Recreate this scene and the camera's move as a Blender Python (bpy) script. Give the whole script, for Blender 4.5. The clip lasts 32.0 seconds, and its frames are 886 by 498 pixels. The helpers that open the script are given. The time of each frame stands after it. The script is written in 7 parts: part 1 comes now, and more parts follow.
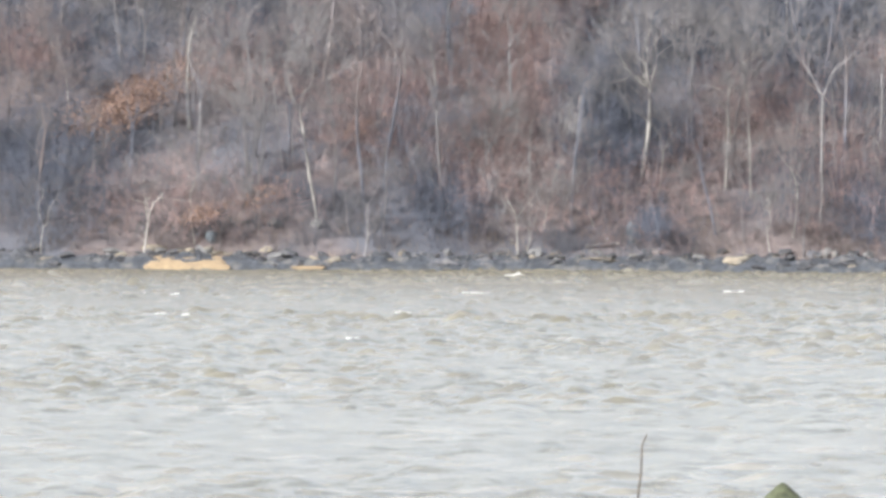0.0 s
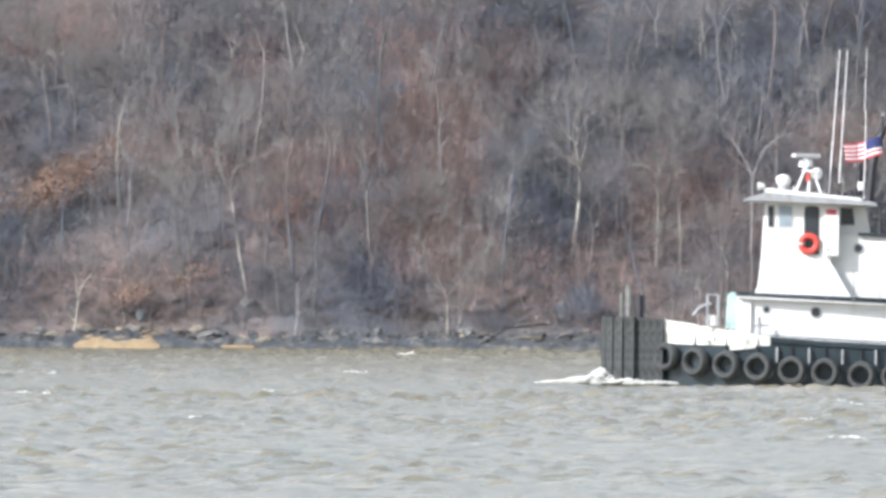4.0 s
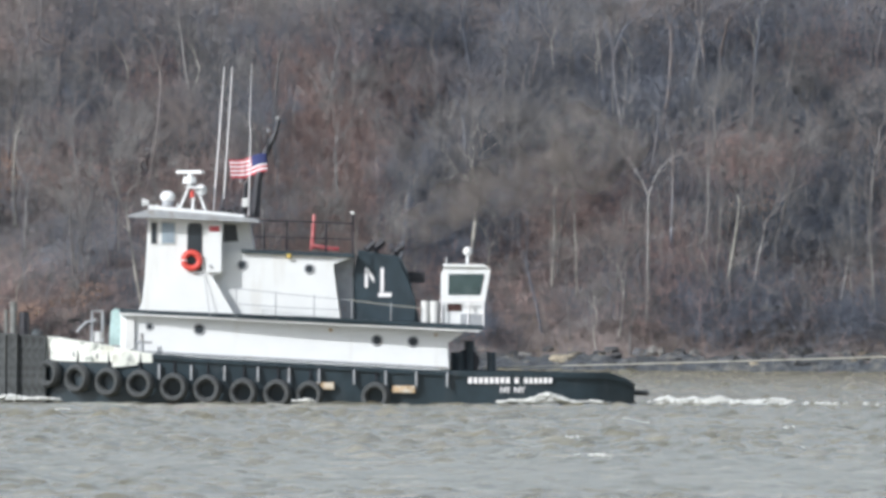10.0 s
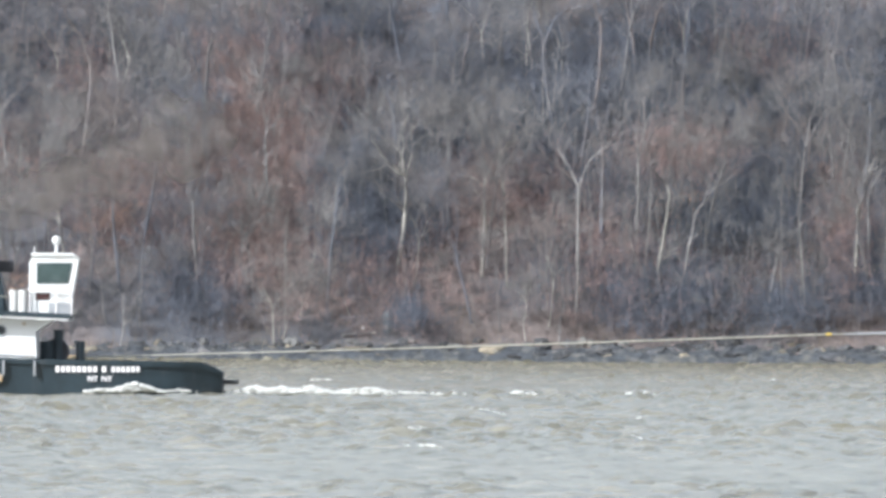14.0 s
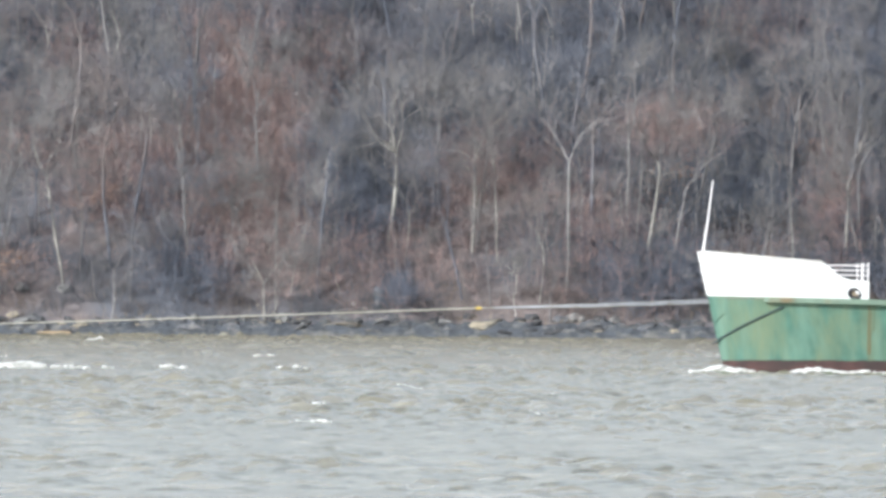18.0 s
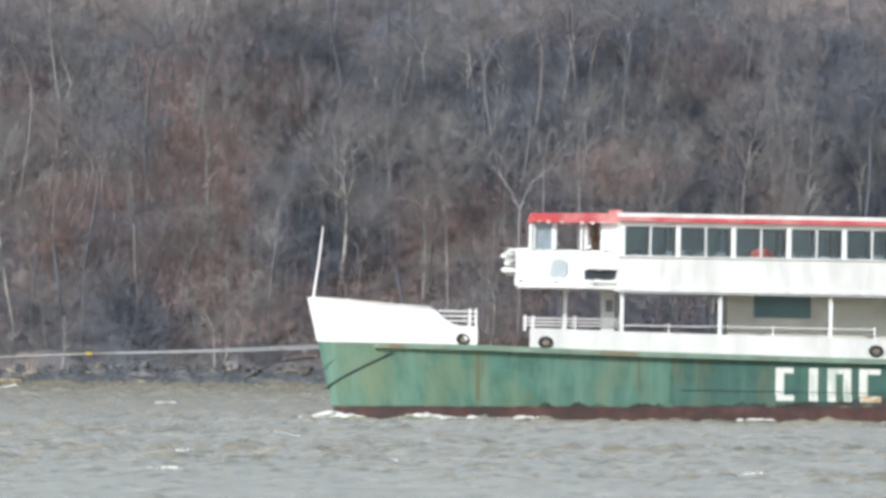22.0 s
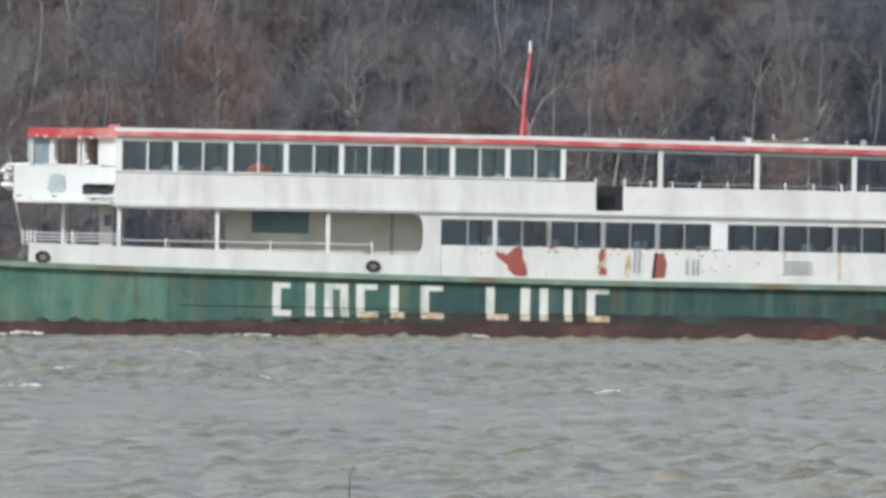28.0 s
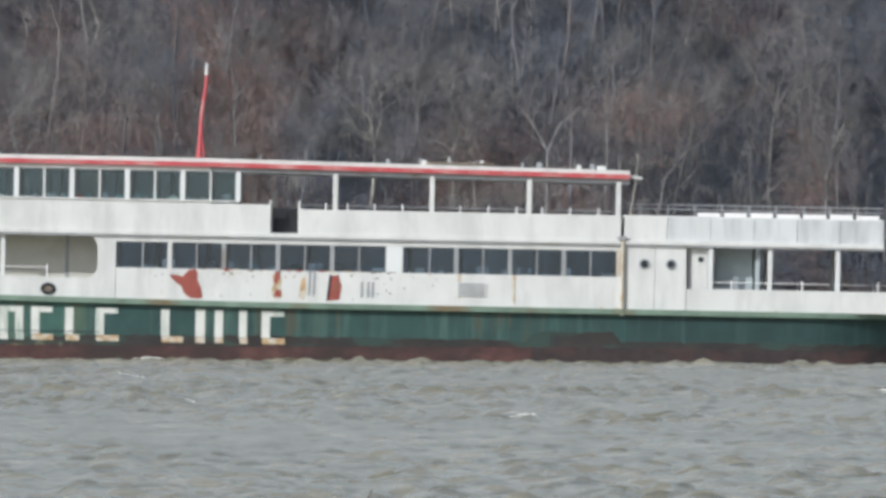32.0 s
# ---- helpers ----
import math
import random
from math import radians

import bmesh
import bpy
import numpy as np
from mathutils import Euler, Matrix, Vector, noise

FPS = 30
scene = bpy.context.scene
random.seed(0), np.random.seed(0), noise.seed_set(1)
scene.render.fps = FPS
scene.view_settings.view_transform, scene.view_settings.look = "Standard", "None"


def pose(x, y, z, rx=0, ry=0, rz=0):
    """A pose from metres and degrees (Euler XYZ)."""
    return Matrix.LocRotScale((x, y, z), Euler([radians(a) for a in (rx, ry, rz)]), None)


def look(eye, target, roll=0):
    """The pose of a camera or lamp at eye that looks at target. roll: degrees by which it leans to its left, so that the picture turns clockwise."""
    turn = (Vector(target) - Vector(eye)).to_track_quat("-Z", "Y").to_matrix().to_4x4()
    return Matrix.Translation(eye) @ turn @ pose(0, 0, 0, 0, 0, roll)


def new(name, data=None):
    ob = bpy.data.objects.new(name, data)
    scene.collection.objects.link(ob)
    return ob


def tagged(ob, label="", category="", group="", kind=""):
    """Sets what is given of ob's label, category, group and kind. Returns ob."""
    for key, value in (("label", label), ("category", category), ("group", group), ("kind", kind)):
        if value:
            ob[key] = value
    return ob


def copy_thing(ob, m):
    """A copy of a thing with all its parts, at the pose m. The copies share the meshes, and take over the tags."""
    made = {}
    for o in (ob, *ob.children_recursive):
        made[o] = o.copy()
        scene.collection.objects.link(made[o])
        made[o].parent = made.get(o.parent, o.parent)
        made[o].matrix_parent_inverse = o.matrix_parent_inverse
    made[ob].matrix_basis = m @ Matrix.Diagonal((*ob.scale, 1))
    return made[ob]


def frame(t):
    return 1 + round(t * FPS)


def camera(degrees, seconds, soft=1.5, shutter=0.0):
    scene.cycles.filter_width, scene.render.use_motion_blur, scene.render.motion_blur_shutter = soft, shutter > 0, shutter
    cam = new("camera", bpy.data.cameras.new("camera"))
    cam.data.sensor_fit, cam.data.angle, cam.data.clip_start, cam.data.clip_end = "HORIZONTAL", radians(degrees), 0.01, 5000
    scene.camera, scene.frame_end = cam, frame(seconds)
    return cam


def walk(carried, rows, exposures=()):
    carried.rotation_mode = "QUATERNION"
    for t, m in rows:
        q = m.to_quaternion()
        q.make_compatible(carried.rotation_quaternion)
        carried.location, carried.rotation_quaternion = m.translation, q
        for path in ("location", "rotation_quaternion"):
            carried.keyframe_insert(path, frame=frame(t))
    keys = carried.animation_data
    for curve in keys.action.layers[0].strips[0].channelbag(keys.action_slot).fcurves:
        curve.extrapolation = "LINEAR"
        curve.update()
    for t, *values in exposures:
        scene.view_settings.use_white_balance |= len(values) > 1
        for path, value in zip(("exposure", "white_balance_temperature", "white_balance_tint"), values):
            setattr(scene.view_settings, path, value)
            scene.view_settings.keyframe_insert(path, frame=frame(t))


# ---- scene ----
# World: x to the right along the river, y across it, z up from the water.
FOCAL = 31800.0                      # picture widths are 1568 of these units
EYE = Vector((0, 0, 2.35))
SHORE = 1099.0                       # distance of the far waterline
LANE = 600.0                         # distance of the boats' near sides
UNIT = 1 / 53.0                      # the boats' side plans are drawn at 53 units to the metre
SPEED = 151.5 * UNIT                 # both boats make 2.86 m/s to the left


def aim(a, e):
    """The camera, turned a units right of straight across and e units above the horizon."""
    return look(EYE, EYE + Vector((a / FOCAL, 1, e / FOCAL)) * 500, 0.33)


cam = camera(math.degrees(2 * math.atan(784 / FOCAL)), 32.0, soft=3.5)
walk(cam, [
    (0, aim(-422.4, -34.4)), (0.5, aim(-446.8, -33.1)), (1, aim(-430.6, 75.7)), (1.5, aim(-455.3, 106.3)), (2, aim(-414.0, 103.4)),
    (2.5, aim(-367.9, 86.8)), (4.5, aim(-291.9, 132.2)), (5, aim(-286.3, 167.6)), (5.5, aim(-274.9, 179.2)), (6, aim(-266.3, 174.8)),
    (6.5, aim(-256.0, 180.0)), (7, aim(-235.3, 165.9)), (7.5, aim(-198.4, 158.4)), (8, aim(-175.4, 161.6)), (8.5, aim(-155.6, 160.2)),
    (9, aim(-137.2, 151.1)), (9.5, aim(-121.8, 143.5)), (10, aim(-115.7, 140.5)), (10.5, aim(-107.9, 129.8)), (11, aim(-81.9, 119.2)),
    (11.5, aim(-57.3, 122.5)), (12, aim(-37.6, 142.5)), (12.5, aim(-22.4, 156.4)), (13, aim(-8.5, 147.3)), (13.5, aim(-0.8, 132.0)),
    (14, aim(8.5, 125.9)), (14.5, aim(11.7, 112.2)), (16.5, aim(36.0, 116.9)), (17, aim(36.1, 104.6)), (17.5, aim(30.2, 66.3)),
    (18, aim(25.5, 83.1)), (18.5, aim(27.2, 66.4)), (19, aim(105.0, 117.3)), (19.5, aim(109.8, 94.4)), (20, aim(94.2, 114.2)),
    (20.5, aim(94.1, 163.2)), (21, aim(106.3, 163.2)), (21.5, aim(106.3, 155.6)), (22, aim(112.3, 167.8)), (22.5, aim(104.8, 132.6)),
    (23, aim(103.6, 111.1)), (23.5, aim(95.9, 108.1)), (24, aim(85.0, 141.7)), (24.5, aim(88.2, 101.1)), (26.5, aim(100.3, 85.7)),
    (27, aim(117.2, 62.9)), (27.5, aim(106.9, 7.6)), (28, aim(94.5, 22.8)), (28.5, aim(66.4, 117.7)), (29, aim(63.6, 67.1)),
    (29.5, aim(69.7, 70.2)), (30, aim(77.5, 59.5)), (30.5, aim(74.3, 71.7)), (31, aim(57.5, 77.8)), (31.5, aim(68.1, 90.1)),
    (32, aim(63.6, 65.6))],
    exposures=[(0, 0.92, 6080, 13), (0.8, 0.94, 6080, 13), (2.5, 0.95, 6080, 14), (4.5, 0.56, 5930, 10), (7, 0.36, 5880, 9), (9, 0.2, 5880, 9), (11, 0.22, 5880, 9), (12, 0.42, 5870, 9), (13, 0.56, 5850, 9), (16.5, 0.67, 5880, 9), (18, 0.66, 5900, 9), (19.3, 0.58, 5950, 8), (20.5, 0.4, 5950, 8), (22, 0.34, 5950, 8), (23, 0.12, 5950, 7), (32, -0.1, 5920, 8)])

# ---- sky and sun ----
SUN_EL, SUN_AZ = 32.0, 230.0         # the sun stands behind the camera, to its left (clockwise from straight across)
world = bpy.data.worlds.new("sky")
scene.world = world
world.use_nodes = True
wn = world.node_tree.nodes
sky = wn.new("ShaderNodeTexSky")
sky.sky_type, sky.sun_disc = "NISHITA", False
sky.sun_elevation, sky.sun_rotation = radians(SUN_EL), radians(SUN_AZ)
sky.air_density, sky.dust_density = 1.0, 2.0
thin_cloud = wn.new("ShaderNodeHueSaturation")          # a pale winter sky, veiled by thin cloud
thin_cloud.inputs["Saturation"].default_value = 0.35
world.node_tree.links.new(sky.outputs[0], thin_cloud.inputs["Color"])
world.node_tree.links.new(thin_cloud.outputs[0], wn["Background"].inputs[0])
wn["Background"].inputs[1].default_value = 0.135
sun = new("sun", bpy.data.lights.new("sun", "SUN"))
sun.data.energy, sun.data.angle, sun.data.color = 3.6, radians(0.6), (1.0, 0.95, 0.89)
toward = Vector((math.sin(radians(SUN_AZ)) * math.cos(radians(SUN_EL)), math.cos(radians(SUN_AZ)) * math.cos(radians(SUN_EL)), math.sin(radians(SUN_EL))))
sun.matrix_world = look(toward * 900, (0, 0, 0))


# ---- materials ----
def ramp(nt, source, stops):
    n = nt.nodes.new("ShaderNodeValToRGB")
    e = n.color_ramp.elements
    while len(e) < len(stops):
        e.new(0.5)
    for k, (p, c) in zip(e, stops):
        k.position, k.color = p, (*c, 1) if len(c) == 3 else c
    nt.links.new(source, n.inputs[0])
    return n.outputs[0]


def noise_out(nt, scale, detail=3, stretch=(1, 1, 1), space="Object", rough=0.55):
    tc, mp, n = nt.nodes.new("ShaderNodeTexCoord"), nt.nodes.new("ShaderNodeMapping"), nt.nodes.new("ShaderNodeTexNoise")
    mp.inputs["Scale"].default_value = stretch
    n.inputs["Scale"].default_value, n.inputs["Detail"].default_value, n.inputs["Roughness"].default_value = scale, detail, rough
    nt.links.new(tc.outputs[space], mp.inputs[0])
    nt.links.new(mp.outputs[0], n.inputs["Vector"])
    return n.outputs["Fac"]


def mix(nt, fac, a, b, mode="MIX"):
    n = nt.nodes.new("ShaderNodeMix")
    n.data_type, n.blend_type = "RGBA", mode
    for sock, v in ((n.inputs[0], fac), (n.inputs[6], a), (n.inputs[7], b)):
        if hasattr(v, "is_linked"):
            nt.links.new(v, sock)
        else:
            sock.default_value = v if isinstance(v, float) else (*v, 1)
    return n.outputs[2]


def material(name, color, rough=0.6, metal=0.0, grain=0.12, scale=6.0, bump=0.0, stain=None, stain_at=(0.55, 0.75), stain_scale=1.2,
             stretch=(1, 1, 1), vary=0.0, island=0.0, second=None, second_at=(0.58, 0.72), second_scale=0.8, second_stretch=(1, 1, 1)):
    """Paint or bare stuff with grain, large stains (possibly drawn out into streaks), relief and a change from piece to piece."""
    m = bpy.data.materials.new(name)
    m.use_nodes = True
    nt = m.node_tree
    bsdf = nt.nodes["Principled BSDF"]
    dark, light = [max(c * (1 - grain), 0) for c in color], [min(c * (1 + grain), 1) for c in color]
    fine = noise_out(nt, scale)
    out = ramp(nt, fine, [(0.3, dark), (0.7, light)])
    if stain:
        f = ramp(nt, noise_out(nt, stain_scale, 5, stretch), [(stain_at[0], (0, 0, 0)), (stain_at[1], (1, 1, 1))])
        out = mix(nt, f, out, stain)
    if second:
        f = ramp(nt, noise_out(nt, second_scale, 6, second_stretch, rough=0.65), [(second_at[0], (0, 0, 0)), (second_at[1], (1, 1, 1))])
        out = mix(nt, f, out, second)
    if vary or island:
        src = nt.nodes.new("ShaderNodeObjectInfo").outputs["Random"] if vary else nt.nodes.new("ShaderNodeNewGeometry").outputs["Random Per Island"]
        k = vary or island
        out = mix(nt, 1.0, out, ramp(nt, src, [(0, (1 - k,) * 3), (1, (1 + k * 0.6,) * 3)]), "MULTIPLY")
    nt.links.new(out, bsdf.inputs["Base Color"])
    bsdf.inputs["Roughness"].default_value, bsdf.inputs["Metallic"].default_value = rough, metal
    if bump:
        b = nt.nodes.new("ShaderNodeBump")
        b.inputs["Strength"].default_value, b.inputs["Distance"].default_value = 0.6, bump
        nt.links.new(fine, b.inputs["Height"])
        nt.links.new(b.outputs[0], bsdf.inputs["Normal"])
    return m


def glass_material(name, tint):
    """Clear tinted pane: lets the view through and mirrors a little of the sky."""
    m = bpy.data.materials.new(name)
    m.use_nodes = True
    nt = m.node_tree
    nt.nodes.remove(nt.nodes["Principled BSDF"])
    clear, gloss, both = nt.nodes.new("ShaderNodeBsdfTransparent"), nt.nodes.new("ShaderNodeBsdfGlossy"), nt.nodes.new("ShaderNodeMixShader")
    clear.inputs["Color"].default_value = (*tint, 1)
    gloss.inputs["Roughness"].default_value = 0.04
    both.inputs[0].default_value = 0.11
    nt.links.new(clear.outputs[0], both.inputs[1])
    nt.links.new(gloss.outputs[0], both.inputs[2])
    nt.links.new(both.outputs[0], nt.nodes["Material Output"].inputs["Surface"])
    return m


def water_material():
    m = bpy.data.materials.new("river_water")
    m.use_nodes = True
    nt = m.node_tree
    b = nt.nodes["Principled BSDF"]
    # Silty water colour; olive wave faces and paler sky sheen are painted in.
    silt_and_sheen = ramp(nt, noise_out(nt, 0.45, 5, (0.45, 1, 1)), [(0.32, (0.15, 0.137, 0.082)), (0.66, (0.335, 0.308, 0.228))])
    nt.links.new(silt_and_sheen, b.inputs["Base Color"])
    b.inputs["Roughness"].default_value, b.inputs["IOR"].default_value = 0.2, 1.33
    b.inputs["Specular IOR Level"].default_value = 0.36
    bp = nt.nodes.new("ShaderNodeBump")
    bp.inputs["Strength"].default_value, bp.inputs["Distance"].default_value = 1.0, 0.06
    nt.links.new(noise_out(nt, 3.5, 3, (1, 0.25, 1)), bp.inputs["Height"])
    nt.links.new(bp.outputs[0], b.inputs["Normal"])
    return m


def smoke_material():
    """Thin brown exhaust: mostly clear, with ragged gaps."""
    m = bpy.data.materials.new("thin_exhaust_smoke")
    m.use_nodes = True
    nt = m.node_tree
    nt.nodes.remove(nt.nodes["Principled BSDF"])
    clear, haze, both = nt.nodes.new("ShaderNodeBsdfTransparent"), nt.nodes.new("ShaderNodeBsdfDiffuse"), nt.nodes.new("ShaderNodeMixShader")
    haze.inputs["Color"].default_value = (0.15, 0.135, 0.125, 1)
    nt.links.new(ramp(nt, noise_out(nt, 0.8, 3), [(0.4, (0.0, 0.0, 0.0)), (0.66, (0.5, 0.5, 0.5))]), both.inputs[0])
    nt.links.new(clear.outputs[0], both.inputs[1])
    nt.links.new(haze.outputs[0], both.inputs[2])
    nt.links.new(both.outputs[0], nt.nodes["Material Output"].inputs["Surface"])
    return m


SMOKE = smoke_material()
WATER = water_material()
FOAM = material("foam", (0.62, 0.625, 0.59), 0.9, grain=0.08, scale=9, bump=0.05)
# Far-bank colours are lifted and blued to carry the haze over the river.
LITTER = material("leaf_litter", (0.177, 0.147, 0.136), 0.95, grain=0.35, scale=1.1, bump=0.25, stain=(0.122, 0.125, 0.138), stain_at=(0.46, 0.6), stain_scale=0.11)
BARK = material("grey_bark", (0.225, 0.215, 0.21), 0.95, grain=0.3, scale=4, stain=(0.10, 0.098, 0.102), stain_scale=0.6, vary=0.4)
PALE = material("pale_bark", (0.50, 0.475, 0.42), 0.9, grain=0.25, scale=2, stain=(0.16, 0.152, 0.15), stain_at=(0.42, 0.58), stain_scale=0.45, vary=0.35)
POLE = material("young_bark", (0.35, 0.335, 0.31), 0.9, grain=0.25, scale=1.2, stain=(0.15, 0.145, 0.145), stain_at=(0.42, 0.6), stain_scale=0.3, island=0.45)
# Tree shade in the hollows is put into this slate colour.
SLATE = material("shade_slate_thicket", (0.116, 0.128, 0.156), 0.95, grain=0.3, scale=0.5, island=0.25)
TWIG = material("brown_twigs", (0.198, 0.190, 0.184), 0.95, grain=0.3, scale=0.35, stain=(0.205, 0.184, 0.176), stain_scale=0.12, vary=0.35)
WOODS = material("bare_woods", (0.146, 0.156, 0.182), 0.95, grain=0.3, scale=0.22, stain=(0.215, 0.183, 0.170), stain_at=(0.44, 0.55), stain_scale=0.08, island=0.22)
SHRUB = material("dry_brush", (0.190, 0.161, 0.150), 0.95, grain=0.4, scale=0.5, stain=(0.132, 0.134, 0.145), stain_at=(0.42, 0.55), stain_scale=0.10, island=0.35)
SAPLING = material("reddish_saplings", (0.315, 0.227, 0.205), 0.95, grain=0.3, scale=0.5, island=0.25)
RUSSET = material("russet_leaves", (0.32, 0.215, 0.16), 0.9, grain=0.3, scale=1.5, island=0.35)
ROCK = material("shore_rock", (0.085, 0.088, 0.094), 0.9, grain=0.4, scale=2.2, bump=0.1, stain=(0.18, 0.165, 0.145), stain_at=(0.54, 0.72), stain_scale=0.6, vary=0.5)
PALEROCK = material("pale_rock", (0.18, 0.178, 0.168), 0.9, grain=0.25, scale=2.2, bump=0.1, stain=(0.15, 0.148, 0.145), stain_scale=0.8)
TANROCK = material("tan_shore_rock", (0.29, 0.25, 0.18), 0.9, grain=0.3, scale=2.5, bump=0.1, stain=(0.15, 0.14, 0.12), stain_at=(0.48, 0.65), stain_scale=0.9, vary=0.4)
BLUEROCK = material("blue_grey_outcrop", (0.155, 0.175, 0.185), 0.9, grain=0.3, scale=2.5, bump=0.1, stain=(0.09, 0.1, 0.11), stain_scale=0.9)
CHALK = material("chalk_white_stone", (0.5, 0.49, 0.47), 0.9, grain=0.15, scale=6, bump=0.03)
GRASS = material("dry_bank_grass", (0.27, 0.215, 0.145), 0.95, grain=0.4, scale=0.8, stain=(0.15, 0.13, 0.105), stain_at=(0.42, 0.58), stain_scale=0.25, island=0.5)
RUBBLE = material("dark_wet_rubble", (0.062, 0.068, 0.076), 0.85, grain=0.4, scale=2.2, bump=0.12, stain=(0.15, 0.145, 0.13), stain_at=(0.52, 0.66), stain_scale=0.9)
SAND = material("tan_sand", (0.35, 0.26, 0.15), 0.95, grain=0.25, scale=3, bump=0.03, stain=(0.25, 0.19, 0.125), stain_scale=0.8)
BANK = material("near_bank", (0.16, 0.15, 0.10), 0.95, grain=0.4, scale=2, bump=0.1, stain=(0.10, 0.12, 0.05), stain_scale=0.4)
MOSS = material("mossy_stone", (0.085, 0.095, 0.05), 0.95, grain=0.5, scale=60, bump=0.006, stain=(0.10, 0.11, 0.10), stain_scale=14)
STEM = material("dry_stem", (0.12, 0.10, 0.08), 0.9, grain=0.3, scale=90)

WHITE = material("white_paint", (0.72, 0.725, 0.71), 0.45, grain=0.03, scale=1.2, stain=(0.65, 0.64, 0.605), stain_scale=0.9, stretch=(2.2, 2.2, 0.35))
OLDWHITE = material("weathered_white_paint", (0.67, 0.665, 0.635), 0.6, grain=0.05, scale=1.0, stain=(0.56, 0.555, 0.53), stain_at=(0.45, 0.7), stain_scale=0.9, stretch=(2.0, 2.0, 0.5), second=(0.42, 0.35, 0.24), second_at=(0.68, 0.8), second_scale=1.6, second_stretch=(3, 3, 0.3))
SMUDGED = material("smudged_white_paint", (0.62, 0.63, 0.62), 0.6, grain=0.05, scale=1.0, stain=(0.44, 0.45, 0.455), stain_at=(0.48, 0.66), stain_scale=0.9, stretch=(1.4, 1.4, 0.3))
SCUFFED = material("scuffed_white_paint", (0.70, 0.71, 0.64), 0.6, grain=0.08, scale=2.5, stain=(0.10, 0.115, 0.105), stain_at=(0.53, 0.66), stain_scale=1.9, second=(0.42, 0.40, 0.30), second_at=(0.6, 0.75), second_scale=1.2)
# Haze is put into these darks: hull green, tyres and fender are lifted.
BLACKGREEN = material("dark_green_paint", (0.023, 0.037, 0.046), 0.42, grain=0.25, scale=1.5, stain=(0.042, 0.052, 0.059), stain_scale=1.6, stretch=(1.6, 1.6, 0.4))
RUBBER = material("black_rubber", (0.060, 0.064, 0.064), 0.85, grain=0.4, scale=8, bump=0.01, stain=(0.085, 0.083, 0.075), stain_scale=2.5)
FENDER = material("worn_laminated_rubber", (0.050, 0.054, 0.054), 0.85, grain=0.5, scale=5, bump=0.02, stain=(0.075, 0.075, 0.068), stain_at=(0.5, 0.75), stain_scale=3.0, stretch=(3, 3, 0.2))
WORNPOST = material("weathered_grey_post", (0.17, 0.172, 0.16), 0.7, grain=0.25, scale=5, stain=(0.10, 0.10, 0.09), stain_scale=2.2)
STEELGREY = material("grey_painted_steel", (0.32, 0.33, 0.34), 0.5, grain=0.12, scale=4, stain=(0.22, 0.19, 0.15), stain_scale=1.8)
BLACKSTEEL = material("black_steel", (0.02, 0.02, 0.025), 0.5, grain=0.3, scale=5)
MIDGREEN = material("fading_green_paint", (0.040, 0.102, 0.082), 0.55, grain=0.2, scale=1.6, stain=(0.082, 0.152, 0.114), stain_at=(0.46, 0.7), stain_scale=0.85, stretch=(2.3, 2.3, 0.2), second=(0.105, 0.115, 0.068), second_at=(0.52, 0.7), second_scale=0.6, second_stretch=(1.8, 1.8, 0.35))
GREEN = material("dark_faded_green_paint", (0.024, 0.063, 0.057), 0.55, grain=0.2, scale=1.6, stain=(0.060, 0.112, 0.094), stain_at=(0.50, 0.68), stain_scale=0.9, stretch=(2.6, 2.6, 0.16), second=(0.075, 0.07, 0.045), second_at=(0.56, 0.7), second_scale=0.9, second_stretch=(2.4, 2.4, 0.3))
# Darker stern paint, with some edge falloff of the lens put in.
STERNGREEN = material("dark_stern_green_with_falloff", (0.018, 0.047, 0.044), 0.55, grain=0.2, scale=1.6, stain=(0.040, 0.080, 0.070), stain_at=(0.54, 0.72), stain_scale=0.9, stretch=(2.6, 2.6, 0.16))
# Faded bow green, also lightened for the sun that its flare catches.
PALEGREEN = material("pale_green_bow_paint", (0.062, 0.145, 0.110), 0.55, grain=0.2, scale=1.6, stain=(0.128, 0.220, 0.165), stain_at=(0.46, 0.70), stain_scale=0.8, stretch=(2.0, 2.0, 0.22), second=(0.140, 0.180, 0.105), second_at=(0.50, 0.70), second_scale=0.45, second_stretch=(1.3, 1.3, 0.4))
GRIME = material("grimy_waterline_paint", (0.029, 0.026, 0.023), 0.7, grain=0.3, scale=1.8, stain=(0.03, 0.055, 0.045), stain_at=(0.50, 0.60), stain_scale=1.1, stretch=(0.5, 0.5, 1.6), second=(0.022, 0.022, 0.022), second_at=(0.52, 0.66), second_scale=0.6)
RUSTYGREEN = material("rust_streaked_green_paint", (0.075, 0.140, 0.098), 0.6, grain=0.15, scale=1.2, stain=(0.115, 0.110, 0.056), stain_at=(0.44, 0.62), stain_scale=0.9, stretch=(2.6, 2.6, 0.12))
# Base green is paled for the highlight along the strake; rust is stain.
GUARD = material("guard_green_with_highlight", (0.165, 0.235, 0.178), 0.6, grain=0.2, scale=1.4, stain=(0.17, 0.135, 0.075), stain_at=(0.54, 0.68), stain_scale=0.6)
RUST = material("rust_red_bottom_paint", (0.080, 0.038, 0.034), 0.85, grain=0.35, scale=2.2, stain=(0.040, 0.027, 0.025), stain_at=(0.42, 0.62), stain_scale=0.7, stretch=(0.6, 0.6, 1.4))
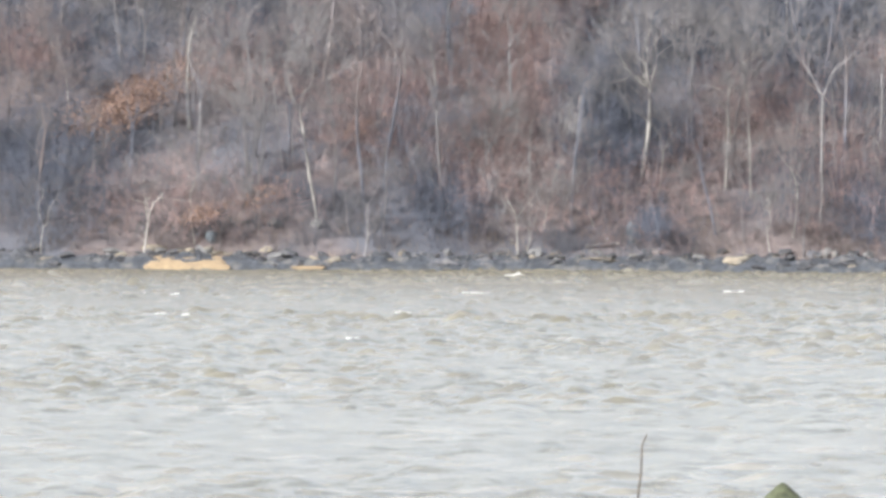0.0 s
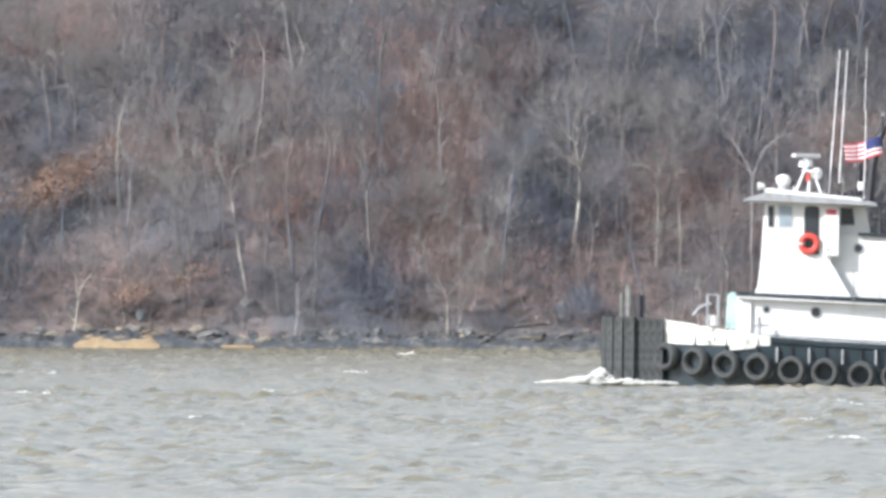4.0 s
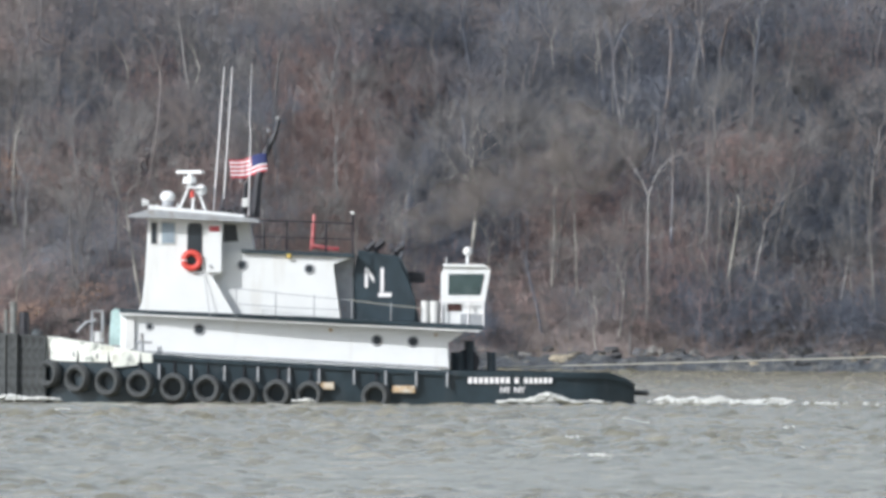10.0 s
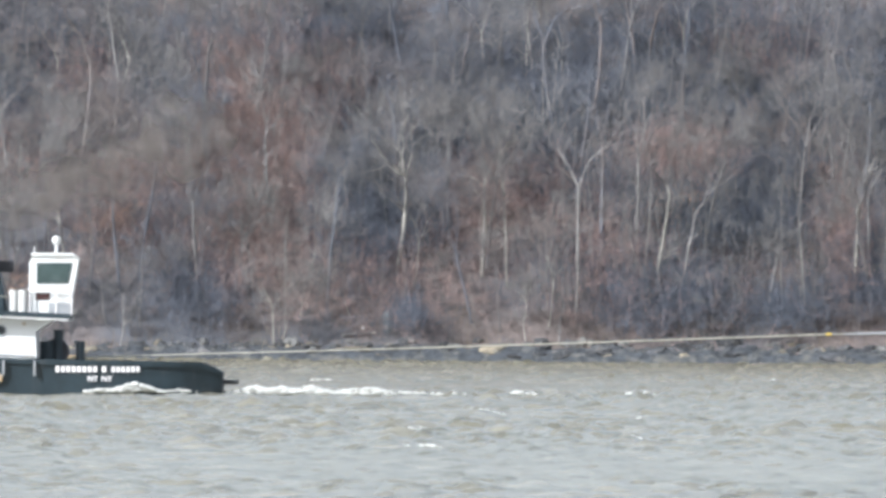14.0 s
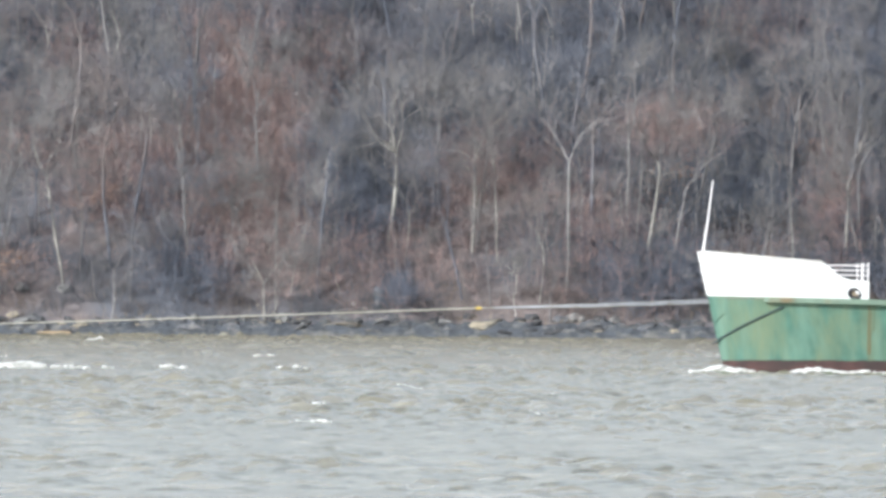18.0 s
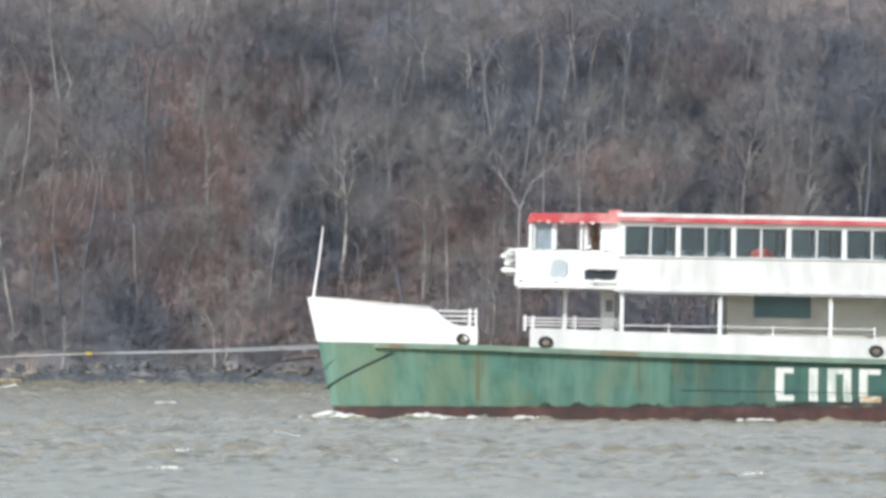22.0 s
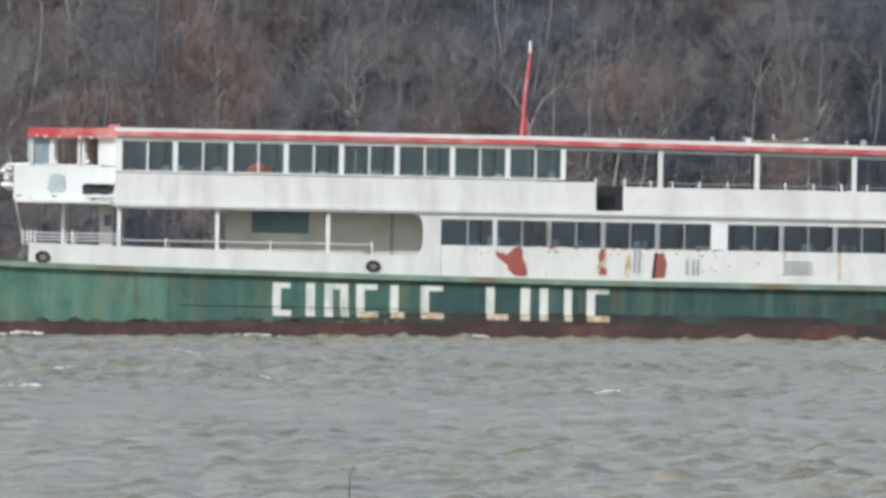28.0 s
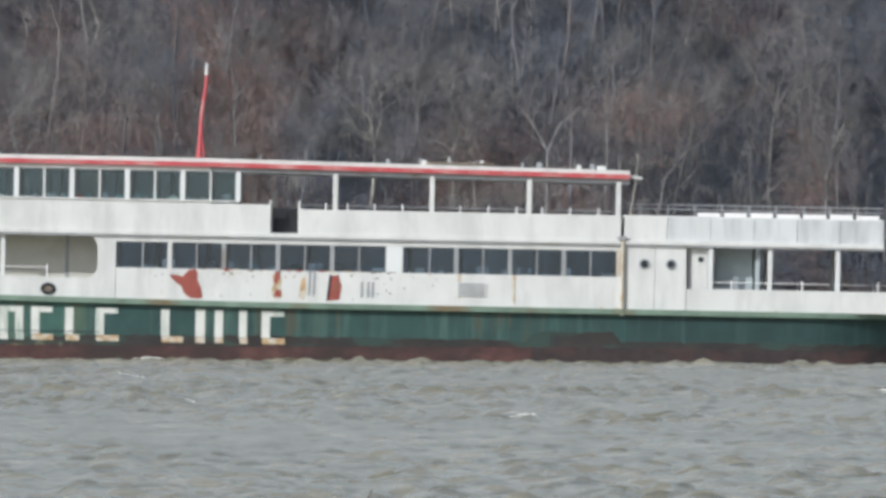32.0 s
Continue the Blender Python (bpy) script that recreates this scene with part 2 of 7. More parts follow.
DARKRUST = material("blackened_bottom_paint", (0.040, 0.029, 0.029), 0.85, grain=0.35, scale=2.2, stain=(0.075, 0.036, 0.032), stain_at=(0.52, 0.7), stain_scale=0.7, stretch=(0.6, 0.6, 1.4))
RED = material("red_paint", (0.48, 0.075, 0.085), 0.55, grain=0.12, scale=2, stain=(0.58, 0.27, 0.25), stain_at=(0.45, 0.68), stain_scale=1.1)
ORANGE = material("orange_plastic", (0.62, 0.075, 0.055), 0.5, grain=0.08, scale=5)
CREAM = material("cream_wall_paint", (0.56, 0.55, 0.48), 0.7, grain=0.05, scale=1.2, stain=(0.45, 0.43, 0.36), stain_scale=0.8)
# Cabin dimness is put into this grey for lining, floor and benches.
INSIDE = material("dimmed_cabin_grey", (0.25, 0.265, 0.285), 0.8, grain=0.25, scale=1.5)
DECK = material("rusty_deck_steel", (0.19, 0.155, 0.115), 0.85, grain=0.3, scale=2, stain=(0.30, 0.25, 0.17), stain_scale=0.9)
TEALGLASS = glass_material("teal_window_glass", (0.72, 0.83, 0.86))
DARKGLASS = glass_material("dark_window_glass", (0.66, 0.75, 0.81))
SHADE = material("grey_green_panel", (0.42, 0.47, 0.48), 0.6, grain=0.1, scale=1.5, stain=(0.33, 0.38, 0.39), stain_scale=0.8)
SCREEN = material("blue_green_shutter", (0.10, 0.17, 0.18), 0.35, grain=0.1, scale=1.5)
ROPE = material("pale_hawser", (0.42, 0.405, 0.34), 0.9, grain=0.2, scale=12)
YELLOW = material("yellow_fitting", (0.55, 0.40, 0.09), 0.6, grain=0.15, scale=8)
TARP = material("pale_teal_tarpaulin", (0.42, 0.55, 0.53), 0.8, grain=0.12, scale=5, bump=0.04)
FLAGRED = material("flag_red", (0.55, 0.07, 0.09), 0.85, grain=0.08, scale=6)
FLAGWHITE = material("flag_white", (0.78, 0.76, 0.75), 0.85, grain=0.05, scale=6)
FLAGBLUE = material("flag_blue", (0.04, 0.05, 0.15), 0.85, grain=0.1, scale=6)
TANRUST = material("peeled_tan_paint", (0.44, 0.30, 0.16), 0.8, grain=0.25, scale=4, stain=(0.58, 0.53, 0.44), stain_at=(0.45, 0.6), stain_scale=2.5)
PIPE = material("rust_stained_cream_pipe", (0.50, 0.45, 0.37), 0.7, grain=0.1, scale=3, stain=(0.36, 0.24, 0.13), stain_at=(0.5, 0.65), stain_scale=1.6)
PRIMER = material("bare_red_primer", (0.30, 0.075, 0.055), 0.7, grain=0.2, scale=3, stain=(0.22, 0.09, 0.06), stain_scale=2)
LETTER = material("worn_white_lettering", (0.66, 0.66, 0.61), 0.6, grain=0.06, scale=2, stain=(0.36, 0.42, 0.36), stain_at=(0.52, 0.7), stain_scale=1.6, stretch=(2, 2, 0.4))
CABPANE = material("green_tinted_pane", (0.05, 0.075, 0.073), 0.12, grain=0.15, scale=2, stain=(0.085, 0.11, 0.105), stain_scale=1.2)
# Opaque pane with a pale reflection painted into its colour.
REFLECTPANE = material("pane_with_pale_reflection", (0.27, 0.32, 0.36), 0.15, grain=0.12, scale=2, stain=(0.2, 0.24, 0.28), stain_scale=1.5)
# Unlit insides of windows, doorway and torn plating are put into this colour.
DARKFILL = material("dark_inside_fill", (0.035, 0.042, 0.048), 0.12, grain=0.15, scale=2)


# ---- building helpers ----
def part(name, bm, material, parent=None, label=""):
    """Links a bmesh as one mesh object under a thing or a part."""
    me = bpy.data.meshes.new(name)
    bmesh.ops.recalc_face_normals(bm, faces=bm.faces)
    bm.to_mesh(me)
    bm.free()
    me.materials.append(material)
    ob = new(name, me)
    ob.parent = parent
    if label:
        tagged(ob, label)
    return ob


def smooth(ob, angle=40):
    ob.data.polygons.foreach_set("use_smooth", [True] * len(ob.data.polygons))
    ob.data.set_sharp_from_angle(angle=radians(angle))
    return ob


def box(bm, x0, x1, y0, y1, z0, z1, bevel=0.0):
    r = bmesh.ops.create_cube(bm, size=1)
    for v in r["verts"]:
        v.co = Vector(((x0 + x1) / 2 + v.co.x * (x1 - x0), (y0 + y1) / 2 + v.co.y * (y1 - y0), (z0 + z1) / 2 + v.co.z * (z1 - z0)))
    if bevel:
        es = list({e for v in r["verts"] for e in v.link_edges})
        bmesh.ops.bevel(bm, geom=es, offset=bevel, segments=2, profile=0.5, affect="EDGES")
    return bm


def tube(bm, pts, r0, r1=None, sides=8, cap=True):
    """A round bar along points, tapering from r0 to r1."""
    r1 = r0 if r1 is None else r1
    pts = [Vector(p) for p in pts]
    rings = []
    for i, p in enumerate(pts):
        d = (pts[min(i + 1, len(pts) - 1)] - pts[max(i - 1, 0)]).normalized()
        q = d.to_track_quat("Z", "Y")
        r = r0 + (r1 - r0) * i / max(len(pts) - 1, 1)
        rings.append([bm.verts.new(p + q @ Vector((r * math.cos(2 * math.pi * k / sides), r * math.sin(2 * math.pi * k / sides), 0))) for k in range(sides)])
    for a, b in zip(rings, rings[1:]):
        for k in range(sides):
            bm.faces.new((a[k], a[(k + 1) % sides], b[(k + 1) % sides], b[k]))
    if cap:
        bm.faces.new(rings[0][::-1])
        bm.faces.new(rings[-1])
    return bm


def slab(bm, outline, y0, y1):
    """A plate with a side outline of (x, z) corners, from y0 to y1; y0 and y1 may be functions of x."""
    fa, fb = (y0 if callable(y0) else lambda x: y0), (y1 if callable(y1) else lambda x: y1)
    a = [bm.verts.new((x, fa(x), z)) for x, z in outline]
    b = [bm.verts.new((x, fb(x), z)) for x, z in outline]
    bm.faces.new(a)
    bm.faces.new(b[::-1])
    n = len(a)
    for i in range(n):
        bm.faces.new((a[i], b[i], b[(i + 1) % n], a[(i + 1) % n]))
    return bm


def torus(bm, c, R, r, axis="Y", n=24, m=10, squash=1.0):
    rings = []
    for i in range(n):
        a = 2 * math.pi * i / n
        ring = []
        for j in range(m):
            b = 2 * math.pi * j / m
            p = Vector(((R + r * math.cos(b)) * math.cos(a), r * squash * math.sin(b), (R + r * math.cos(b)) * math.sin(a)))
            if axis == "Z":
                p = Vector((p.x, p.z, p.y))
            ring.append(bm.verts.new(p + Vector(c)))
        rings.append(ring)
    for i in range(n):
        for j in range(m):
            bm.faces.new((rings[i][j], rings[(i + 1) % n][j], rings[(i + 1) % n][(j + 1) % m], rings[i][(j + 1) % m]))
    return bm


def disc(bm, c, r, depth, sides=16):
    """A short cylinder lying across the boat (its axis is y)."""
    return tube(bm, [(c[0], c[1] - depth / 2, c[2]), (c[0], c[1] + depth / 2, c[2])], r, sides=sides)


def curve_at(stops, u):
    """Eased value between stops of (u, value)."""
    for (a, va), (b, vb) in zip(stops, stops[1:]):
        if u <= b:
            k = max(0.0, (u - a) / (b - a))
            return va + (vb - va) * k
    return stops[-1][1]


def hull_band(bm, us, low, high, half, thick=0.0, close=False, steps=1, sides=(-1, 1)):
    """Both sides of a hull between two height curves; thick gives it an inner face; half(u, z) is the half breadth."""
    def wall(sign, inset):
        g = []
        for u in us:
            col = []
            for k in range(steps + 1):
                z = low(u) + (high(u) - low(u)) * k / steps
                col.append(bm.verts.new((u, sign * max(half(u, z) - inset, 0.004), z)))
            g.append(col)
        for a, b in zip(g, g[1:]):
            for k in range(steps):
                bm.faces.new((a[k], b[k], b[k + 1], a[k + 1]))
        return g
    for s in sides:
        o = wall(s, 0)
        if thick:
            i = wall(s, thick)
            for a, b, c, d in zip(o, o[1:], i, i[1:]):
                bm.faces.new((a[-1], b[-1], d[-1], c[-1]))
                bm.faces.new((a[0], b[0], d[0], c[0]))
            for e in (0, -1):
                for k in range(steps):
                    bm.faces.new((o[e][k], o[e][k + 1], i[e][k + 1], i[e][k]))
    if close:
        bmesh.ops.remove_doubles(bm, verts=bm.verts, dist=0.01)
    return bm


def deck_plate(bm, us, z, half, thick=0.05):
    top, bot = [], []
    for u in us:
        h = max(half(u, z(u)) - 0.02, 0.004)
        top.append((bm.verts.new((u, -h, z(u))), bm.verts.new((u, h, z(u)))))
        bot.append((bm.verts.new((u, -h, z(u) - thick)), bm.verts.new((u, h, z(u) - thick))))
    for g in (top, bot):
        for a, b in zip(g, g[1:]):
            bm.faces.new((a[0], b[0], b[1], a[1]))
    for i in range(len(us) - 1):
        for s in (0, 1):
            bm.faces.new((top[i][s], top[i + 1][s], bot[i + 1][s], bot[i][s]))
    for e in (0, -1):
        bm.faces.new((top[e][0], top[e][1], bot[e][1], bot[e][0]))
    return bm


def quads_mesh(name, verts, quads, material, smooth_faces=True):
    """A mesh from arrays of corners and quads."""
    me = bpy.data.meshes.new(name)
    me.vertices.add(len(verts))
    me.vertices.foreach_set("co", np.ascontiguousarray(verts, dtype=np.float32).ravel())
    me.loops.add(quads.size)
    me.loops.foreach_set("vertex_index", quads.astype(np.int32).ravel())
    me.polygons.add(len(quads))
    me.polygons.foreach_set("loop_start", np.arange(0, quads.size, 4, dtype=np.int32))
    me.polygons.foreach_set("loop_total", np.full(len(quads), 4, dtype=np.int32))
    me.polygons.foreach_set("use_smooth", np.full(len(quads), smooth_faces))
    me.materials.append(material)
    me.update(calc_edges=True)
    return me


# ---- river ----
def wave_height(x, y):
    """Short wind chop that runs to the left, steeper at the crests, with patches of gust."""
    rng = np.random.default_rng(5)
    h = np.zeros_like(x)
    for k in range(64):
        length = 0.5 * (4.4 / 0.5) ** rng.random() ** 1.15
        a = math.radians(rng.normal(215, 40))
        w = 2 * math.pi / length
        amp = 0.0082 * min(length, 1.7) ** 0.75
        swell = 0.4 + 0.6 * np.clip((y - 150) / 330, 0, 1) if length > 1.2 else 1.0      # the near shallows lie calmer
        h += swell * amp * np.sin(w * (x * math.cos(a) + y * math.sin(a)) + rng.uniform(0, 6.28))
    gust = 0.8 + 0.3 * np.sin(x * 0.11 + 1.3 * np.sin(y * 0.021)) * np.sin(y * 0.033 + 0.6)
    h *= gust
    return h + 1.6 * np.clip(h, 0, None) ** 2


def river():
    ys = [26.0, 60, 90, 115, 130]
    y = 140.0
    while y < SHORE + 12:
        ys.append(y)
        y += 0.11 + 0.00078 * y if y < 680 else 0.85
    ys = np.array(ys)
    n = 300
    f = np.linspace(0, 1, n)
    lo, hi = -0.042 * ys - 4, 0.036 * ys + 20
    xs = lo[:, None] + (hi - lo)[:, None] * f[None, :]
    outer_l = np.stack([np.full_like(ys, -1600), np.full_like(ys, -400), lo - 25], 1)
    outer_r = np.stack([hi + 25, np.full_like(ys, 400), np.full_like(ys, 1600)], 1)
    xs = np.concatenate([outer_l, xs, outer_r], 1)
    yy = np.repeat(ys[:, None], xs.shape[1], 1)
    zz = wave_height(xs, yy)
    zz *= (1 + 0.4 * np.clip((yy - 640) / 250, 0, 1))
    zz[:, :3] *= 0.3
    zz[:, -3:] *= 0.3
    zz *= np.clip((SHORE + 1 - yy) / 3, 0.25, 1) * np.where(yy < 135, 0.2, 1)
    verts = np.stack([xs.ravel(), yy.ravel(), zz.ravel()], 1)
    r, c = xs.shape
    i = np.arange((r - 1) * c).reshape(r - 1, c)[:, :-1].ravel()
    ob = new("water", quads_mesh("water", verts, np.stack([i, i + 1, i + 1 + c, i + c], 1), WATER))
    return tagged(ob, "choppy grey-brown river water with wind waves", "water", kind="structure")


water = river()


# ---- far bank ----
def bank_height(x, y):
    d = y - SHORE
    z = np.where(d < 0, d * 0.25, np.where(d < 3.2, d * 0.28, 0.9 + (d - 3.2) * 0.62))
    bump = 0.8 * np.sin(x * 0.13 + 0.4) * np.sin(y * 0.19) + 0.5 * np.sin(x * 0.31 + y * 0.23) + 0.25 * np.sin(x * 0.9 + 1.7 * np.sin(y * 0.6))
    z = z + bump * np.clip((d - 4) / 8, 0, 1)
    return np.where(d > 140, 0.9 + 136.8 * 0.62 + (d - 140) * 0.02, z)


def far_bank():
    ys = np.concatenate([np.linspace(SHORE - 12, SHORE + 60, 90), np.linspace(SHORE + 64, SHORE + 150, 24), np.array([SHORE + 400, SHORE + 2600])])
    xs = np.concatenate([np.array([-3000, -1200, -400, -160]), np.linspace(-70, 70, 150), np.array([160, 400, 1200, 3000])])
    xx, yy = np.meshgrid(xs, ys)
    zz = bank_height(xx, yy)
    r, c = xx.shape
    i = np.arange((r - 1) * c).reshape(r - 1, c)[:, :-1].ravel()
    ob = new("ground", quads_mesh("ground", np.stack([xx.ravel(), yy.ravel(), zz.ravel()], 1), np.stack([i, i + 1, i + 1 + c, i + c], 1), LITTER))
    return tagged(ob, "steep wooded river bank covered in brown leaf litter", "ground", kind="structure")


far_bank()


def ground_z(x, y):
    return float(bank_height(np.array([x]), np.array([y]))[0])


def prism(path, radii, sides):
    """Corners and quads of a tapering bar along a path."""
    path = np.asarray(path, float)
    d = np.gradient(path, axis=0)
    d /= np.linalg.norm(d, axis=1, keepdims=True) + 1e-9
    side = np.cross(d, np.array([0.31, 0.93, 0.2]))
    side /= np.linalg.norm(side, axis=1, keepdims=True) + 1e-9
    up = np.cross(d, side)
    a = np.arange(sides) * 2 * np.pi / sides
    ring = path[:, None, :] + np.asarray(radii)[:, None, None] * (np.cos(a)[None, :, None] * side[:, None, :] + np.sin(a)[None, :, None] * up[:, None, :])
    n = len(path)
    q = [(i * sides + k, i * sides + (k + 1) % sides, (i + 1) * sides + (k + 1) % sides, (i + 1) * sides + k) for i in range(n - 1) for k in range(sides)]
    return ring.reshape(-1, 3), np.array(q)


def gather(pieces):
    vs, qs, o = [], [], 0
    for v, q in pieces:
        vs.append(v)
        qs.append(q + o)
        o += len(v)
    return np.concatenate(vs), np.concatenate(qs)


def ribbons(a, b, width, rng):
    """Fine twigs, from points a to points b, as narrow blades."""
    d = b - a
    side = np.cross(d, rng.normal(0, 1, a.shape))
    side *= width / (np.linalg.norm(side, axis=1, keepdims=True) + 1e-9)
    v = np.stack([a - side, a + side, b + side * 0.4, b - side * 0.4], 1).reshape(-1, 3)
    return v, np.arange(len(a) * 4).reshape(-1, 4)


def forked_tree(rng, height, lean=0.0, girth=1.0, bare=0.35, spread=1.0, levels=5, twigs=6, light=False):
    """A leafless tree that forks again and again: (trunk and limbs, twigs), each as corners and quads."""
    wood, fine = [], []

    def unit(v):
        return v / (np.linalg.norm(v) + 1e-9)

    def grow(p, d, length, r, level):
        n = 7 if level == 0 else 4 if level < 3 else 3
        pts, dirs = [p], [d]
        for _ in range(n - 1):
            d = unit(d + rng.normal(0, 0.05 if level == 0 else 0.24, 3) + np.array([0, 0, 0.04 if level else 0.01]))
            p = p + d * length / (n - 1)
            pts.append(p)
            dirs.append(d)
        tip = max(r * 0.72, 0.006)
        if level > (1 if light else 3):
            fine.append(ribbons(np.array(pts[:-1]), np.array(pts[1:]), r, rng))
        else:
            wood.append(prism(pts, np.linspace(r * (1.25 if level == 0 else 1), tip, n), (7, 5, 4, 3)[min(level, 3)] - (1 if light else 0) * (level < 3)))
        if level >= 2:
            m = twigs if level >= levels - 1 else twigs // 2
            t = rng.uniform(0.1, 1.0, m) * (n - 1)
            i = np.minimum(t.astype(int), n - 2)
            P = np.array(pts)
            at = P[i] + (P[i + 1] - P[i]) * (t - i)[:, None]
            out = np.array(dirs)[i] * 0.7 + rng.normal(0, 0.5, (m, 3)) + np.array([0, 0, 0.2])
            fine.append(ribbons(at, at + out * (height * rng.uniform(0.03, 0.085, m))[:, None], 0.007, rng))
        if level == levels:
            return
        kids = 3 if level == 0 or rng.random() < 0.3 else 2
        az0 = rng.uniform(0, 6.283)
        u = unit(np.cross(d, np.array([0.3, 0.8, 0.1])))
        v = np.cross(d, u)
        for k in range(kids):
            az = az0 + 6.283 * k / kids + rng.normal(0, 0.35)
            tilt = spread * rng.uniform(0.28, 0.72) * (0.55 if level == 0 and k == 0 else 1)
            nd = unit(d * math.cos(tilt) + (u * math.cos(az) + v * math.sin(az)) * math.sin(tilt))
            ln = (height * (1 - bare) / 2.5 if level == 0 else length * 0.76) * rng.uniform(0.72, 1.15)
            grow(p, nd, ln, tip * (rng.uniform(0.66, 0.9) if k == 0 or level > 1 else rng.uniform(0.4, 0.62)), level + 1)
        for _ in range((4, 1, 1, 0, 0)[min(level, 4)]):
            i = int(rng.integers(n // 2, n))
            az = rng.uniform(0, 6.283)
            nd = unit(dirs[i] * 0.5 + np.array([math.cos(az), math.sin(az), 0.25]))
            grow(pts[i], nd, height * rng.uniform(0.09, 0.17), max(r * 0.28, 0.007), max(level + 2, levels - 2))
    start = unit(np.array([lean, rng.normal(0, 0.05), 1.0]))
    grow(np.array([0, 0, -0.5]), start, height * bare + 0.5, 0.0098 * height * girth, 0)
    return gather(wood), gather(fine)


def tree_thing(model, label, bark):
    (wv, wq), (fv, fq) = model
    e = new("bare_tree")
    tagged(e, label, "tree", "bare trees on the far bank")
    for name, v, q, m in (("trunk", wv, wq, bark), ("crown", fv, fq, TWIG)):
        ob = new(name, quads_mesh(name, v, q, m))
        ob.parent = e
    return e


rng = np.random.default_rng(11)
SHAPES = ((13, 0.03, 0.8, 0.55, 0.7), (11, -0.05, 0.7, 0.48, 0.75), (12, 0.04, 0.85, 0.4, 0.85), (8.5, 0.03, 0.65, 0.4, 0.65), (10, -0.09, 0.75, 0.45, 0.8),
          (14, 0.04, 0.8, 0.6, 0.65), (7, 0.05, 0.75, 0.3, 0.9), (9, -0.03, 0.65, 0.5, 0.7))          # height, lean, girth, foot of the crown, spread
MODELS = [forked_tree(rng, *shape) for shape in SHAPES]
LIGHT_MODELS = [forked_tree(rng, *shape, light=True) for shape in SHAPES]
KINDS = [tree_thing(m, "slender leafless tree with pale trunk on the leafy slope" if i == 3 else "leafless tree with grey trunk and fine brown twigs",
                    PALE if i == 3 else BARK) for i, m in enumerate(MODELS)]


def far_x(a, y):
    """The place at distance y that lies a units right of straight across."""
    return a * y / FOCAL


def slope_y(e):
    """The distance at which the slope is seen e units above the horizon."""
    y = SHORE
    while EYE.z + e * y / FOCAL > (y - SHORE) * 0.28 if y < SHORE + 3.2 else EYE.z + e * y / FOCAL > 0.9 + (y - SHORE - 3.2) * 0.62:
        y += 0.25
    return y


def plant_trees():
    r = np.random.default_rng(21)
    used = set()
    for n in range(130):
        y = SHORE + 4 + 30 * r.random()
        x = r.uniform(-58, 50)
        k = int(r.integers(len(KINDS)))
        m = pose(x, y, ground_z(x, y), 0, 0, r.uniform(0, 360)) @ Matrix.Scale(r.uniform(0.6, 1.0), 4)
        if k in used:
            copy_thing(KINDS[k], m)
        else:
            KINDS[k].matrix_basis = pose(x, y, ground_z(x, y))
            used.add(k)
    # trees that stand out, from upriver to downriver: bearing and rise of the foot, height, lean, girth, pale or grey bark
    upriver = ((-1186, 390, 9, 0.3, 1.0, 1), (-1133, -25, 5, 0, 0.9, 1), (-1078, 249, 6, 0, 0.7, 1), (-988, 300, 11, -0.08, 1.1, 0), (-951, 294, 7, 0, 0.7, 1), (-868, 244, 9, -0.1, 1.3, 1),
               (-898, 250, 8, 0.05, 0.8, 0), (-951, -28, 6.5, 0, 1.1, 1), (-643, 75, 11, 0, 0.8, 1), (-508, 264, 7, 0, 0.9, 0), (-561, -28, 6.5, 0.05, 1.0, 0), (-580, 390, 6, 0.25, 1.1, 1),
               (-1100, 330, 10, 0.02, 1.2, 0), (-750, 60, 8, 0.03, 0.8, 0), (-820, -10, 5.5, 0.1, 0.7, 0), (-430, 230, 8, 0.02, 0.8, 1))
    middle = ((-289, -24, 7, 0.03, 1.0, 1), (-276, -10, 6, 0.12, 0.7, 1), (-245, 74, 6, 0.04, 0.7, 1), (-225, -20, 5, 0, 0.6, 0), (-400, 110, 3, -0.6, 1.3, 1), (-325, 104, 6, -0.05, 1.0, 0),
              (-72, 150, 9.5, 0.12, 1.3, 1), (-84, 234, 8, 0, 0.8, 1), (77, 154, 9, 0.04, 0.9, 1), (120, 134, 8, 0.02, 0.8, 1), (12, 34, 4, 0, 0.7, 0), (-195, 200, 5, 0.15, 0.8, 1),
              (-150, 30, 5, -0.2, 0.6, 1), (-300, 200, 9, 0.02, 0.9, 0), (-420, 330, 10, 0.03, 1.1, 0), (20, 230, 9, -0.03, 1.0, 0))
    downriver = ((245, 27, 15, 0.05, 0.8, 0), (380, 95, 10, 0.06, 1.2, 1), (175, 470, 6, -0.1, 0.9, 1), (157, -16, 4.5, 0.02, 0.7, 1), (215, -26, 6, 0, 1.2, 0), (633, 210, 10, 0, 1.1, 0),
                 (700, 240, 8, 0.03, 1.0, 0), (735, 90, 9, 0, 1.1, 1), (668, -5, 7, 0, 1.2, 0), (393, 0, 6, 0, 0.8, 0), (530, 60, 6, 0.02, 1.0, 0), (500, -10, 5, 0.2, 0.8, 0),
                 (540, 330, 8, 0.02, 0.9, 0), (770, 30, 9, 0, 1.0, 0), (330, 60, 6, 0.1, 0.7, 1), (460, 180, 9, 0.2, 1.2, 0))
    for a0, e0, h, lean, girth, pale in upriver + middle + downriver:
        y = slope_y(e0)
        x = far_x(a0, y)
        bark, what = ((BARK, "leafless tree with a dark grey trunk"), (PALE, "crooked pale-barked leafless tree that stands out on the slope"))[pale]
        back = 4.0 if e0 > 60 else 1.6
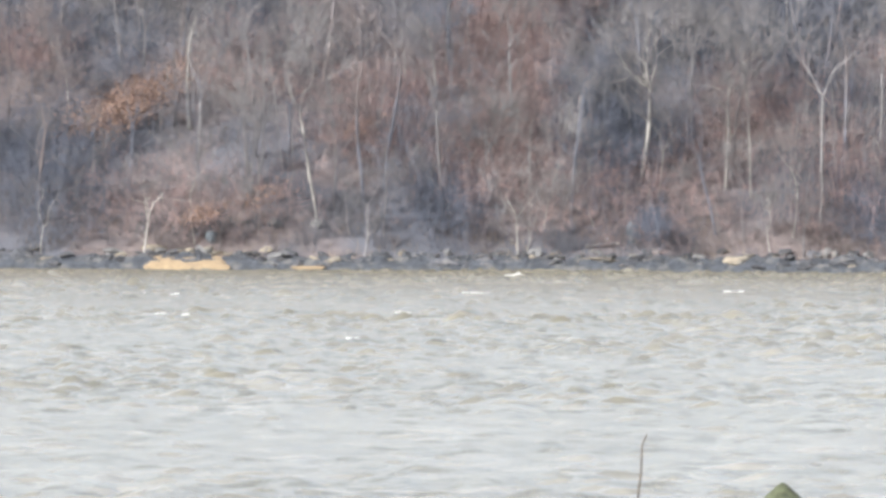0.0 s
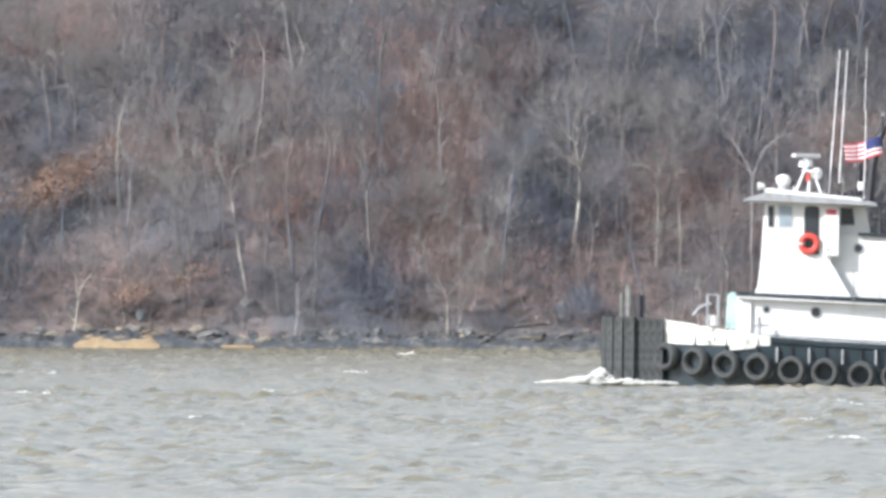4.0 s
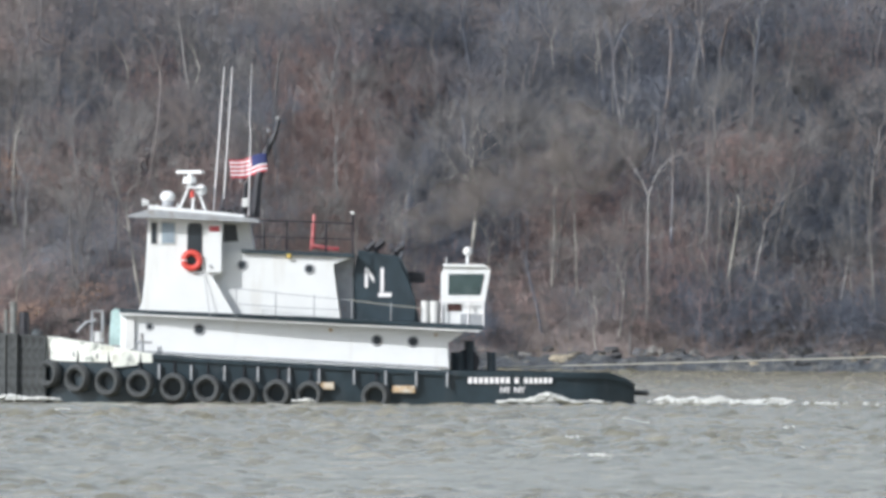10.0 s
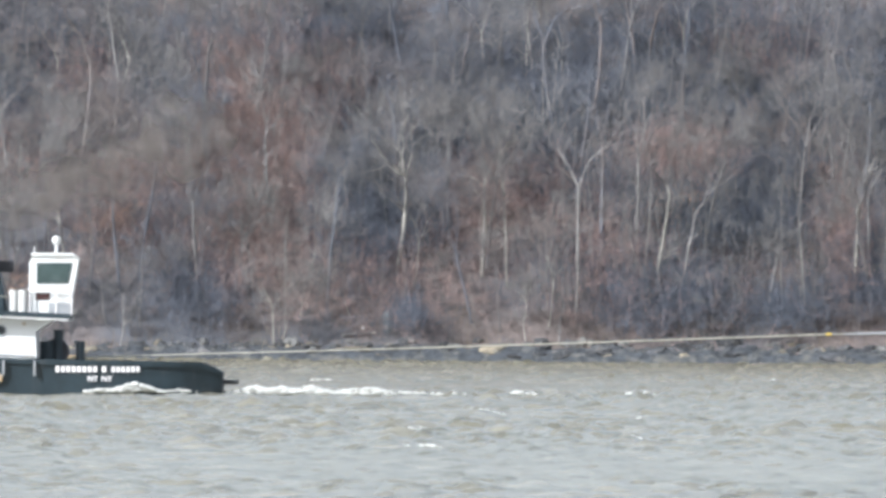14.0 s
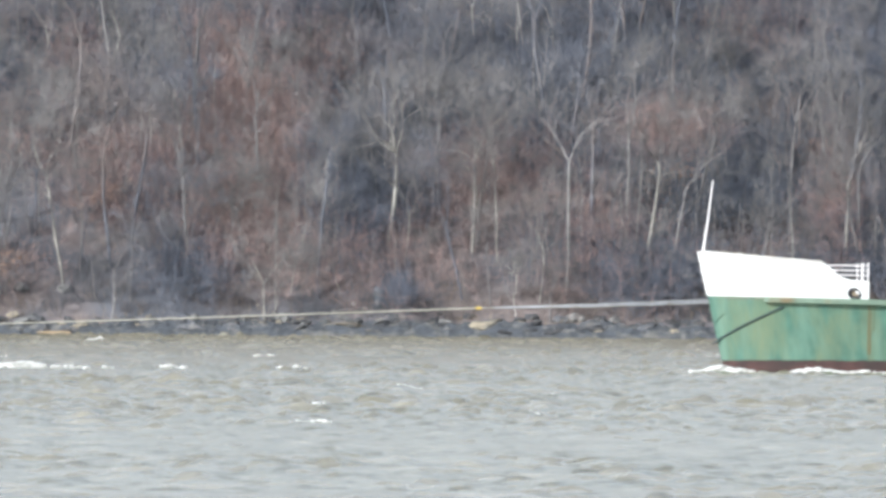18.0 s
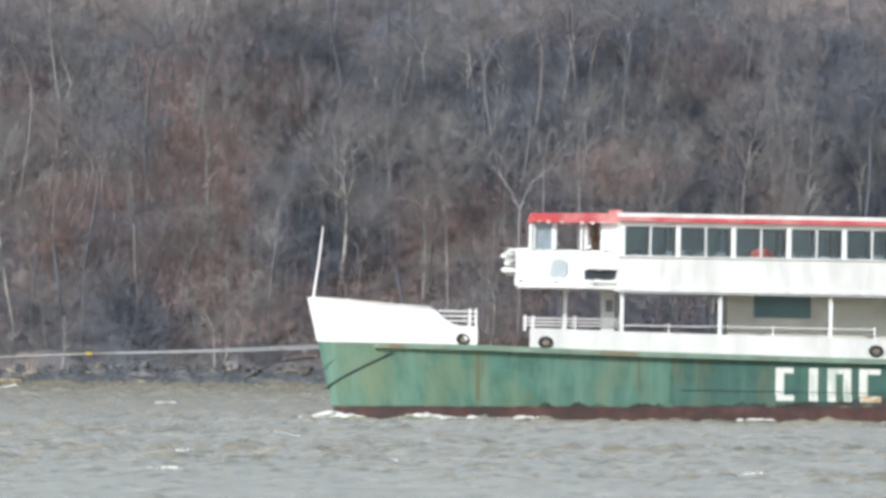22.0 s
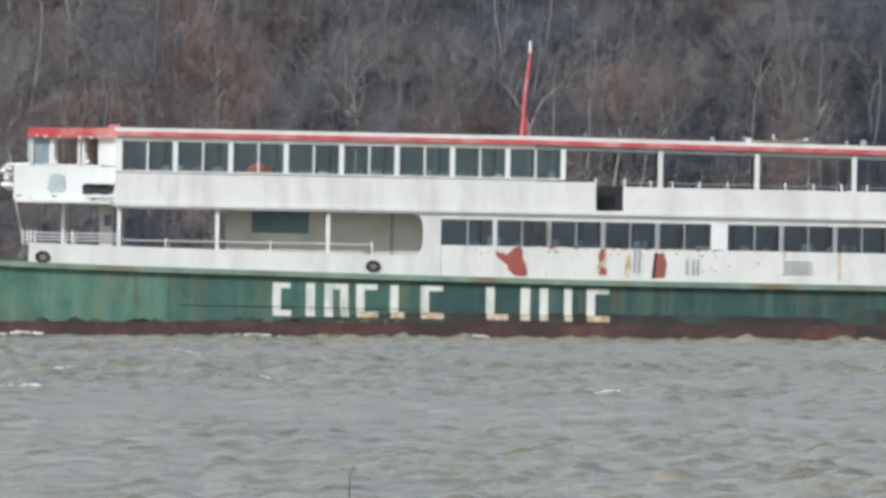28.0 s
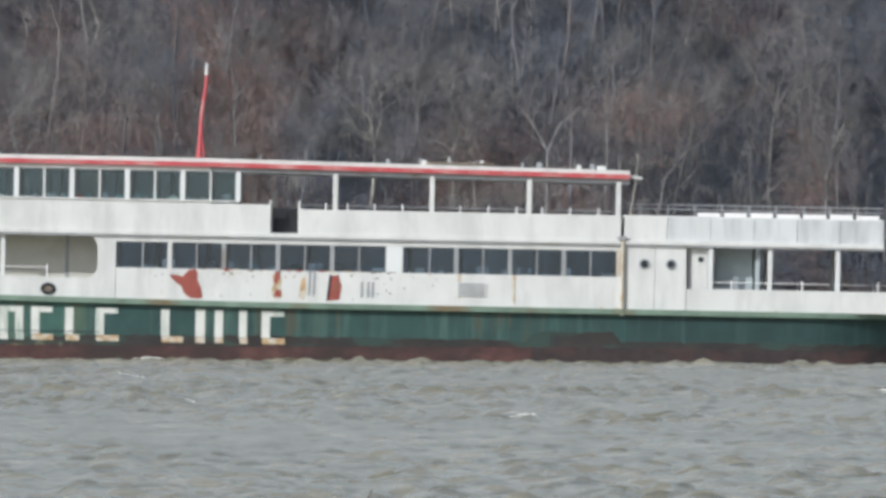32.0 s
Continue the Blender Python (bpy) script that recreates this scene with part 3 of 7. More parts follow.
        t = tree_thing(forked_tree(r, h + (1.4 if e0 > 60 else 0), lean, girth * (0.8 + 0.8 / h), 0.55 if e0 > 60 or h > 8 else 0.32, 0.75 if e0 > 60 or h > 8 else 0.95), what, bark)
        t.location = (x, y - back, ground_z(x, y - back))
    # the woods behind, which nobody could count
    pieces = []
    for _ in range(330):
        y = SHORE + 5 + 54 * r.random()
        x = r.uniform(-62, 56)
        s, a = r.uniform(0.6, 1.1), r.uniform(0, 6.283)
        c, sn = math.cos(a) * s, math.sin(a) * s
        rot = np.array([[c, -sn, 0], [sn, c, 0], [0, 0, s]])
        for v, q in LIGHT_MODELS[int(r.integers(len(LIGHT_MODELS)))]:
            pieces.append((v @ rot.T + np.array([x, y, ground_z(x, y)]), q))
    v, q = gather(pieces)
    poles = []
    for _ in range(560):
        y = SHORE + 4 + 50 * r.random()
        x = r.uniform(-60, 54)
        h = r.uniform(3.5, 9.5)
        foot = np.array([x, y, ground_z(x, y) - 0.3])
        d = np.array([r.normal(0, 0.07), r.normal(0, 0.05), 1.0])
        bend = np.array([r.normal(0, 0.12), 0, 0])
        path = [foot + d * h * k / 5 + bend * (k / 5) ** 2 + (r.normal(0, 0.05, 3) if k else 0) for k in range(6)]
        poles.append(prism(path, np.linspace(r.uniform(0.018, 0.045), 0.008, 6), 4))
        m = 16
        t = r.uniform(1.6, 5.0, m)
        i = np.minimum(t.astype(int), 4)
        P = np.array(path)
        at = P[i] + (P[i + 1] - P[i]) * (t - i)[:, None]
        poles.append(ribbons(at, at + np.stack([r.normal(0, 0.5, m), r.normal(0, 0.4, m), r.uniform(0.2, 1.0, m)], 1) * (h * 0.13), 0.008, r))
    pv, pq = gather(poles)
    tagged(new("young_trees", quads_mesh("young_trees", pv, pq, POLE)), "slender young leafless trees crowding the slope", "young trees", kind="stuff")
    tagged(new("woods", quads_mesh("woods", v, q, WOODS)), "dense leafless woods with grey-brown twigs on the hillside", "woods", kind="stuff")


plant_trees()


def brush():
    """Low scrub and dry-leaved saplings between the trees."""
    r = np.random.default_rng(31)
    shrubs, leaves = [], []
    for k in range(1500):
        y = SHORE + 3.5 + 48 * r.random() ** 1.3
        if k < 420:
            y = SHORE + r.uniform(2.6, 9)
        x = r.uniform(-62, 56)
        z = ground_z(x, y)
        h = r.uniform(0.8, 2.6) if k > 420 else r.uniform(0.5, 1.7)
        for _ in range(9):
            d = np.array([r.normal(0, 0.45), r.normal(0, 0.45), 1.0])
            p0 = np.array([x + r.normal(0, 0.35), y + r.normal(0, 0.35), z - 0.1])
            mid = p0 + d * h * 0.5
            tip = mid + (d + r.normal(0, 0.35, 3)) * h * 0.5
            shrubs.append(prism([p0, mid, tip], [0.02, 0.014, 0.006], 3))
            for _ in range(2):
                q = mid + r.normal(0, 0.1, 3)
                shrubs.append(prism([q, q + np.array([r.normal(0, 0.5), r.normal(0, 0.4), r.uniform(0.2, 0.8)]) * h * 0.45], [0.011, 0.005], 3))
    v, q = gather(shrubs)
    tagged(new("scrub", quads_mesh("scrub", v, q, SHRUB)), "brown leafless scrub on the bank", "scrub", kind="stuff")
    # dry grass along the top of the shore
    blades = []
    n = 9000
    x, d = r.uniform(-60, 54, n), r.uniform(1.6, 6.5, n)
    keep = np.sin(x * 0.9 + 1.5 * np.sin(d * 1.3)) + r.normal(0, 0.6, n) > 0.1
    x, d = x[keep], d[keep]
    p = np.stack([x, SHORE + d, bank_height(x, SHORE + d) - 0.03], 1)
    blades.append(ribbons(p, p + np.stack([r.normal(0, 0.12, len(x)), r.normal(0, 0.08, len(x)), r.uniform(0.2, 0.65, len(x))], 1), 0.014, r))
    v, q = gather(blades)
    tagged(new("dry_grass", quads_mesh("dry_grass", v, q, GRASS)), "tufts of dry tan grass above the far waterline", "grass", kind="stuff")
    # stands of reddish saplings, seen as a haze of fine stems
    stems = []
    def stand(a, e, w, h, n, wide, deep):
        aa, ee = a + r.normal(0, w, n), np.maximum(e + r.normal(0, h, n) * 0.8, -40)
        y = np.array([slope_y(k) for k in np.linspace(-40, 560, 61)])[np.clip(((ee + 40) / 10).astype(int), 0, 60)] - r.uniform(0.2, deep, n)
        p = np.stack([aa * y / FOCAL, y, EYE.z + ee * y / FOCAL], 1)
        found = [ribbons(p, p + np.stack([r.normal(0, 0.35, n), r.normal(0, 0.2, n), r.uniform(0.4, 1.5, n)], 1), wide * 1.4, r)]
        for _ in range(3):
            found.append(ribbons(p + r.normal(0, 0.2, (n, 3)), p + np.stack([r.normal(0, 0.75, n), r.normal(0, 0.3, n), r.uniform(-0.1, 0.75, n)], 1), wide, r))
        return found

    for a, e, w, h, n in ((-325, 345, 58, 110, 13000), (-345, 160, 70, 70, 2200), (-560, 200, 60, 50, 1400), (-880, 60, 110, 50, 700), (20, 80, 120, 70, 400), (435, 295, 50, 40, 1900), (725, 200, 30, 90, 2200),
                          (-760, 300, 60, 50, 1200), (120, 240, 60, 60, 1200), (560, 480, 60, 40, 1000), (-1000, 470, 70, 40, 1000), (300, 150, 50, 60, 900),
                          (-480, 240, 40, 40, 900), (-1138, 314, 40, 30, 900), (370, 60, 110, 50, 450), (-150, 80, 90, 60, 500), (-190, 440, 30, 40, 700), (-640, 420, 40, 60, 900)):
        stems += stand(a, e, w, h, n, 0.0095, 5.0)
    # brush whose slate-dark colour stands in for the shade in the hollows
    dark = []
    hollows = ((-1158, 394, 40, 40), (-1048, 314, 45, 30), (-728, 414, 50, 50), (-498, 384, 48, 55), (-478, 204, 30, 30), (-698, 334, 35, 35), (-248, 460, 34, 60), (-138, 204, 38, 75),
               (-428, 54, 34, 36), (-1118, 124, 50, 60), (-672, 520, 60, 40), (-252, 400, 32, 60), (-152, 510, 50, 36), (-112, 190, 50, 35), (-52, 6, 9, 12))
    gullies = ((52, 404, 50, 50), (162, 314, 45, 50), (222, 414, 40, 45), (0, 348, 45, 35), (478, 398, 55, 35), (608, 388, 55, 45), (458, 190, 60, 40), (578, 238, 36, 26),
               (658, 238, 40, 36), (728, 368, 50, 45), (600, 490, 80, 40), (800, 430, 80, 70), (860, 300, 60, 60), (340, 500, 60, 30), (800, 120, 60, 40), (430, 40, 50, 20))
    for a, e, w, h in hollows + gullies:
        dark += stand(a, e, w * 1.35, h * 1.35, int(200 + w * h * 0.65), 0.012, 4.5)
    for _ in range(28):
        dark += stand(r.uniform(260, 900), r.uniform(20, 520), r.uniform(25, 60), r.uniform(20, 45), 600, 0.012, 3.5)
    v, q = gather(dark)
    tagged(new("thicket", quads_mesh("thicket", v, q, SLATE)), "leafless thickets coloured slate-dark for the shaded hollows of the slope", "thicket", kind="stuff")
    v, q = gather(stems)
    tagged(new("saplings", quads_mesh("saplings", v, q, SAPLING)), "stands of fine reddish-brown saplings", "saplings", kind="stuff")
    # saplings that keep their russet leaves, in a few stands
    for cx, cz, w, n in ((-36.2, 8.9, 3.0, 2000), (-34.2, 10.2, 3.4, 2600), (-32.4, 11.6, 2.8, 1900), (-20.0, 8.5, 2.0, 500), (14.5, 9.5, 2.5, 500), (24.0, 11.5, 2.0, 400), (-29.5, 3.2, 1.6, 500), (-26, 4.2, 2, 300)):
        cy = slope_y((cz - 2.35) * 28.5) - 4.0
        for _ in range(n):
            x, y = cx + r.normal(0, w * 0.45), cy + r.normal(0, 0.7)
            z = max(cz + 0.3 * (x - cx) + r.normal(0, w * 0.2), ground_z(x, y) + 0.1)
            a, b = r.normal(0, 1, 3), r.normal(0, 1, 3)
            a, b = a / np.linalg.norm(a) * 0.10, b / np.linalg.norm(b) * 0.06
            c = np.array([x, y, z])
            leaves.append((np.array([c - a, c + b, c + a, c - b]), np.array([[0, 1, 2, 3]])))
    v, q = gather(leaves)
    tagged(new("russet_foliage", quads_mesh("russet_foliage", v, q, RUSSET, False)), "russet dry leaves still on saplings", "leaves", kind="stuff")


brush()


def boulder(name, seed, material, rough=0.5, squash=0.75):
    bm = bmesh.new()
    bmesh.ops.create_icosphere(bm, subdivisions=2, radius=1)
    for v in bm.verts:
        n = noise.noise(v.co * 1.3 + Vector((seed * 7.1, seed * 3.3, 0))) + 0.5 * noise.noise(v.co * 3.1 + Vector((0, seed * 5.7, 1)))
        v.co *= 1 + rough * n
        v.co.z *= squash
    me = bpy.data.meshes.new(name)
    bm.to_mesh(me)
    bm.free()
    me.materials.append(material)
    return me


def shore_rocks():
    r = np.random.default_rng(41)
    kinds = [[boulder("shore_rock", i + 9 * k, m, 0.55, 0.8) for i in range(4)] for k, m in enumerate((ROCK, TANROCK, PALEROCK))]
    words = ("dark grey boulder on the far waterline", "lichened tan boulder on the far waterline", "pale grey boulder on the far waterline")
    for i in range(298):
        x = r.uniform(-47, 40)
        beach = -33.2 < x < -27.4
        d = r.uniform(2.4, 3.4) if beach else r.uniform(-0.3, 3.4)
        k = int(r.choice(3, p=(0.72, 0.12, 0.16) if d > 0.9 else (0.86, 0.04, 0.10)))
        s = r.uniform(0.13, 0.33) * (1.6 if r.random() < 0.14 else 1)
        ob = new("rock", kinds[k][int(r.integers(4))])
        ob.matrix_basis = Matrix.LocRotScale((x, SHORE + d, max(ground_z(x, SHORE + d), 0.28 * min(max(d + 0.5, 0), 2.4)) + 0.1 * s), Euler((r.uniform(-0.4, 0.4), r.uniform(-0.4, 0.4), r.uniform(-0.5, 0.5))),
                                             Vector((s * r.uniform(1.1, 2.4), s, s * r.uniform(0.7, 1.1))))
        tagged(ob, words[k], "rock", "boulders along the far shore")
    # the dark wet edge of rubble under the boulders
    bm = bmesh.new()
    n = 560
    g = [[bm.verts.new((-70 + 140 * i / n, SHORE - 0.5 + d, z * (0.75 + 0.6 * noise.noise(Vector((i * 0.23, d * 2, 0)))) + 0.09 * noise.noise(Vector((i * 0.9, d * 3, 4))))) for i in range(n + 1)]
         for d, z in ((-0.6, -0.5), (0.2, 0.1), (0.45, 0.3), (0.8, 0.46), (1.3, 0.58), (1.9, 0.74), (2.6, 0.86), (3.3, 0.9))]
    for a, b in zip(g, g[1:]):
        for i in range(n):
            bm.faces.new((a[i], a[i + 1], b[i + 1], b[i]))
    tagged(part("rubble_edge", bm, RUBBLE), "dark wet rubble along the far waterline", "rubble", kind="structure")
    # a strip of pale sand between the boulders
    bm = bmesh.new()
    for x0, x1, h in ((-32.9, -27.6, 1.0), (-23.9, -21.8, 0.36)):
        g = [[bm.verts.new((x0 + (x1 - x0) * i / 24, SHORE + d, z * h * (0.86 + 0.14 * noise.noise(Vector((x0 + i * 0.4, 0, d)))) * min(1, 0.25 + 0.35 * min(i, 24 - i)))) for i in range(25)]
             for d, z in ((-1.6, -0.4), (-0.7, 0.16), (0.3, 0.42), (1.3, 0.62), (2.3, 0.76), (3.0, 0.72))]
        for a, b in zip(g, g[1:]):
            for i in range(24):
                bm.faces.new((a[i], a[i + 1], b[i + 1], b[i]))
    tagged(smooth(part("beach", bm, SAND)), "strip of pale tan sand at the waterline", "beach", kind="structure")
    # an outcrop with a dark hollow beside it, single boulders, and fallen logs
    for a, e, sx, sz, m, lab in ((-86, 0, 0.42, 0.95, BLUEROCK, "tall blue-grey rock outcrop on the leafy slope"), (-132, 0, 0.12, 0.17, CHALK, "small chalk-white stone on the leafy slope"),
                                 (-258, -28, 0.48, 0.4, PALEROCK, "pale rounded boulder above the shore"), (-413, -30, 0.28, 0.3, PALEROCK, "pale rounded boulder above the shore"),
                                 (-150, -48, 1.3, 0.28, TANROCK, "long low tan boulder at the shore"), (272, -30, 0.34, 0.36, PALEROCK, "pale boulder above the shore"), (-640, 24, 0.5, 0.36, PALEROCK, "grey rock on the slope"),
                                 (-830, -2, 0.42, 0.5, BLUEROCK, "blue-grey boulder above the shore"), (-720, 26, 0.45, 0.3, PALEROCK, "grey rock on the slope"), (220, 196, 0.5, 0.22, PALEROCK, "grey rock ledge on the slope"),
                                 (236, 182, 0.6, 0.2, BLUEROCK, "grey rock ledge on the slope"), (330, -34, 0.36, 0.4, PALEROCK, "pale boulder above the shore")):
        y = slope_y(e)
        x = far_x(a, y)
        ob = new("rock", boulder("slope_rock", sx * 31, m))
        ob.matrix_basis = Matrix.LocRotScale((x, y - 1.2, ground_z(x, y - 1.2) + 0.35 * sz), None, Vector((sx, sx if sx < 1 else 0.5, sz * 1.25)))
        tagged(ob, lab, "rock", "boulders on the slope")
    for a, e, da, de in ((120, 190, 46, -22), (165, 178, 40, 6), (-420, 150, 32, -50), (-170, -50, 60, 6), (-880, -34, 40, 5), (-780, -14, 26, 2), (150, 196, 44, -24)):
        y = SHORE + 4 + max(e + 66, 0) / 28.9 / 0.62 - 1.2
        x = far_x(a, y)
        z = EYE.z + e * y / FOCAL
        z = max(z, ground_z(x, y) + 0.15)
        bm = bmesh.new()
        tube(bm, [(x, y, z), (x + da / 58, y + 0.1, z + de / 58 + 0.04), (x + da / 29, y + 0.2, z + de / 29)], 0.13, 0.07)
        tagged(part("fallen_log", bm, PALE), "weathered pale fallen log on the slope", "log", "fallen logs")


shore_rocks()


def near_bank():
    ys, xs = np.array([-400, -60, -6, 4, 12, 18, 22, 25, 28, 33.0]), np.concatenate([np.array([-1600, -300, -60]), np.linspace(-12, 12, 25), np.array([60, 300, 1600])])
    zs = np.array([4, 3, 0.8, 0.75, 1.0, 1.45, 1.62, 1.2, 0.2, -1.2])
    xx, yy = np.meshgrid(xs, ys)
    zz = np.repeat(zs[:, None], len(xs), 1) + 0.05 * np.sin(xx * 1.7 + yy) * np.where(yy > 0, 1, 0)
    r, c = xx.shape
    i = np.arange((r - 1) * c).reshape(r - 1, c)[:, :-1].ravel()
    tagged(new("ground", quads_mesh("ground", np.stack([xx.ravel(), yy.ravel(), zz.ravel()], 1), np.stack([i, i + 1, i + 1 + c, i + c], 1), BANK)),
           "near river bank of earth and weeds", "ground", kind="structure")
    # the mossy stone and the stem that reach into the bottom of the view
    y = 22.0
    x, top = 181 * y / FOCAL, EYE.z - 443 * y / FOCAL
    bm = bmesh.new()
    bmesh.ops.create_icosphere(bm, subdivisions=4, radius=1)
    for v in bm.verts:
        k = max(v.co.z, 0)
        flat = max(math.hypot(v.co.x, v.co.y), 1e-4)
        wide = (0.008 + 0.992 * (1 - k)) / flat if k > 0 else 1
        v.co.x *= wide * 0.26
        v.co.y *= wide * 0.24
        v.co.z *= 0.24
        v.co += v.normal * (0.008 * noise.noise(v.co * 14) + 0.004 * noise.noise(v.co * 40)) * min(1, 6 * (1 - k))
    hi = max(v.co.z for v in bm.verts)
    ob = smooth(part("mossy_stone", bm, MOSS), 60)
    ob.location = (x, y, top - hi)
    tagged(ob, "mossy pointed stone at the near water's edge", "stone")
    x, top = -71 * y / FOCAL, EYE.z - 361 * y / FOCAL
    bm = bmesh.new()
    pts = [(x - 0.006, y, 1.5), (x - 0.004, y, top - 0.14), (x - 0.003, y, top - 0.08), (x + 0.001, y, top - 0.045), (x + 0.002, y, top - 0.012), (x + 0.008, y, top)]
    tube(bm, pts, 0.002, 0.0011, 6)
    tagged(part("weed_stem", bm, STEM), "thin dry weed stem on the near bank", "plant")


near_bank()


# ---- the tugboat ----
def tp(x, y):
    """Side plan of the tug to metres aft of the bow and above the water."""
    u = x - 157
    return u * UNIT, (706 + 0.0096 * u - y) * UNIT


def tx(x):
    return (x - 157) * UNIT


TUG_B = 3.7


def tug_half(u, z):
    """Half breadth of the tug's hull: a full round bow and a rounded stern."""
    k = min(u / 5.6, 1)
    bow = 0.42 + 0.58 * math.sin(k * math.pi / 2) ** 0.8
    s = max((u - 18.2) / 3.9, 0)
    stern = math.sqrt(max(1 - min(s, 1) ** 2 * 0.72, 0.02))
    flare = 1 + 0.03 * min(z, 1.5)
    return TUG_B * bow * stern * flare


def tug():
    e = tagged(new("tugboat"), "white tugboat with dark green hull and tyre fenders, under way", "tugboat")
    near = -TUG_B

    def sheer(u):
        return curve_at([(0, 1.8), (1.9, 1.82), (5.2, 1.30), (6.5, 1.20), (15.5, 0.80), (20.9, 0.76), (21.5, 0.42)], u)
    us = [0.0, 0.2, 0.5, 0.9, 1.4, 2, 2.7, 3.5, 4.4, 5.4, 7, 9, 11, 13, 15, 17, 18.2, 19.2, 20, 20.7, 21.2, 21.5]
    bm = hull_band(bmesh.new(), us, lambda u: -1.4, lambda u: min(sheer(u), 1.3), tug_half, 0, steps=6)
    for ends in (0, -1):
        zz = [-1.4 + (min(sheer(us[ends]), 1.3) + 1.4) * k / 6 for k in range(7)]
        h = [tug_half(us[ends], z) for z in zz]
        a = [bm.verts.new((us[ends], -b, z)) for b, z in zip(h, zz)]
        b_ = [bm.verts.new((us[ends], b, z)) for b, z in zip(h, zz)]
        for k in range(6):
            bm.faces.new((a[k], b_[k], b_[k + 1], a[k + 1]))
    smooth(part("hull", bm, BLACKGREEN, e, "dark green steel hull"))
    part("deck", deck_plate(bmesh.new(), us, lambda u: min(sheer(u), 1.3) - 0.25, tug_half), STEELGREY, e)
    for s in (-1, 1):
        bm = hull_band(bmesh.new(), [u for u in us if 1.4 <= u <= 5.4], lambda u: 1.0 + 0.05 * max(0, 3 - u), lambda u: sheer(u) + 0.02, lambda u, z: tug_half(u, z) + 0.03, 0.09, sides=(s,))
        smooth(part("bulwark", bm, SCUFFED, e, "scuffed white bow bulwark with dark scrapes"))
        bm = hull_band(bmesh.new(), [u for u in us if u >= 15], lambda u: min(0.55, sheer(u) - 0.2), lambda u: sheer(u) + 0.02, lambda u, z: tug_half(u, z) + 0.03, 0.09, sides=(s,))
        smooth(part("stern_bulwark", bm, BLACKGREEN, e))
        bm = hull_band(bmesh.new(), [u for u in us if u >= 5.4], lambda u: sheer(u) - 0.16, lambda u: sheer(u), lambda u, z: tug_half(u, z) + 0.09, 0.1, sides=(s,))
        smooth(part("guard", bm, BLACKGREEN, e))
    # bow fender of upright rubber slabs
    fz0, fz1 = 0.02, 1.93
    for i in range(9):
        a = -1.35 + 2.7 * i / 8
        bx, by = 1.0 - 1.35 * math.cos(a) * 0.78, 2.45 * math.sin(a) / math.sin(1.35)
        for k in range(2):
            bm = bmesh.new()
            w = 0.172
            box(bm, -0.15, 0.15, -w, w, fz0 - 0.4, fz1 - 0.03 * ((i * 2 + k) % 3), 0.014)
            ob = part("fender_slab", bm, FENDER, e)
            ob.matrix_basis = pose(bx - 0.05 + 0.06 * k, by + (k - 0.5) * 0.32, 0, 0, 0, -math.degrees(a))
    for i in range(5):
        bm = bmesh.new()
        box(bm, -0.15, 0.15, -0.124, 0.124, fz0 - 0.4, fz1 - 0.02 * i, 0.014)
        ob = part("fender_slab", bm, FENDER, e)
        ob.matrix_basis = pose(0.75 + 0.24 * i, -(2.35 + 0.14 * i), 0, 0, 0, 84)
    for x, y, w in ((303, 640, 3), (345, 644, 4)):
        X, Z = tp(x, y)
        yy = -tug_half(X, Z)
        part("freeing_port", box(bmesh.new(), X - w * UNIT / 2, X + w * UNIT / 2, yy - 0.05, yy + 0.02, Z - 0.1, Z + 0.09, 0.01), STEELGREY, e, "grey slot in the bulwark")
    # posts at the bow
    for x, w, top, m in ((180, 3.5, 562, WORNPOST), (193, 6, 548, WORNPOST), (212, 9, 566, BLACKSTEEL)):
        X, Z = tp(x, top)
        part("bitt", tube(bmesh.new(), [(X, -0.3 - 0.004 * x, 1.1), (X, -0.3 - 0.004 * x, Z)], w * UNIT), m, e)
    # tyres along the side
    for i, (x, y, r) in enumerate(((260, 675, 25), (311, 684, 26), (366, 690, 26), (422, 694, 26), (482, 700, 26), (541, 703, 26), (605, 709, 26), (665, 711, 26), (722, 713, 25), (839, 716, 26))):
        X, Z = tp(x, y)
        R = r * UNIT
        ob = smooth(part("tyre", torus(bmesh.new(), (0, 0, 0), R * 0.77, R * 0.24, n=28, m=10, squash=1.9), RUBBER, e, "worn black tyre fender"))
        y0 = -tug_half(X, 0.6) - R * 0.36
        slope = (tug_half(X + 0.3, 0.6) - tug_half(X - 0.3, 0.6)) / 0.6
        ob.matrix_basis = pose(X, y0, Z, 0, 0, -math.degrees(math.atan(slope)) - 15)
        part("tyre_strap", tube(bmesh.new(), [(X, y0 + 0.1, Z + R * 0.6), (X, -tug_half(X, 1.0) - 0.02, sheer(X) + 0.02)], 0.03, sides=6), BLACKSTEEL, e)
    for x0, x1, y in ((732, 765, 697), (868, 908, 703)):
        X0, Z = tp(x0, y)
        part("hull_plate", box(bmesh.new(), X0, tx(x1), near - 0.2, near + 0.05, Z - 0.12, Z + 0.12, 0.03), TANRUST, e, "pale plate on the hull side")
    for x in (455, 512, 571, 630, 685, 738, 800, 856, 910, 965):
        X, Z = tp(x, 665 + (x - 455) * 0.028)
        part("stanchion", box(bmesh.new(), X - 0.035, X + 0.035, -tug_half(X, 1) - 0.14, -tug_half(X, 1) - 0.02, Z - 0.38, Z + 0.12, 0.015), STEELGREY, e)
    return e


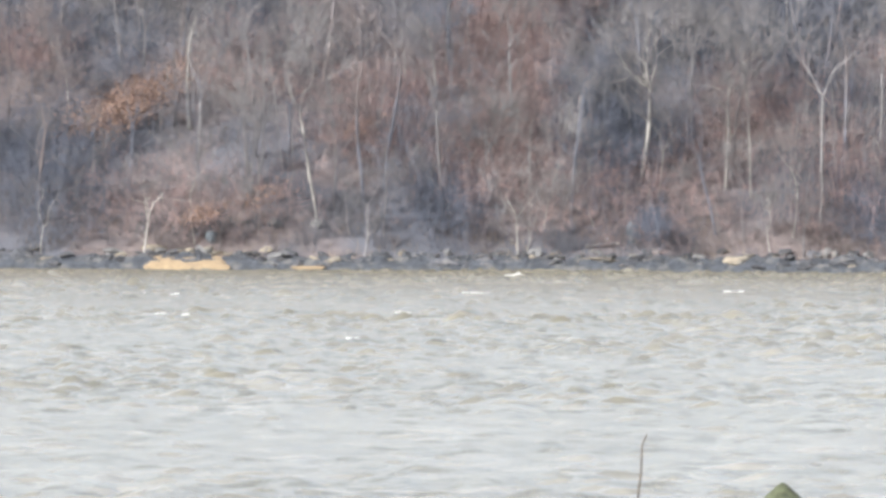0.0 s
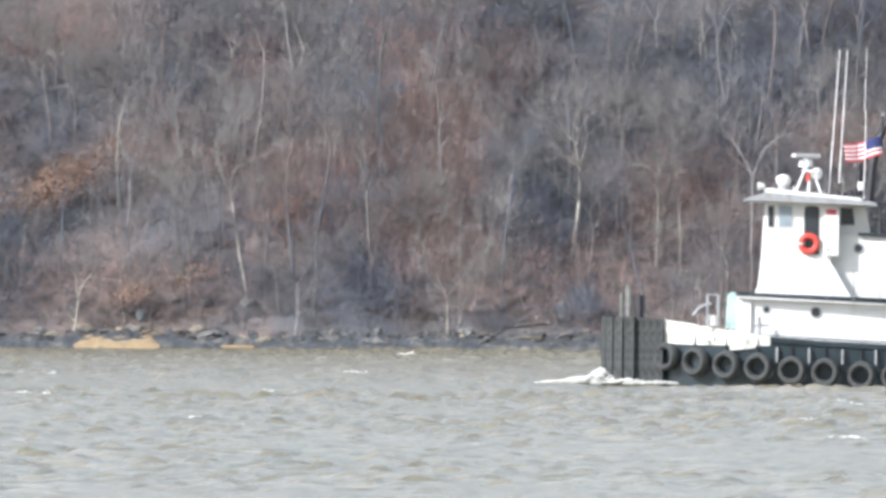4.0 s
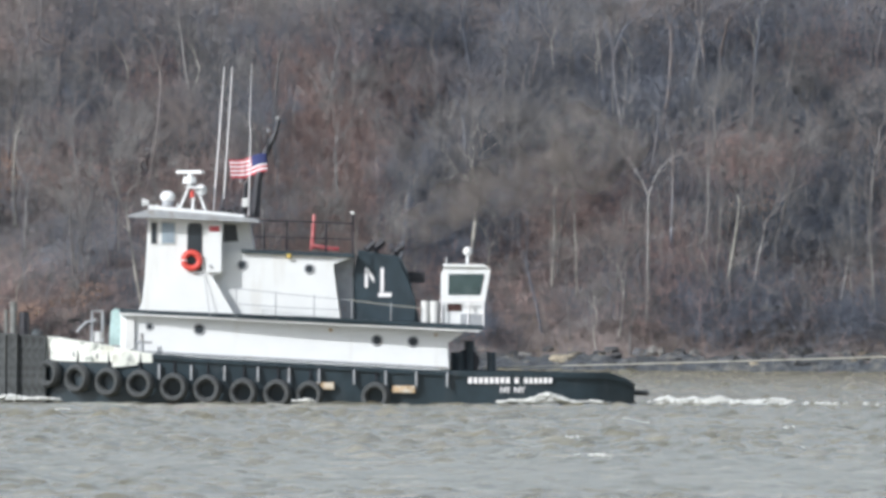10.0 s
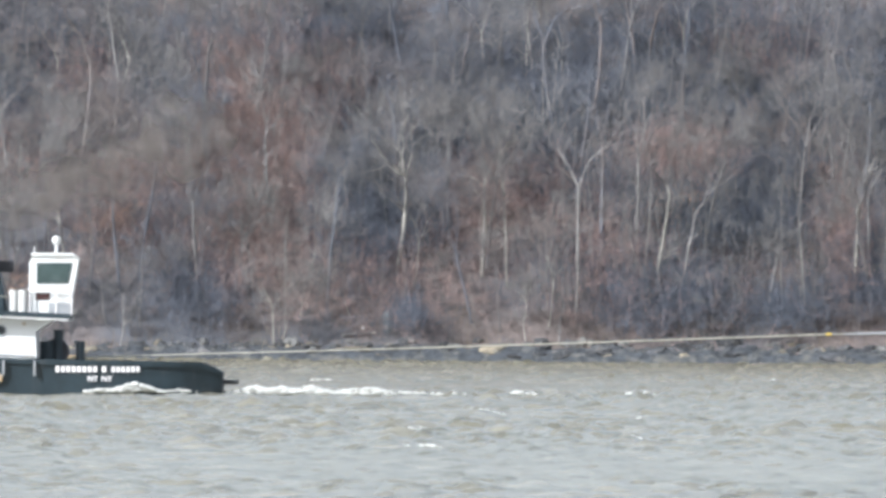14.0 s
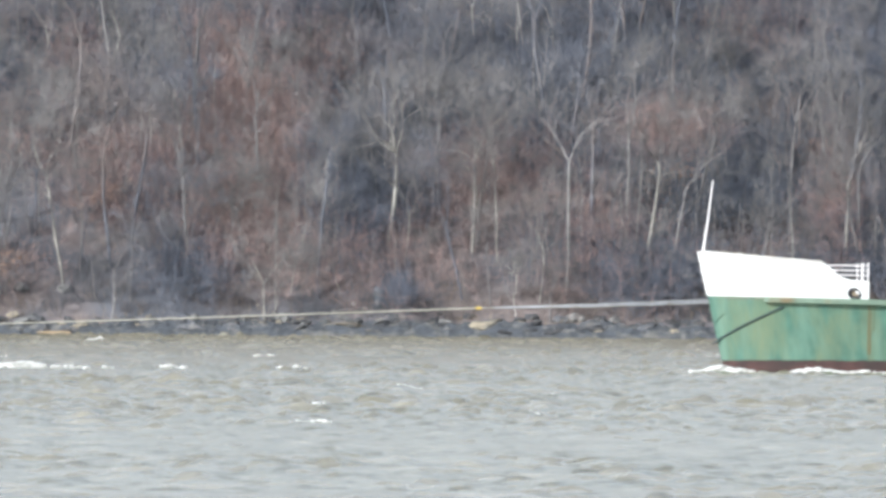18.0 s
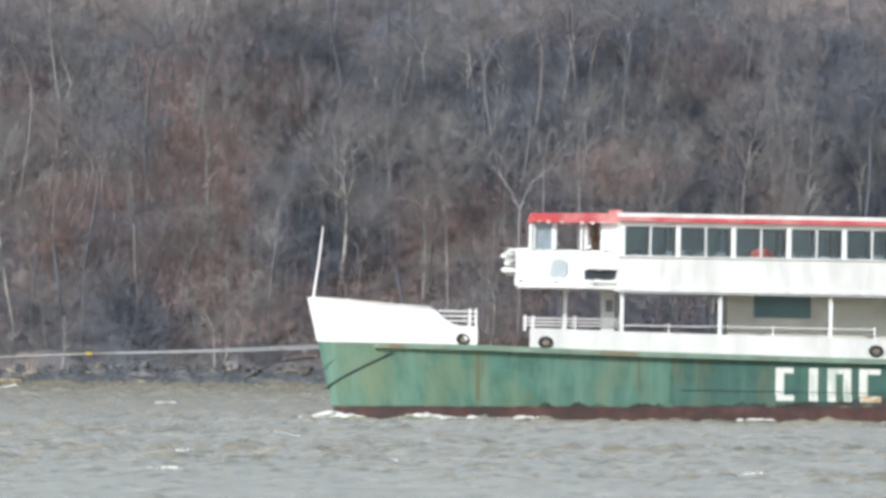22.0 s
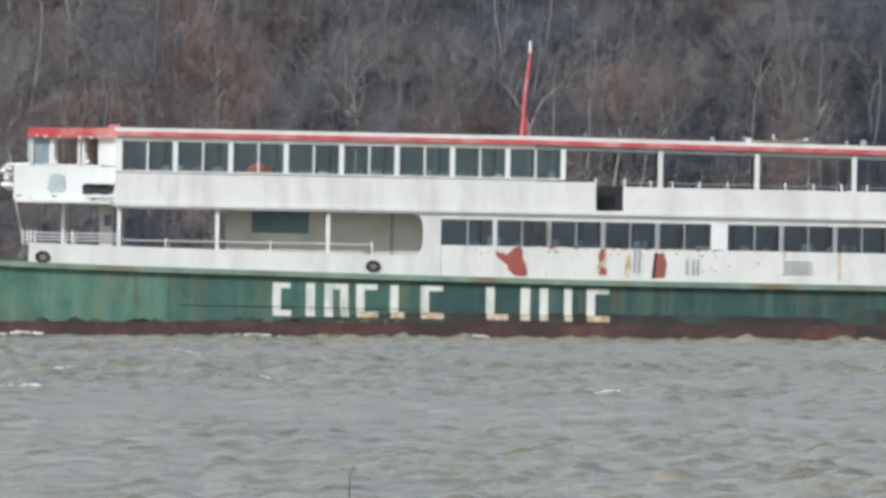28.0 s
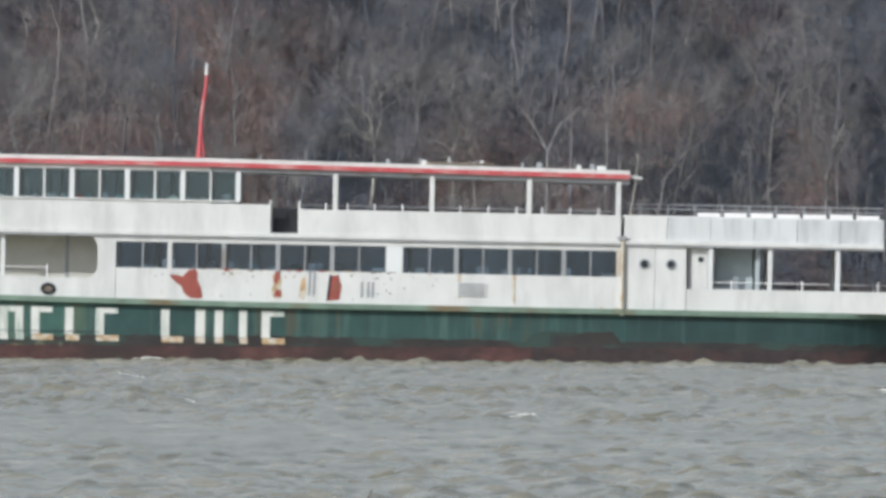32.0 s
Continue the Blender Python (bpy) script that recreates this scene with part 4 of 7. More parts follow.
def tug_house(e):
    near = -2.6                                     # near side of the lower deckhouse
    # lower deckhouse: long white house with a rounded front
    def wall(name, pts, y0, y1, m, lab="", bevel=0.0):
        return part(name, slab(bmesh.new(), [tp(*p) for p in pts], y0, y1), m, e, lab)
    bm = bmesh.new()
    slab(bm, [tp(*p) for p in ((412, 640), (412, 572), (1000, 598), (965, 622), (968, 674), (412, 655))], near, -near)
    wall_low = part("lower_deckhouse", bm, WHITE, e, "white lower deckhouse with portholes")
    bm = bmesh.new()
    x, z0 = tp(412, 655)
    z1 = tp(412, 570)[1]
    rows = []
    for k in range(11):
        a = math.pi * k / 10
        rows.append([bm.verts.new((x - 0.75 * math.sin(a) ** 0.8, near * math.cos(a), z)) for z in (z0, z1)])
    for a, b in zip(rows, rows[1:]):
        bm.faces.new((a[0], b[0], b[1], a[1]))
    part("rounded_front", bm, WHITE, e)
    # boat deck: overhangs the lower house
    bm = bmesh.new()
    slab(bm, [tp(*p) for p in ((384, 561), (384, 567), (700, 583), (1028, 599), (1028, 590), (700, 574))], lambda x: -2.9 - 0.045 * min(x - 4, 9), lambda x: 2.9 + 0.045 * min(x - 4, 9))
    part("boat_deck", bm, BLACKGREEN, e, "dark-edged boat deck")
    bm = bmesh.new()
    slab(bm, [tp(*p) for p in ((384, 567), (384, 571), (700, 587), (1020, 602), (1028, 599), (700, 583))], lambda x: -2.88 - 0.045 * min(x - 4, 9), lambda x: 2.88 + 0.045 * min(x - 4, 9))
    part("deck_edge", bm, WHITE, e)
    slabs = ((437, 592, 6), (525, 597, 9), (840, 617, 9), (904, 619, 9))
    for x, y, r in slabs:
        X, Z = tp(x, y)
        o = part("porthole", torus(bmesh.new(), (X, near - 0.02, Z), r * UNIT, 0.028, n=18, m=6), STEELGREY, e)
        part("pane", disc(bmesh.new(), (X, near - 0.012, Z), r * UNIT, 0.02), DARKFILL, o)
    part("rub_strip", slab(bmesh.new(), [tp(*p) for p in ((415, 634), (965, 664), (965, 668), (415, 638))], near - 0.05, near + 0.02), STEELGREY, e)
    # upper house: full width forward, then stepping in
    up = -2.45
    fore = [(415, 571), (424, 548), (429, 500), (434, 398), (567, 405), (567, 498), (548, 503), (592, 577)]
    bm = bmesh.new()
    slab(bm, [tp(*p) for p in fore], up - 0.35, -up + 0.35)
    part("pilothouse", bm, WHITE, e, "white pilothouse")
    part("pilothouse_back", slab(bmesh.new(), [tp(*p) for p in ((560, 404), (612, 408), (623, 462), (560, 460))], up + 0.4, -up - 0.4), WHITE, e)
    bm = bmesh.new()
    slab(bm, [tp(*p) for p in ((540, 500), (560, 459), (606, 461), (797, 470), (762, 482), (777, 588), (560, 577))], up + 0.1, -up - 0.1)
    part("upper_deckhouse", bm, WHITE, e, "white upper deckhouse with two portholes")
    for x, y, r in ((601, 483, 8), (720, 490, 8)):
        X, Z = tp(x, y)
        o = part("porthole", torus(bmesh.new(), (X, up + 0.08, Z), r * UNIT, 0.028, n=18, m=6), STEELGREY, e)
        part("pane", disc(bmesh.new(), (X, up + 0.09, Z), r * UNIT, 0.02), DARKFILL, o)
    part("bridge_deck", slab(bmesh.new(), [tp(*p) for p in ((600, 455), (600, 461), (800, 470), (800, 463))], up - 0.06, -up + 0.06), BLACKGREEN, e)
    side = up - 0.35
    # windows, door opening and door of the pilothouse
    for x0, x1, y0, y1 in ((440, 450, 408, 445), (459, 482, 408, 445)):
        (X0, Z1), (X1, Z0) = tp(x0, y0), tp(x1, y1)
        w = part("window", box(bmesh.new(), X0 - 0.05, X1 + 0.05, side - 0.03, side + 0.02, Z0 - 0.05, Z1 + 0.05, 0.015), OLDWHITE, e)
        part("pane", box(bmesh.new(), X0, X1, side - 0.045, side - 0.02, Z0, Z1, 0.008), DARKFILL if x0 < 450 else REFLECTPANE, w)
    def arch(x0, x1, y0, y1, y, d, m, name, parent, lab=""):
        (X0, Z1), (X1, Z0) = tp(x0, y0), tp(x1, y1)
        r = (X1 - X0) / 2 * 0.6
        pts = [(X0, Z0), (X1, Z0)] + [(X1 - r + r * math.cos(a), Z1 - r + r * math.sin(a)) for a in [math.pi / 2 * k / 5 for k in range(6)]] + \
              [(X0 + r - r * math.sin(a), Z1 - r + r * math.cos(a)) for a in [math.pi / 2 * k / 5 for k in range(6)]]
        return part(name, slab(bmesh.new(), pts, y, y + d), m, parent, lab)
    # the doorway's dark inside is a flat sheet on the solid wall
    arch(504, 531, 408, 494, side - 0.012, 0.03, DARKFILL, "doorway", e, "dark sheet for the unlit pilothouse doorway")
    door = arch(538, 565, 411, 496, side - 0.14, 0.06, WHITE, "door", e, "white pilothouse door standing open")
    (X0, Z1), (X1, Z0) = tp(543, 414), tp(561, 424)
    part("door_sign", box(bmesh.new(), X0, X1, side - 0.155, side - 0.13, Z0, Z1), RED, door, "red plate with unreadable lettering")
    X, Z = tp(541, 485)
    part("door_handle", disc(bmesh.new(), (X + 0.08, side - 0.16, Z), 0.05, 0.06, 10), STEELGREY, door)
    part("side_window", slab(bmesh.new(), [tp(*p) for p in ((568, 411), (590, 412), (594, 441), (568, 442))], up + 0.385, up + 0.42), DARKFILL, e)
    # roof of the pilothouse
    bm = bmesh.new()
    slab(bm, [tp(*p) for p in ((399, 395), (437, 384), (620, 400), (632, 404), (632, 408), (434, 399), (399, 398))], side - 0.55, -side + 0.55)
    part("roof", bm, STEELGREY, e, "grey overhanging pilothouse roof")
    bm = bmesh.new()
    slab(bm, [tp(*p) for p in ((436, 376), (436, 384), (520, 391), (605, 399), (605, 394), (520, 385))], side - 0.3, -side + 0.3)
    part("roof_coaming", bm, WHITE, e)
    # life ring
    X, Z = tp(512, 475)
    ring = smooth(part("life_ring", torus(bmesh.new(), (X, side - 0.12, Z), 14 * UNIT, 5.5 * UNIT, n=28, m=10), ORANGE, e, "orange life ring hung in the doorway"))
    part("ring_band", torus(bmesh.new(), (X - 14 * UNIT, side - 0.12, Z), 5.6 * UNIT, 0.03, axis="Z", n=14, m=6), FLAGWHITE, ring)
    # radar, domes and lights on the roof
    def at(x, y, yy=-1.2):
        X, Z = tp(x, y)
        return X, yy, Z
    p = at(508, 318)
    rad = part("radar_mast", tube(bmesh.new(), [at(507, 345), at(508, 322)], 0.09), WHITE, e)
    part("radar_base", tube(bmesh.new(), [at(507, 338), at(507, 326)], 0.24, 0.2, 14), WHITE, rad)
    part("radar_scanner", box(bmesh.new(), p[0] - 0.63, p[0] + 0.63, p[1] - 0.1, p[1] + 0.1, p[2] - 0.06, p[2] + 0.06, 0.05), WHITE, rad)
    for a, b in ((488, 492), (512, 515), (535, 520)):
        part("mast_leg", tube(bmesh.new(), [at(a, 386, -1.2), at(b if b != 492 else 505, 345, -1.2)], 0.05, sides=6), WHITE, e)
    part("mast_platform", box(bmesh.new(), tx(500), tx(532), -1.5, -0.9, tp(516, 347)[1], tp(516, 343)[1], 0.01), WHITE, e)
    bm = bmesh.new()
    c = at(527, 350)
    bmesh.ops.create_uvsphere(bm, u_segments=14, v_segments=10, radius=0.2, matrix=Matrix.Translation(c))
    smooth(part("searchlight", bm, WHITE, e))
    c = at(512, 356)
    part("warning_light", tube(bmesh.new(), [(c[0], c[1], c[2] - 0.13), (c[0], c[1], c[2] + 0.13)], 0.08), ORANGE, e, "small orange light")
    c = at(468, 362)
    d = part("radar_dome_base", tube(bmesh.new(), [(c[0], c[1], c[2] - 0.3), (c[0], c[1], c[2] - 0.12)], 0.2, 0.18, 14), STEELGREY, e)
    bm = bmesh.new()
    bmesh.ops.create_uvsphere(bm, u_segments=18, v_segments=12, radius=0.26, matrix=Matrix.Translation(c) @ Matrix.Diagonal((1, 1, 0.8, 1)))
    smooth(part("dome", bm, WHITE, d))
    c = at(429, 372)
    part("horn", tube(bmesh.new(), [(c[0] - 0.14, c[1], c[2]), (c[0] + 0.1, c[1], c[2])], 0.14, 0.08, 12), OLDWHITE, e)
    part("horn_stand", tube(bmesh.new(), [(c[0] + 0.05, c[1], c[2]), (c[0] + 0.15, c[1], c[2] - 0.3)], 0.035), STEELGREY, e)
    for x0, y0, x1, y1, r in ((550, 385, 567, 130, 0.032), (568, 366, 581, 130, 0.03), (612, 395, 614, 238, 0.03), (613, 238, 616, 126, 0.016)):
        part("antenna", tube(bmesh.new(), [at(x0, y0, -0.6), at((x0 + x1) / 2, (y0 + y1) / 2, -0.6), at(x1, y1, -0.6)], r, r * 0.55, 6), FLAGWHITE, e, "white whip antenna")
    for x, y, w, h in ((566, 390, 6, 9), (577, 391, 9, 7), (590, 392, 7, 12), (602, 394, 5, 8), (486, 382, 3, 9), (449, 381, 3, 7)):
        X, Z = tp(x, y)
        part("roof_gear", box(bmesh.new(), X - w * UNIT / 2, X + w * UNIT / 2, -1.5 - 0.02 * w, -1.5 + 0.02 * w, Z - 0.05, Z + h * UNIT, 0.02), BLACKSTEEL if x > 500 else OLDWHITE, e)
    part("junction_box", box(bmesh.new(), tx(600), tx(612), -0.9, -0.6, tp(606, 380)[1], tp(606, 364)[1], 0.02), OLDWHITE, e)
    # black lattice mast behind the pilothouse
    mast = part("mast", tube(bmesh.new(), [at(622, 398, 0), at(628, 330, 0), at(640, 285, 0), at(657, 250, 0), at(664, 225, 0)], 0.17, 0.07, 8), BLACKSTEEL, e, "black steel mast")
    for pts in (((604, 392), (605, 340), (632, 300)), ((598, 395), (612, 330)), ((618, 395), (618, 345))):
        part("mast_brace", tube(bmesh.new(), [at(*p, 0.3) for p in pts], 0.09, 0.06, 6), BLACKSTEEL, mast)
    for x, y in ((646, 244), (663, 222), (598, 334)):
        bm = bmesh.new()
        bmesh.ops.create_uvsphere(bm, u_segments=10, v_segments=6, radius=0.07, matrix=Matrix.Translation(at(x, y, -0.1)))
        part("mast_light", bm, STEELGREY, mast)
    part("flag_gaff", tube(bmesh.new(), [at(642, 288, -0.1), at(646, 240, -0.1)], 0.025, sides=6), BLACKSTEEL, mast)
    # flag: waving strips streaming forward
    flag = part("flag", tube(bmesh.new(), [at(644, 284, -0.1), at(644, 316, -0.1)], 0.025, sides=6), BLACKSTEEL, e, "striped red, white and blue flag streaming forward")
    X0, Z0 = tp(644, 285)
    rows = 9
    for k in range(rows):
        bm = bmesh.new()
        cols = []
        h = 0.62 / rows
        for i in range(13):
            s = i / 12
            px = X0 - 1.28 * s
            py = -0.1 - 0.10 * math.sin(s * 7 + 0.3)
            pz = Z0 - k * h - 0.10 * s ** 1.2 + 0.05 * math.sin(s * 6.5 + 0.6)
            cols.append((px, py, pz))
        start = 4 if k < 5 else 0
        g = [(bm.verts.new(c), bm.verts.new((c[0], c[1], c[2] - h)), bm.verts.new((c[0], c[1] + 0.012, c[2])), bm.verts.new((c[0], c[1] + 0.012, c[2] - h))) for c in cols[start:]]
        for a, b in zip(g, g[1:]):
            for q in ((0, 1), (2, 3), (0, 2), (1, 3)):
                bm.faces.new((a[q[0]], b[q[0]], b[q[1]], a[q[1]]))
        part("stripe", bm, FLAGRED if k % 2 == 0 else FLAGWHITE, flag)
    bm = bmesh.new()
    g = []
    for i in range(6):
        s = i / 12
        g.append([bm.verts.new((X0 - 1.28 * s, -0.1 - 0.10 * math.sin(s * 7 + 0.3) + dy, Z0 - dz - 0.10 * s ** 1.2 + 0.05 * math.sin(s * 6.5 + 0.6))) for dz, dy in ((0, -0.006), (0.345, -0.006), (0.345, 0.016), (0, 0.016))])
    for a, b in zip(g, g[1:]):
        for q in range(4):
            bm.faces.new((a[q], b[q], b[(q + 1) % 4], a[(q + 1) % 4]))
    part("canton", bm, FLAGBLUE, flag, "dark blue canton")
    # railings above the upper house
    rail = part("bridge_rail", tube(bmesh.new(), [at(622, 404, up), at(700, 406, up), at(799, 410, up)], 0.03, sides=6), BLACKSTEEL, e)
    for x, y0, y1 in ((680, 405, 461), (750, 408, 464), (797, 394, 468), (640, 404, 458)):
        part("rail_post", tube(bmesh.new(), [at(x, y1, up), at(x, y0, up)], 0.03, sides=6), BLACKSTEEL, rail)
    part("lower_rail", tube(bmesh.new(), [at(622, 432, up), at(799, 438, up)], 0.02, sides=6), BLACKSTEEL, rail)
    c = at(797, 391, up)
    bm = bmesh.new()
    bmesh.ops.create_uvsphere(bm, u_segments=10, v_segments=8, radius=0.07, matrix=Matrix.Translation(c))
    part("deck_light", bm, OLDWHITE, rail)
    part("fire_monitor", tube(bmesh.new(), [at(724, 456, -1.5), at(726, 430, -1.5), at(728, 393, -1.5)], 0.068, 0.055, 8), RED, e, "red upright pipe")
    part("red_pipe", tube(bmesh.new(), [at(724, 449, -1.5), at(748, 453, -1.5), at(772, 455, -1.5)], 0.07, 0.06, 8), RED, e, "red pipe lying along the bridge deck")
    X, Z = tp(684, 467)
    part("side_lamp", box(bmesh.new(), X - 0.08, X + 0.08, up - 0.07, up + 0.11, Z - 0.08, Z + 0.08, 0.03), YELLOW, e)
    for x, y in ((758, 598), (945, 607)):
        X, Z = tp(x, y)
        part("deck_lamp", box(bmesh.new(), X - 0.06, X + 0.06, near - 0.2, near + 0.01, Z - 0.05, Z + 0.05, 0.02), TANRUST, e)
    # rail round the boat deck
    for x0, y0, x1, y1, m in ((585, 524, 790, 545, STEELGREY), (590, 552, 780, 563, STEELGREY), (790, 545, 920, 560, ROPE)):
        part("deck_rail", tube(bmesh.new(), [at(x0, y0, -3.1), at((x0 + x1) / 2, (y0 + y1) / 2 + 1, -3.1), at(x1, y1, -3.1)], 0.015, sides=6), m, e)
    for x, y0 in ((591, 524), (661, 531), (729, 538), (796, 545), (865, 553), (920, 560)):
        part("rail_post", tube(bmesh.new(), [at(x, 580 + (x - 591) * 0.045, -3.1), at(x, y0 - 2, -3.1)], 0.019, sides=6), STEELGREY, e)
    # funnel casing with its mark
    bm = bmesh.new()
    slab(bm, [tp(*p) for p in ((799, 586), (797, 500), (806, 456), (880, 468), (892, 490), (908, 545), (916, 589))], -1.9, 1.9)
    bmesh.ops.bevel(bm, geom=[g for g in bm.edges if abs(g.verts[0].co.y) > 1.8 and abs(g.verts[1].co.y - g.verts[0].co.y) < 0.1], offset=0.12, segments=2, affect="EDGES")
    stack = part("funnel_casing", bm, BLACKGREEN, e, "dark green funnel casing with a plain white mark")
    part("casing_plate", slab(bmesh.new(), [tp(*p) for p in ((762, 482), (797, 470), (799, 586), (780, 586))], -1.75, 1.75), STEELGREY, e)
    for pts in (((818, 488), (824, 488), (824, 523), (818, 523)), ((846, 488), (852, 488), (852, 532), (846, 532)), ((842, 532.3), (866, 532.3), (866, 540), (842, 540)), ((824.3, 489), (835, 506), (835, 516), (824.3, 499))):
        part("mark", slab(bmesh.new(), [tp(*p) for p in pts], -1.93, -1.88), FLAGWHITE, stack)
    for x, y in ((822, 455), (838, 452), (872, 460)):
        part("exhaust_pipe", tube(bmesh.new(), [at(x, 470, -0.8), at(x, y, -0.8), at(x + 14, y - 12, -0.8)], 0.13, sides=10), BLACKSTEEL, stack)
    part("side_vent", box(bmesh.new(), tx(895), tx(925), -1.1, -0.6, tp(905, 515)[1], tp(905, 495)[1], 0.04), BLACKSTEEL, e)
    for x in (926, 942):
        part("drum", tube(bmesh.new(), [at(x, 589, -2.4), at(x, 547, -2.4)], 0.15, sides=14), OLDWHITE, e, "white drum")
    # aft control cab
    cab = [(953, 590), (953, 500), (960, 484), (1028, 484), (1041, 492), (1030, 560), (1030, 570), (1020, 590)]
    c = part("aft_cab", slab(bmesh.new(), [tp(*p) for p in cab], -2.3, -0.4), WHITE, e, "white aft control cab with a large window")
    part("cab_window", slab(bmesh.new(), [tp(*p) for p in ((967, 499), (1030, 499), (1023, 536), (967, 536))], -2.33, -2.28), CABPANE, c)
    part("cab_vent", box(bmesh.new(), tx(965), tx(990), -2.33, -2.25, tp(980, 565)[1], tp(980, 552)[1], 0.01), RUST, c)
    part("cab_roof", slab(bmesh.new(), [tp(*p) for p in ((957, 481), (957, 486), (1032, 487), (1044, 493), (1030, 482))], -2.4, -0.3), WHITE, c)
    part("cab_rail", tube(bmesh.new(), [at(950, 546, -2.5), at(1030, 548, -2.5)], 0.03, sides=6), FLAGWHITE, e)
    for x in (955, 1002, 1029):
        part("rail_post", tube(bmesh.new(), [at(x, 592, -2.5), at(x, 546, -2.5)], 0.028, sides=6), FLAGWHITE, e)
    part("locker", box(bmesh.new(), tx(988), tx(1028), -2.48, -2.3, tp(1000, 592)[1], tp(1000, 570)[1], 0.02), STEELGREY, e)
    part("light_post", tube(bmesh.new(), [at(1000, 486, -1.3), at(1001, 465, -1.3)], 0.05, sides=8), WHITE, e)
    bm = bmesh.new()
    bmesh.ops.create_uvsphere(bm, u_segments=14, v_segments=10, radius=0.16, matrix=Matrix.Translation(at(1001, 459, -1.3)))
    smooth(part("dome_light", bm, OLDWHITE, e))
    part("whip", tube(bmesh.new(), [at(963, 488, -1.9), at(963, 470, -1.9)], 0.02, sides=5), WHITE, e)
    # foredeck gear
    for pts in (((333, 618), (333, 565), (352, 565)), ((306, 602), (322, 585), (340, 580)), ((352, 620), (352, 566))):
        part("deck_frame", tube(bmesh.new(), [at(*p, -1.2) for p in pts], 0.05, sides=6), STEELGREY, e)
    part("capstan", tube(bmesh.new(), [at(342, 620, -1.0), at(342, 601, -1.0)], 0.2, 0.12, 12), OLDWHITE, e)
    bm = bmesh.new()
    slab(bm, [tp(*p) for p in ((366, 625), (368, 566), (376, 560), (384, 562), (388, 600), (390, 625))], -2.0, -1.6)
    bmesh.ops.subdivide_edges(bm, edges=bm.edges, cuts=3)
    for v in bm.verts:
        v.co += Vector((0.05 * noise.noise(v.co * 4), 0.12 * noise.noise(v.co * 3 + Vector((3, 0, 0))), 0))
    part("tarpaulin", bm, TARP, e, "pale teal tarpaulin over deck gear")
    part("ladder", box(bmesh.new(), tx(394), tx(410), -2.72, -2.65, tp(400, 632)[1], tp(400, 575)[1], 0.01), OLDWHITE, e)
    part("bulwark_door", slab(bmesh.new(), [tp(*p) for p in ((372, 640), (402, 636), (418, 660), (372, 664))], -tug_half(4.6, 1) - 0.08, -tug_half(4.6, 1) + 0.02), SCUFFED, e)
    for x in (424,):
        part("side_bitt", tube(bmesh.new(), [at(x, 640, -3.1), at(x, 604, -3.1)], 0.06), STEELGREY, e)
        part("bitt_arm", tube(bmesh.new(), [at(x - 10, 620, -3.1), at(x + 18, 620, -3.1)], 0.04), STEELGREY, e)
    part("stay", tube(bmesh.new(), [at(534, 500, side - 0.05), at(545, 575, -3.1)], 0.015, sides=5), STEELGREY, e)
    # towing bitts and winch on the after deck
    for x, w, y in ((984, 13, 638), (1004, 9, 618), (1043, 8, 638)):
        part("towing_bitt", tube(bmesh.new(), [at(x, 690, -1.0), at(x, y, -1.0)], w * UNIT, sides=12), BLACKGREEN, e)
    part("tow_winch", tube(bmesh.new(), [(tx(1000), -1.1, tp(1000, 655)[1]), (tx(1000), 1.1, tp(1000, 655)[1])], 0.42, sides=16), BLACKSTEEL, e)
    # name on the stern quarter, as plain bars
    for x0, x1 in ((1002, 1078), (1084, 1094), (1101, 1153)):
        n = max(1, round((x1 - x0) / 9))
        for i in range(n):
            a, b = x0 + (x1 - x0) * i / n, x0 + (x1 - x0) * (i + 0.72) / n
            (X0, Z1), (X1, Z0) = tp(a, 682), tp(b, 693)
            yy = -tug_half((X0 + X1) / 2, 0.5)
            part("name_bar", box(bmesh.new(), X0, X1, yy - 0.07, yy + 0.02, Z0, Z1), FLAGWHITE, e)
    for word, a in (("NY", 1058), ("NY", 1083)):
        X, Z = tp(a, 709)
        letters = bpy.data.curves.new("port_lettering", "FONT")
        letters.body, letters.size, letters.extrude, letters.offset = word, 0.26, 0.01, 0.007
        me = bpy.data.meshes.new_from_object(bpy.data.objects.new("port_lettering", letters))
        me.materials.append(FLAGWHITE)
        ob = new("port_lettering", me)
        ob.parent = e
        ob.matrix_basis = pose(X, -tug_half(X, 0.3) - 0.06, Z, 90, 0, 0)
    X, Z = tp(1310, 711)
    part("stern_fender", box(bmesh.new(), X - 0.35, X + 0.25, -1.4, 1.4, Z - 0.08, Z + 0.08, 0.05), RUBBER, e)


tugboat = tug()
tug_house(tugboat)


# ---- the ferry in tow ----
FERRY_B = 3.6
FERRY_L = 2585 * UNIT


def fp(u, z):
    """Side plan of the ferry to metres aft of the stem and above the water."""
    return u * UNIT, z * UNIT


def ferry_half(u, z):
    stem = (48 - 0.235 * min(z / UNIT, 205)) * UNIT
    k = max(0.0, min((u - stem) / (9.5 - 0.9 * min(z, 3.6)), 1))
    s = max((u - FERRY_L + 4.5) / 4.5, 0)
    return FERRY_B * (1 - (1 - k) ** 2.1) * math.sqrt(max(1 - min(s, 1) ** 2.2, 0.003))


def ferry_edge(u):
    """Top of the green hull."""
    return curve_at([(0, 118), (300, 116), (560, 110), (1000, 104), (1400, 100.5), (2600, 101)], u / UNIT) * UNIT


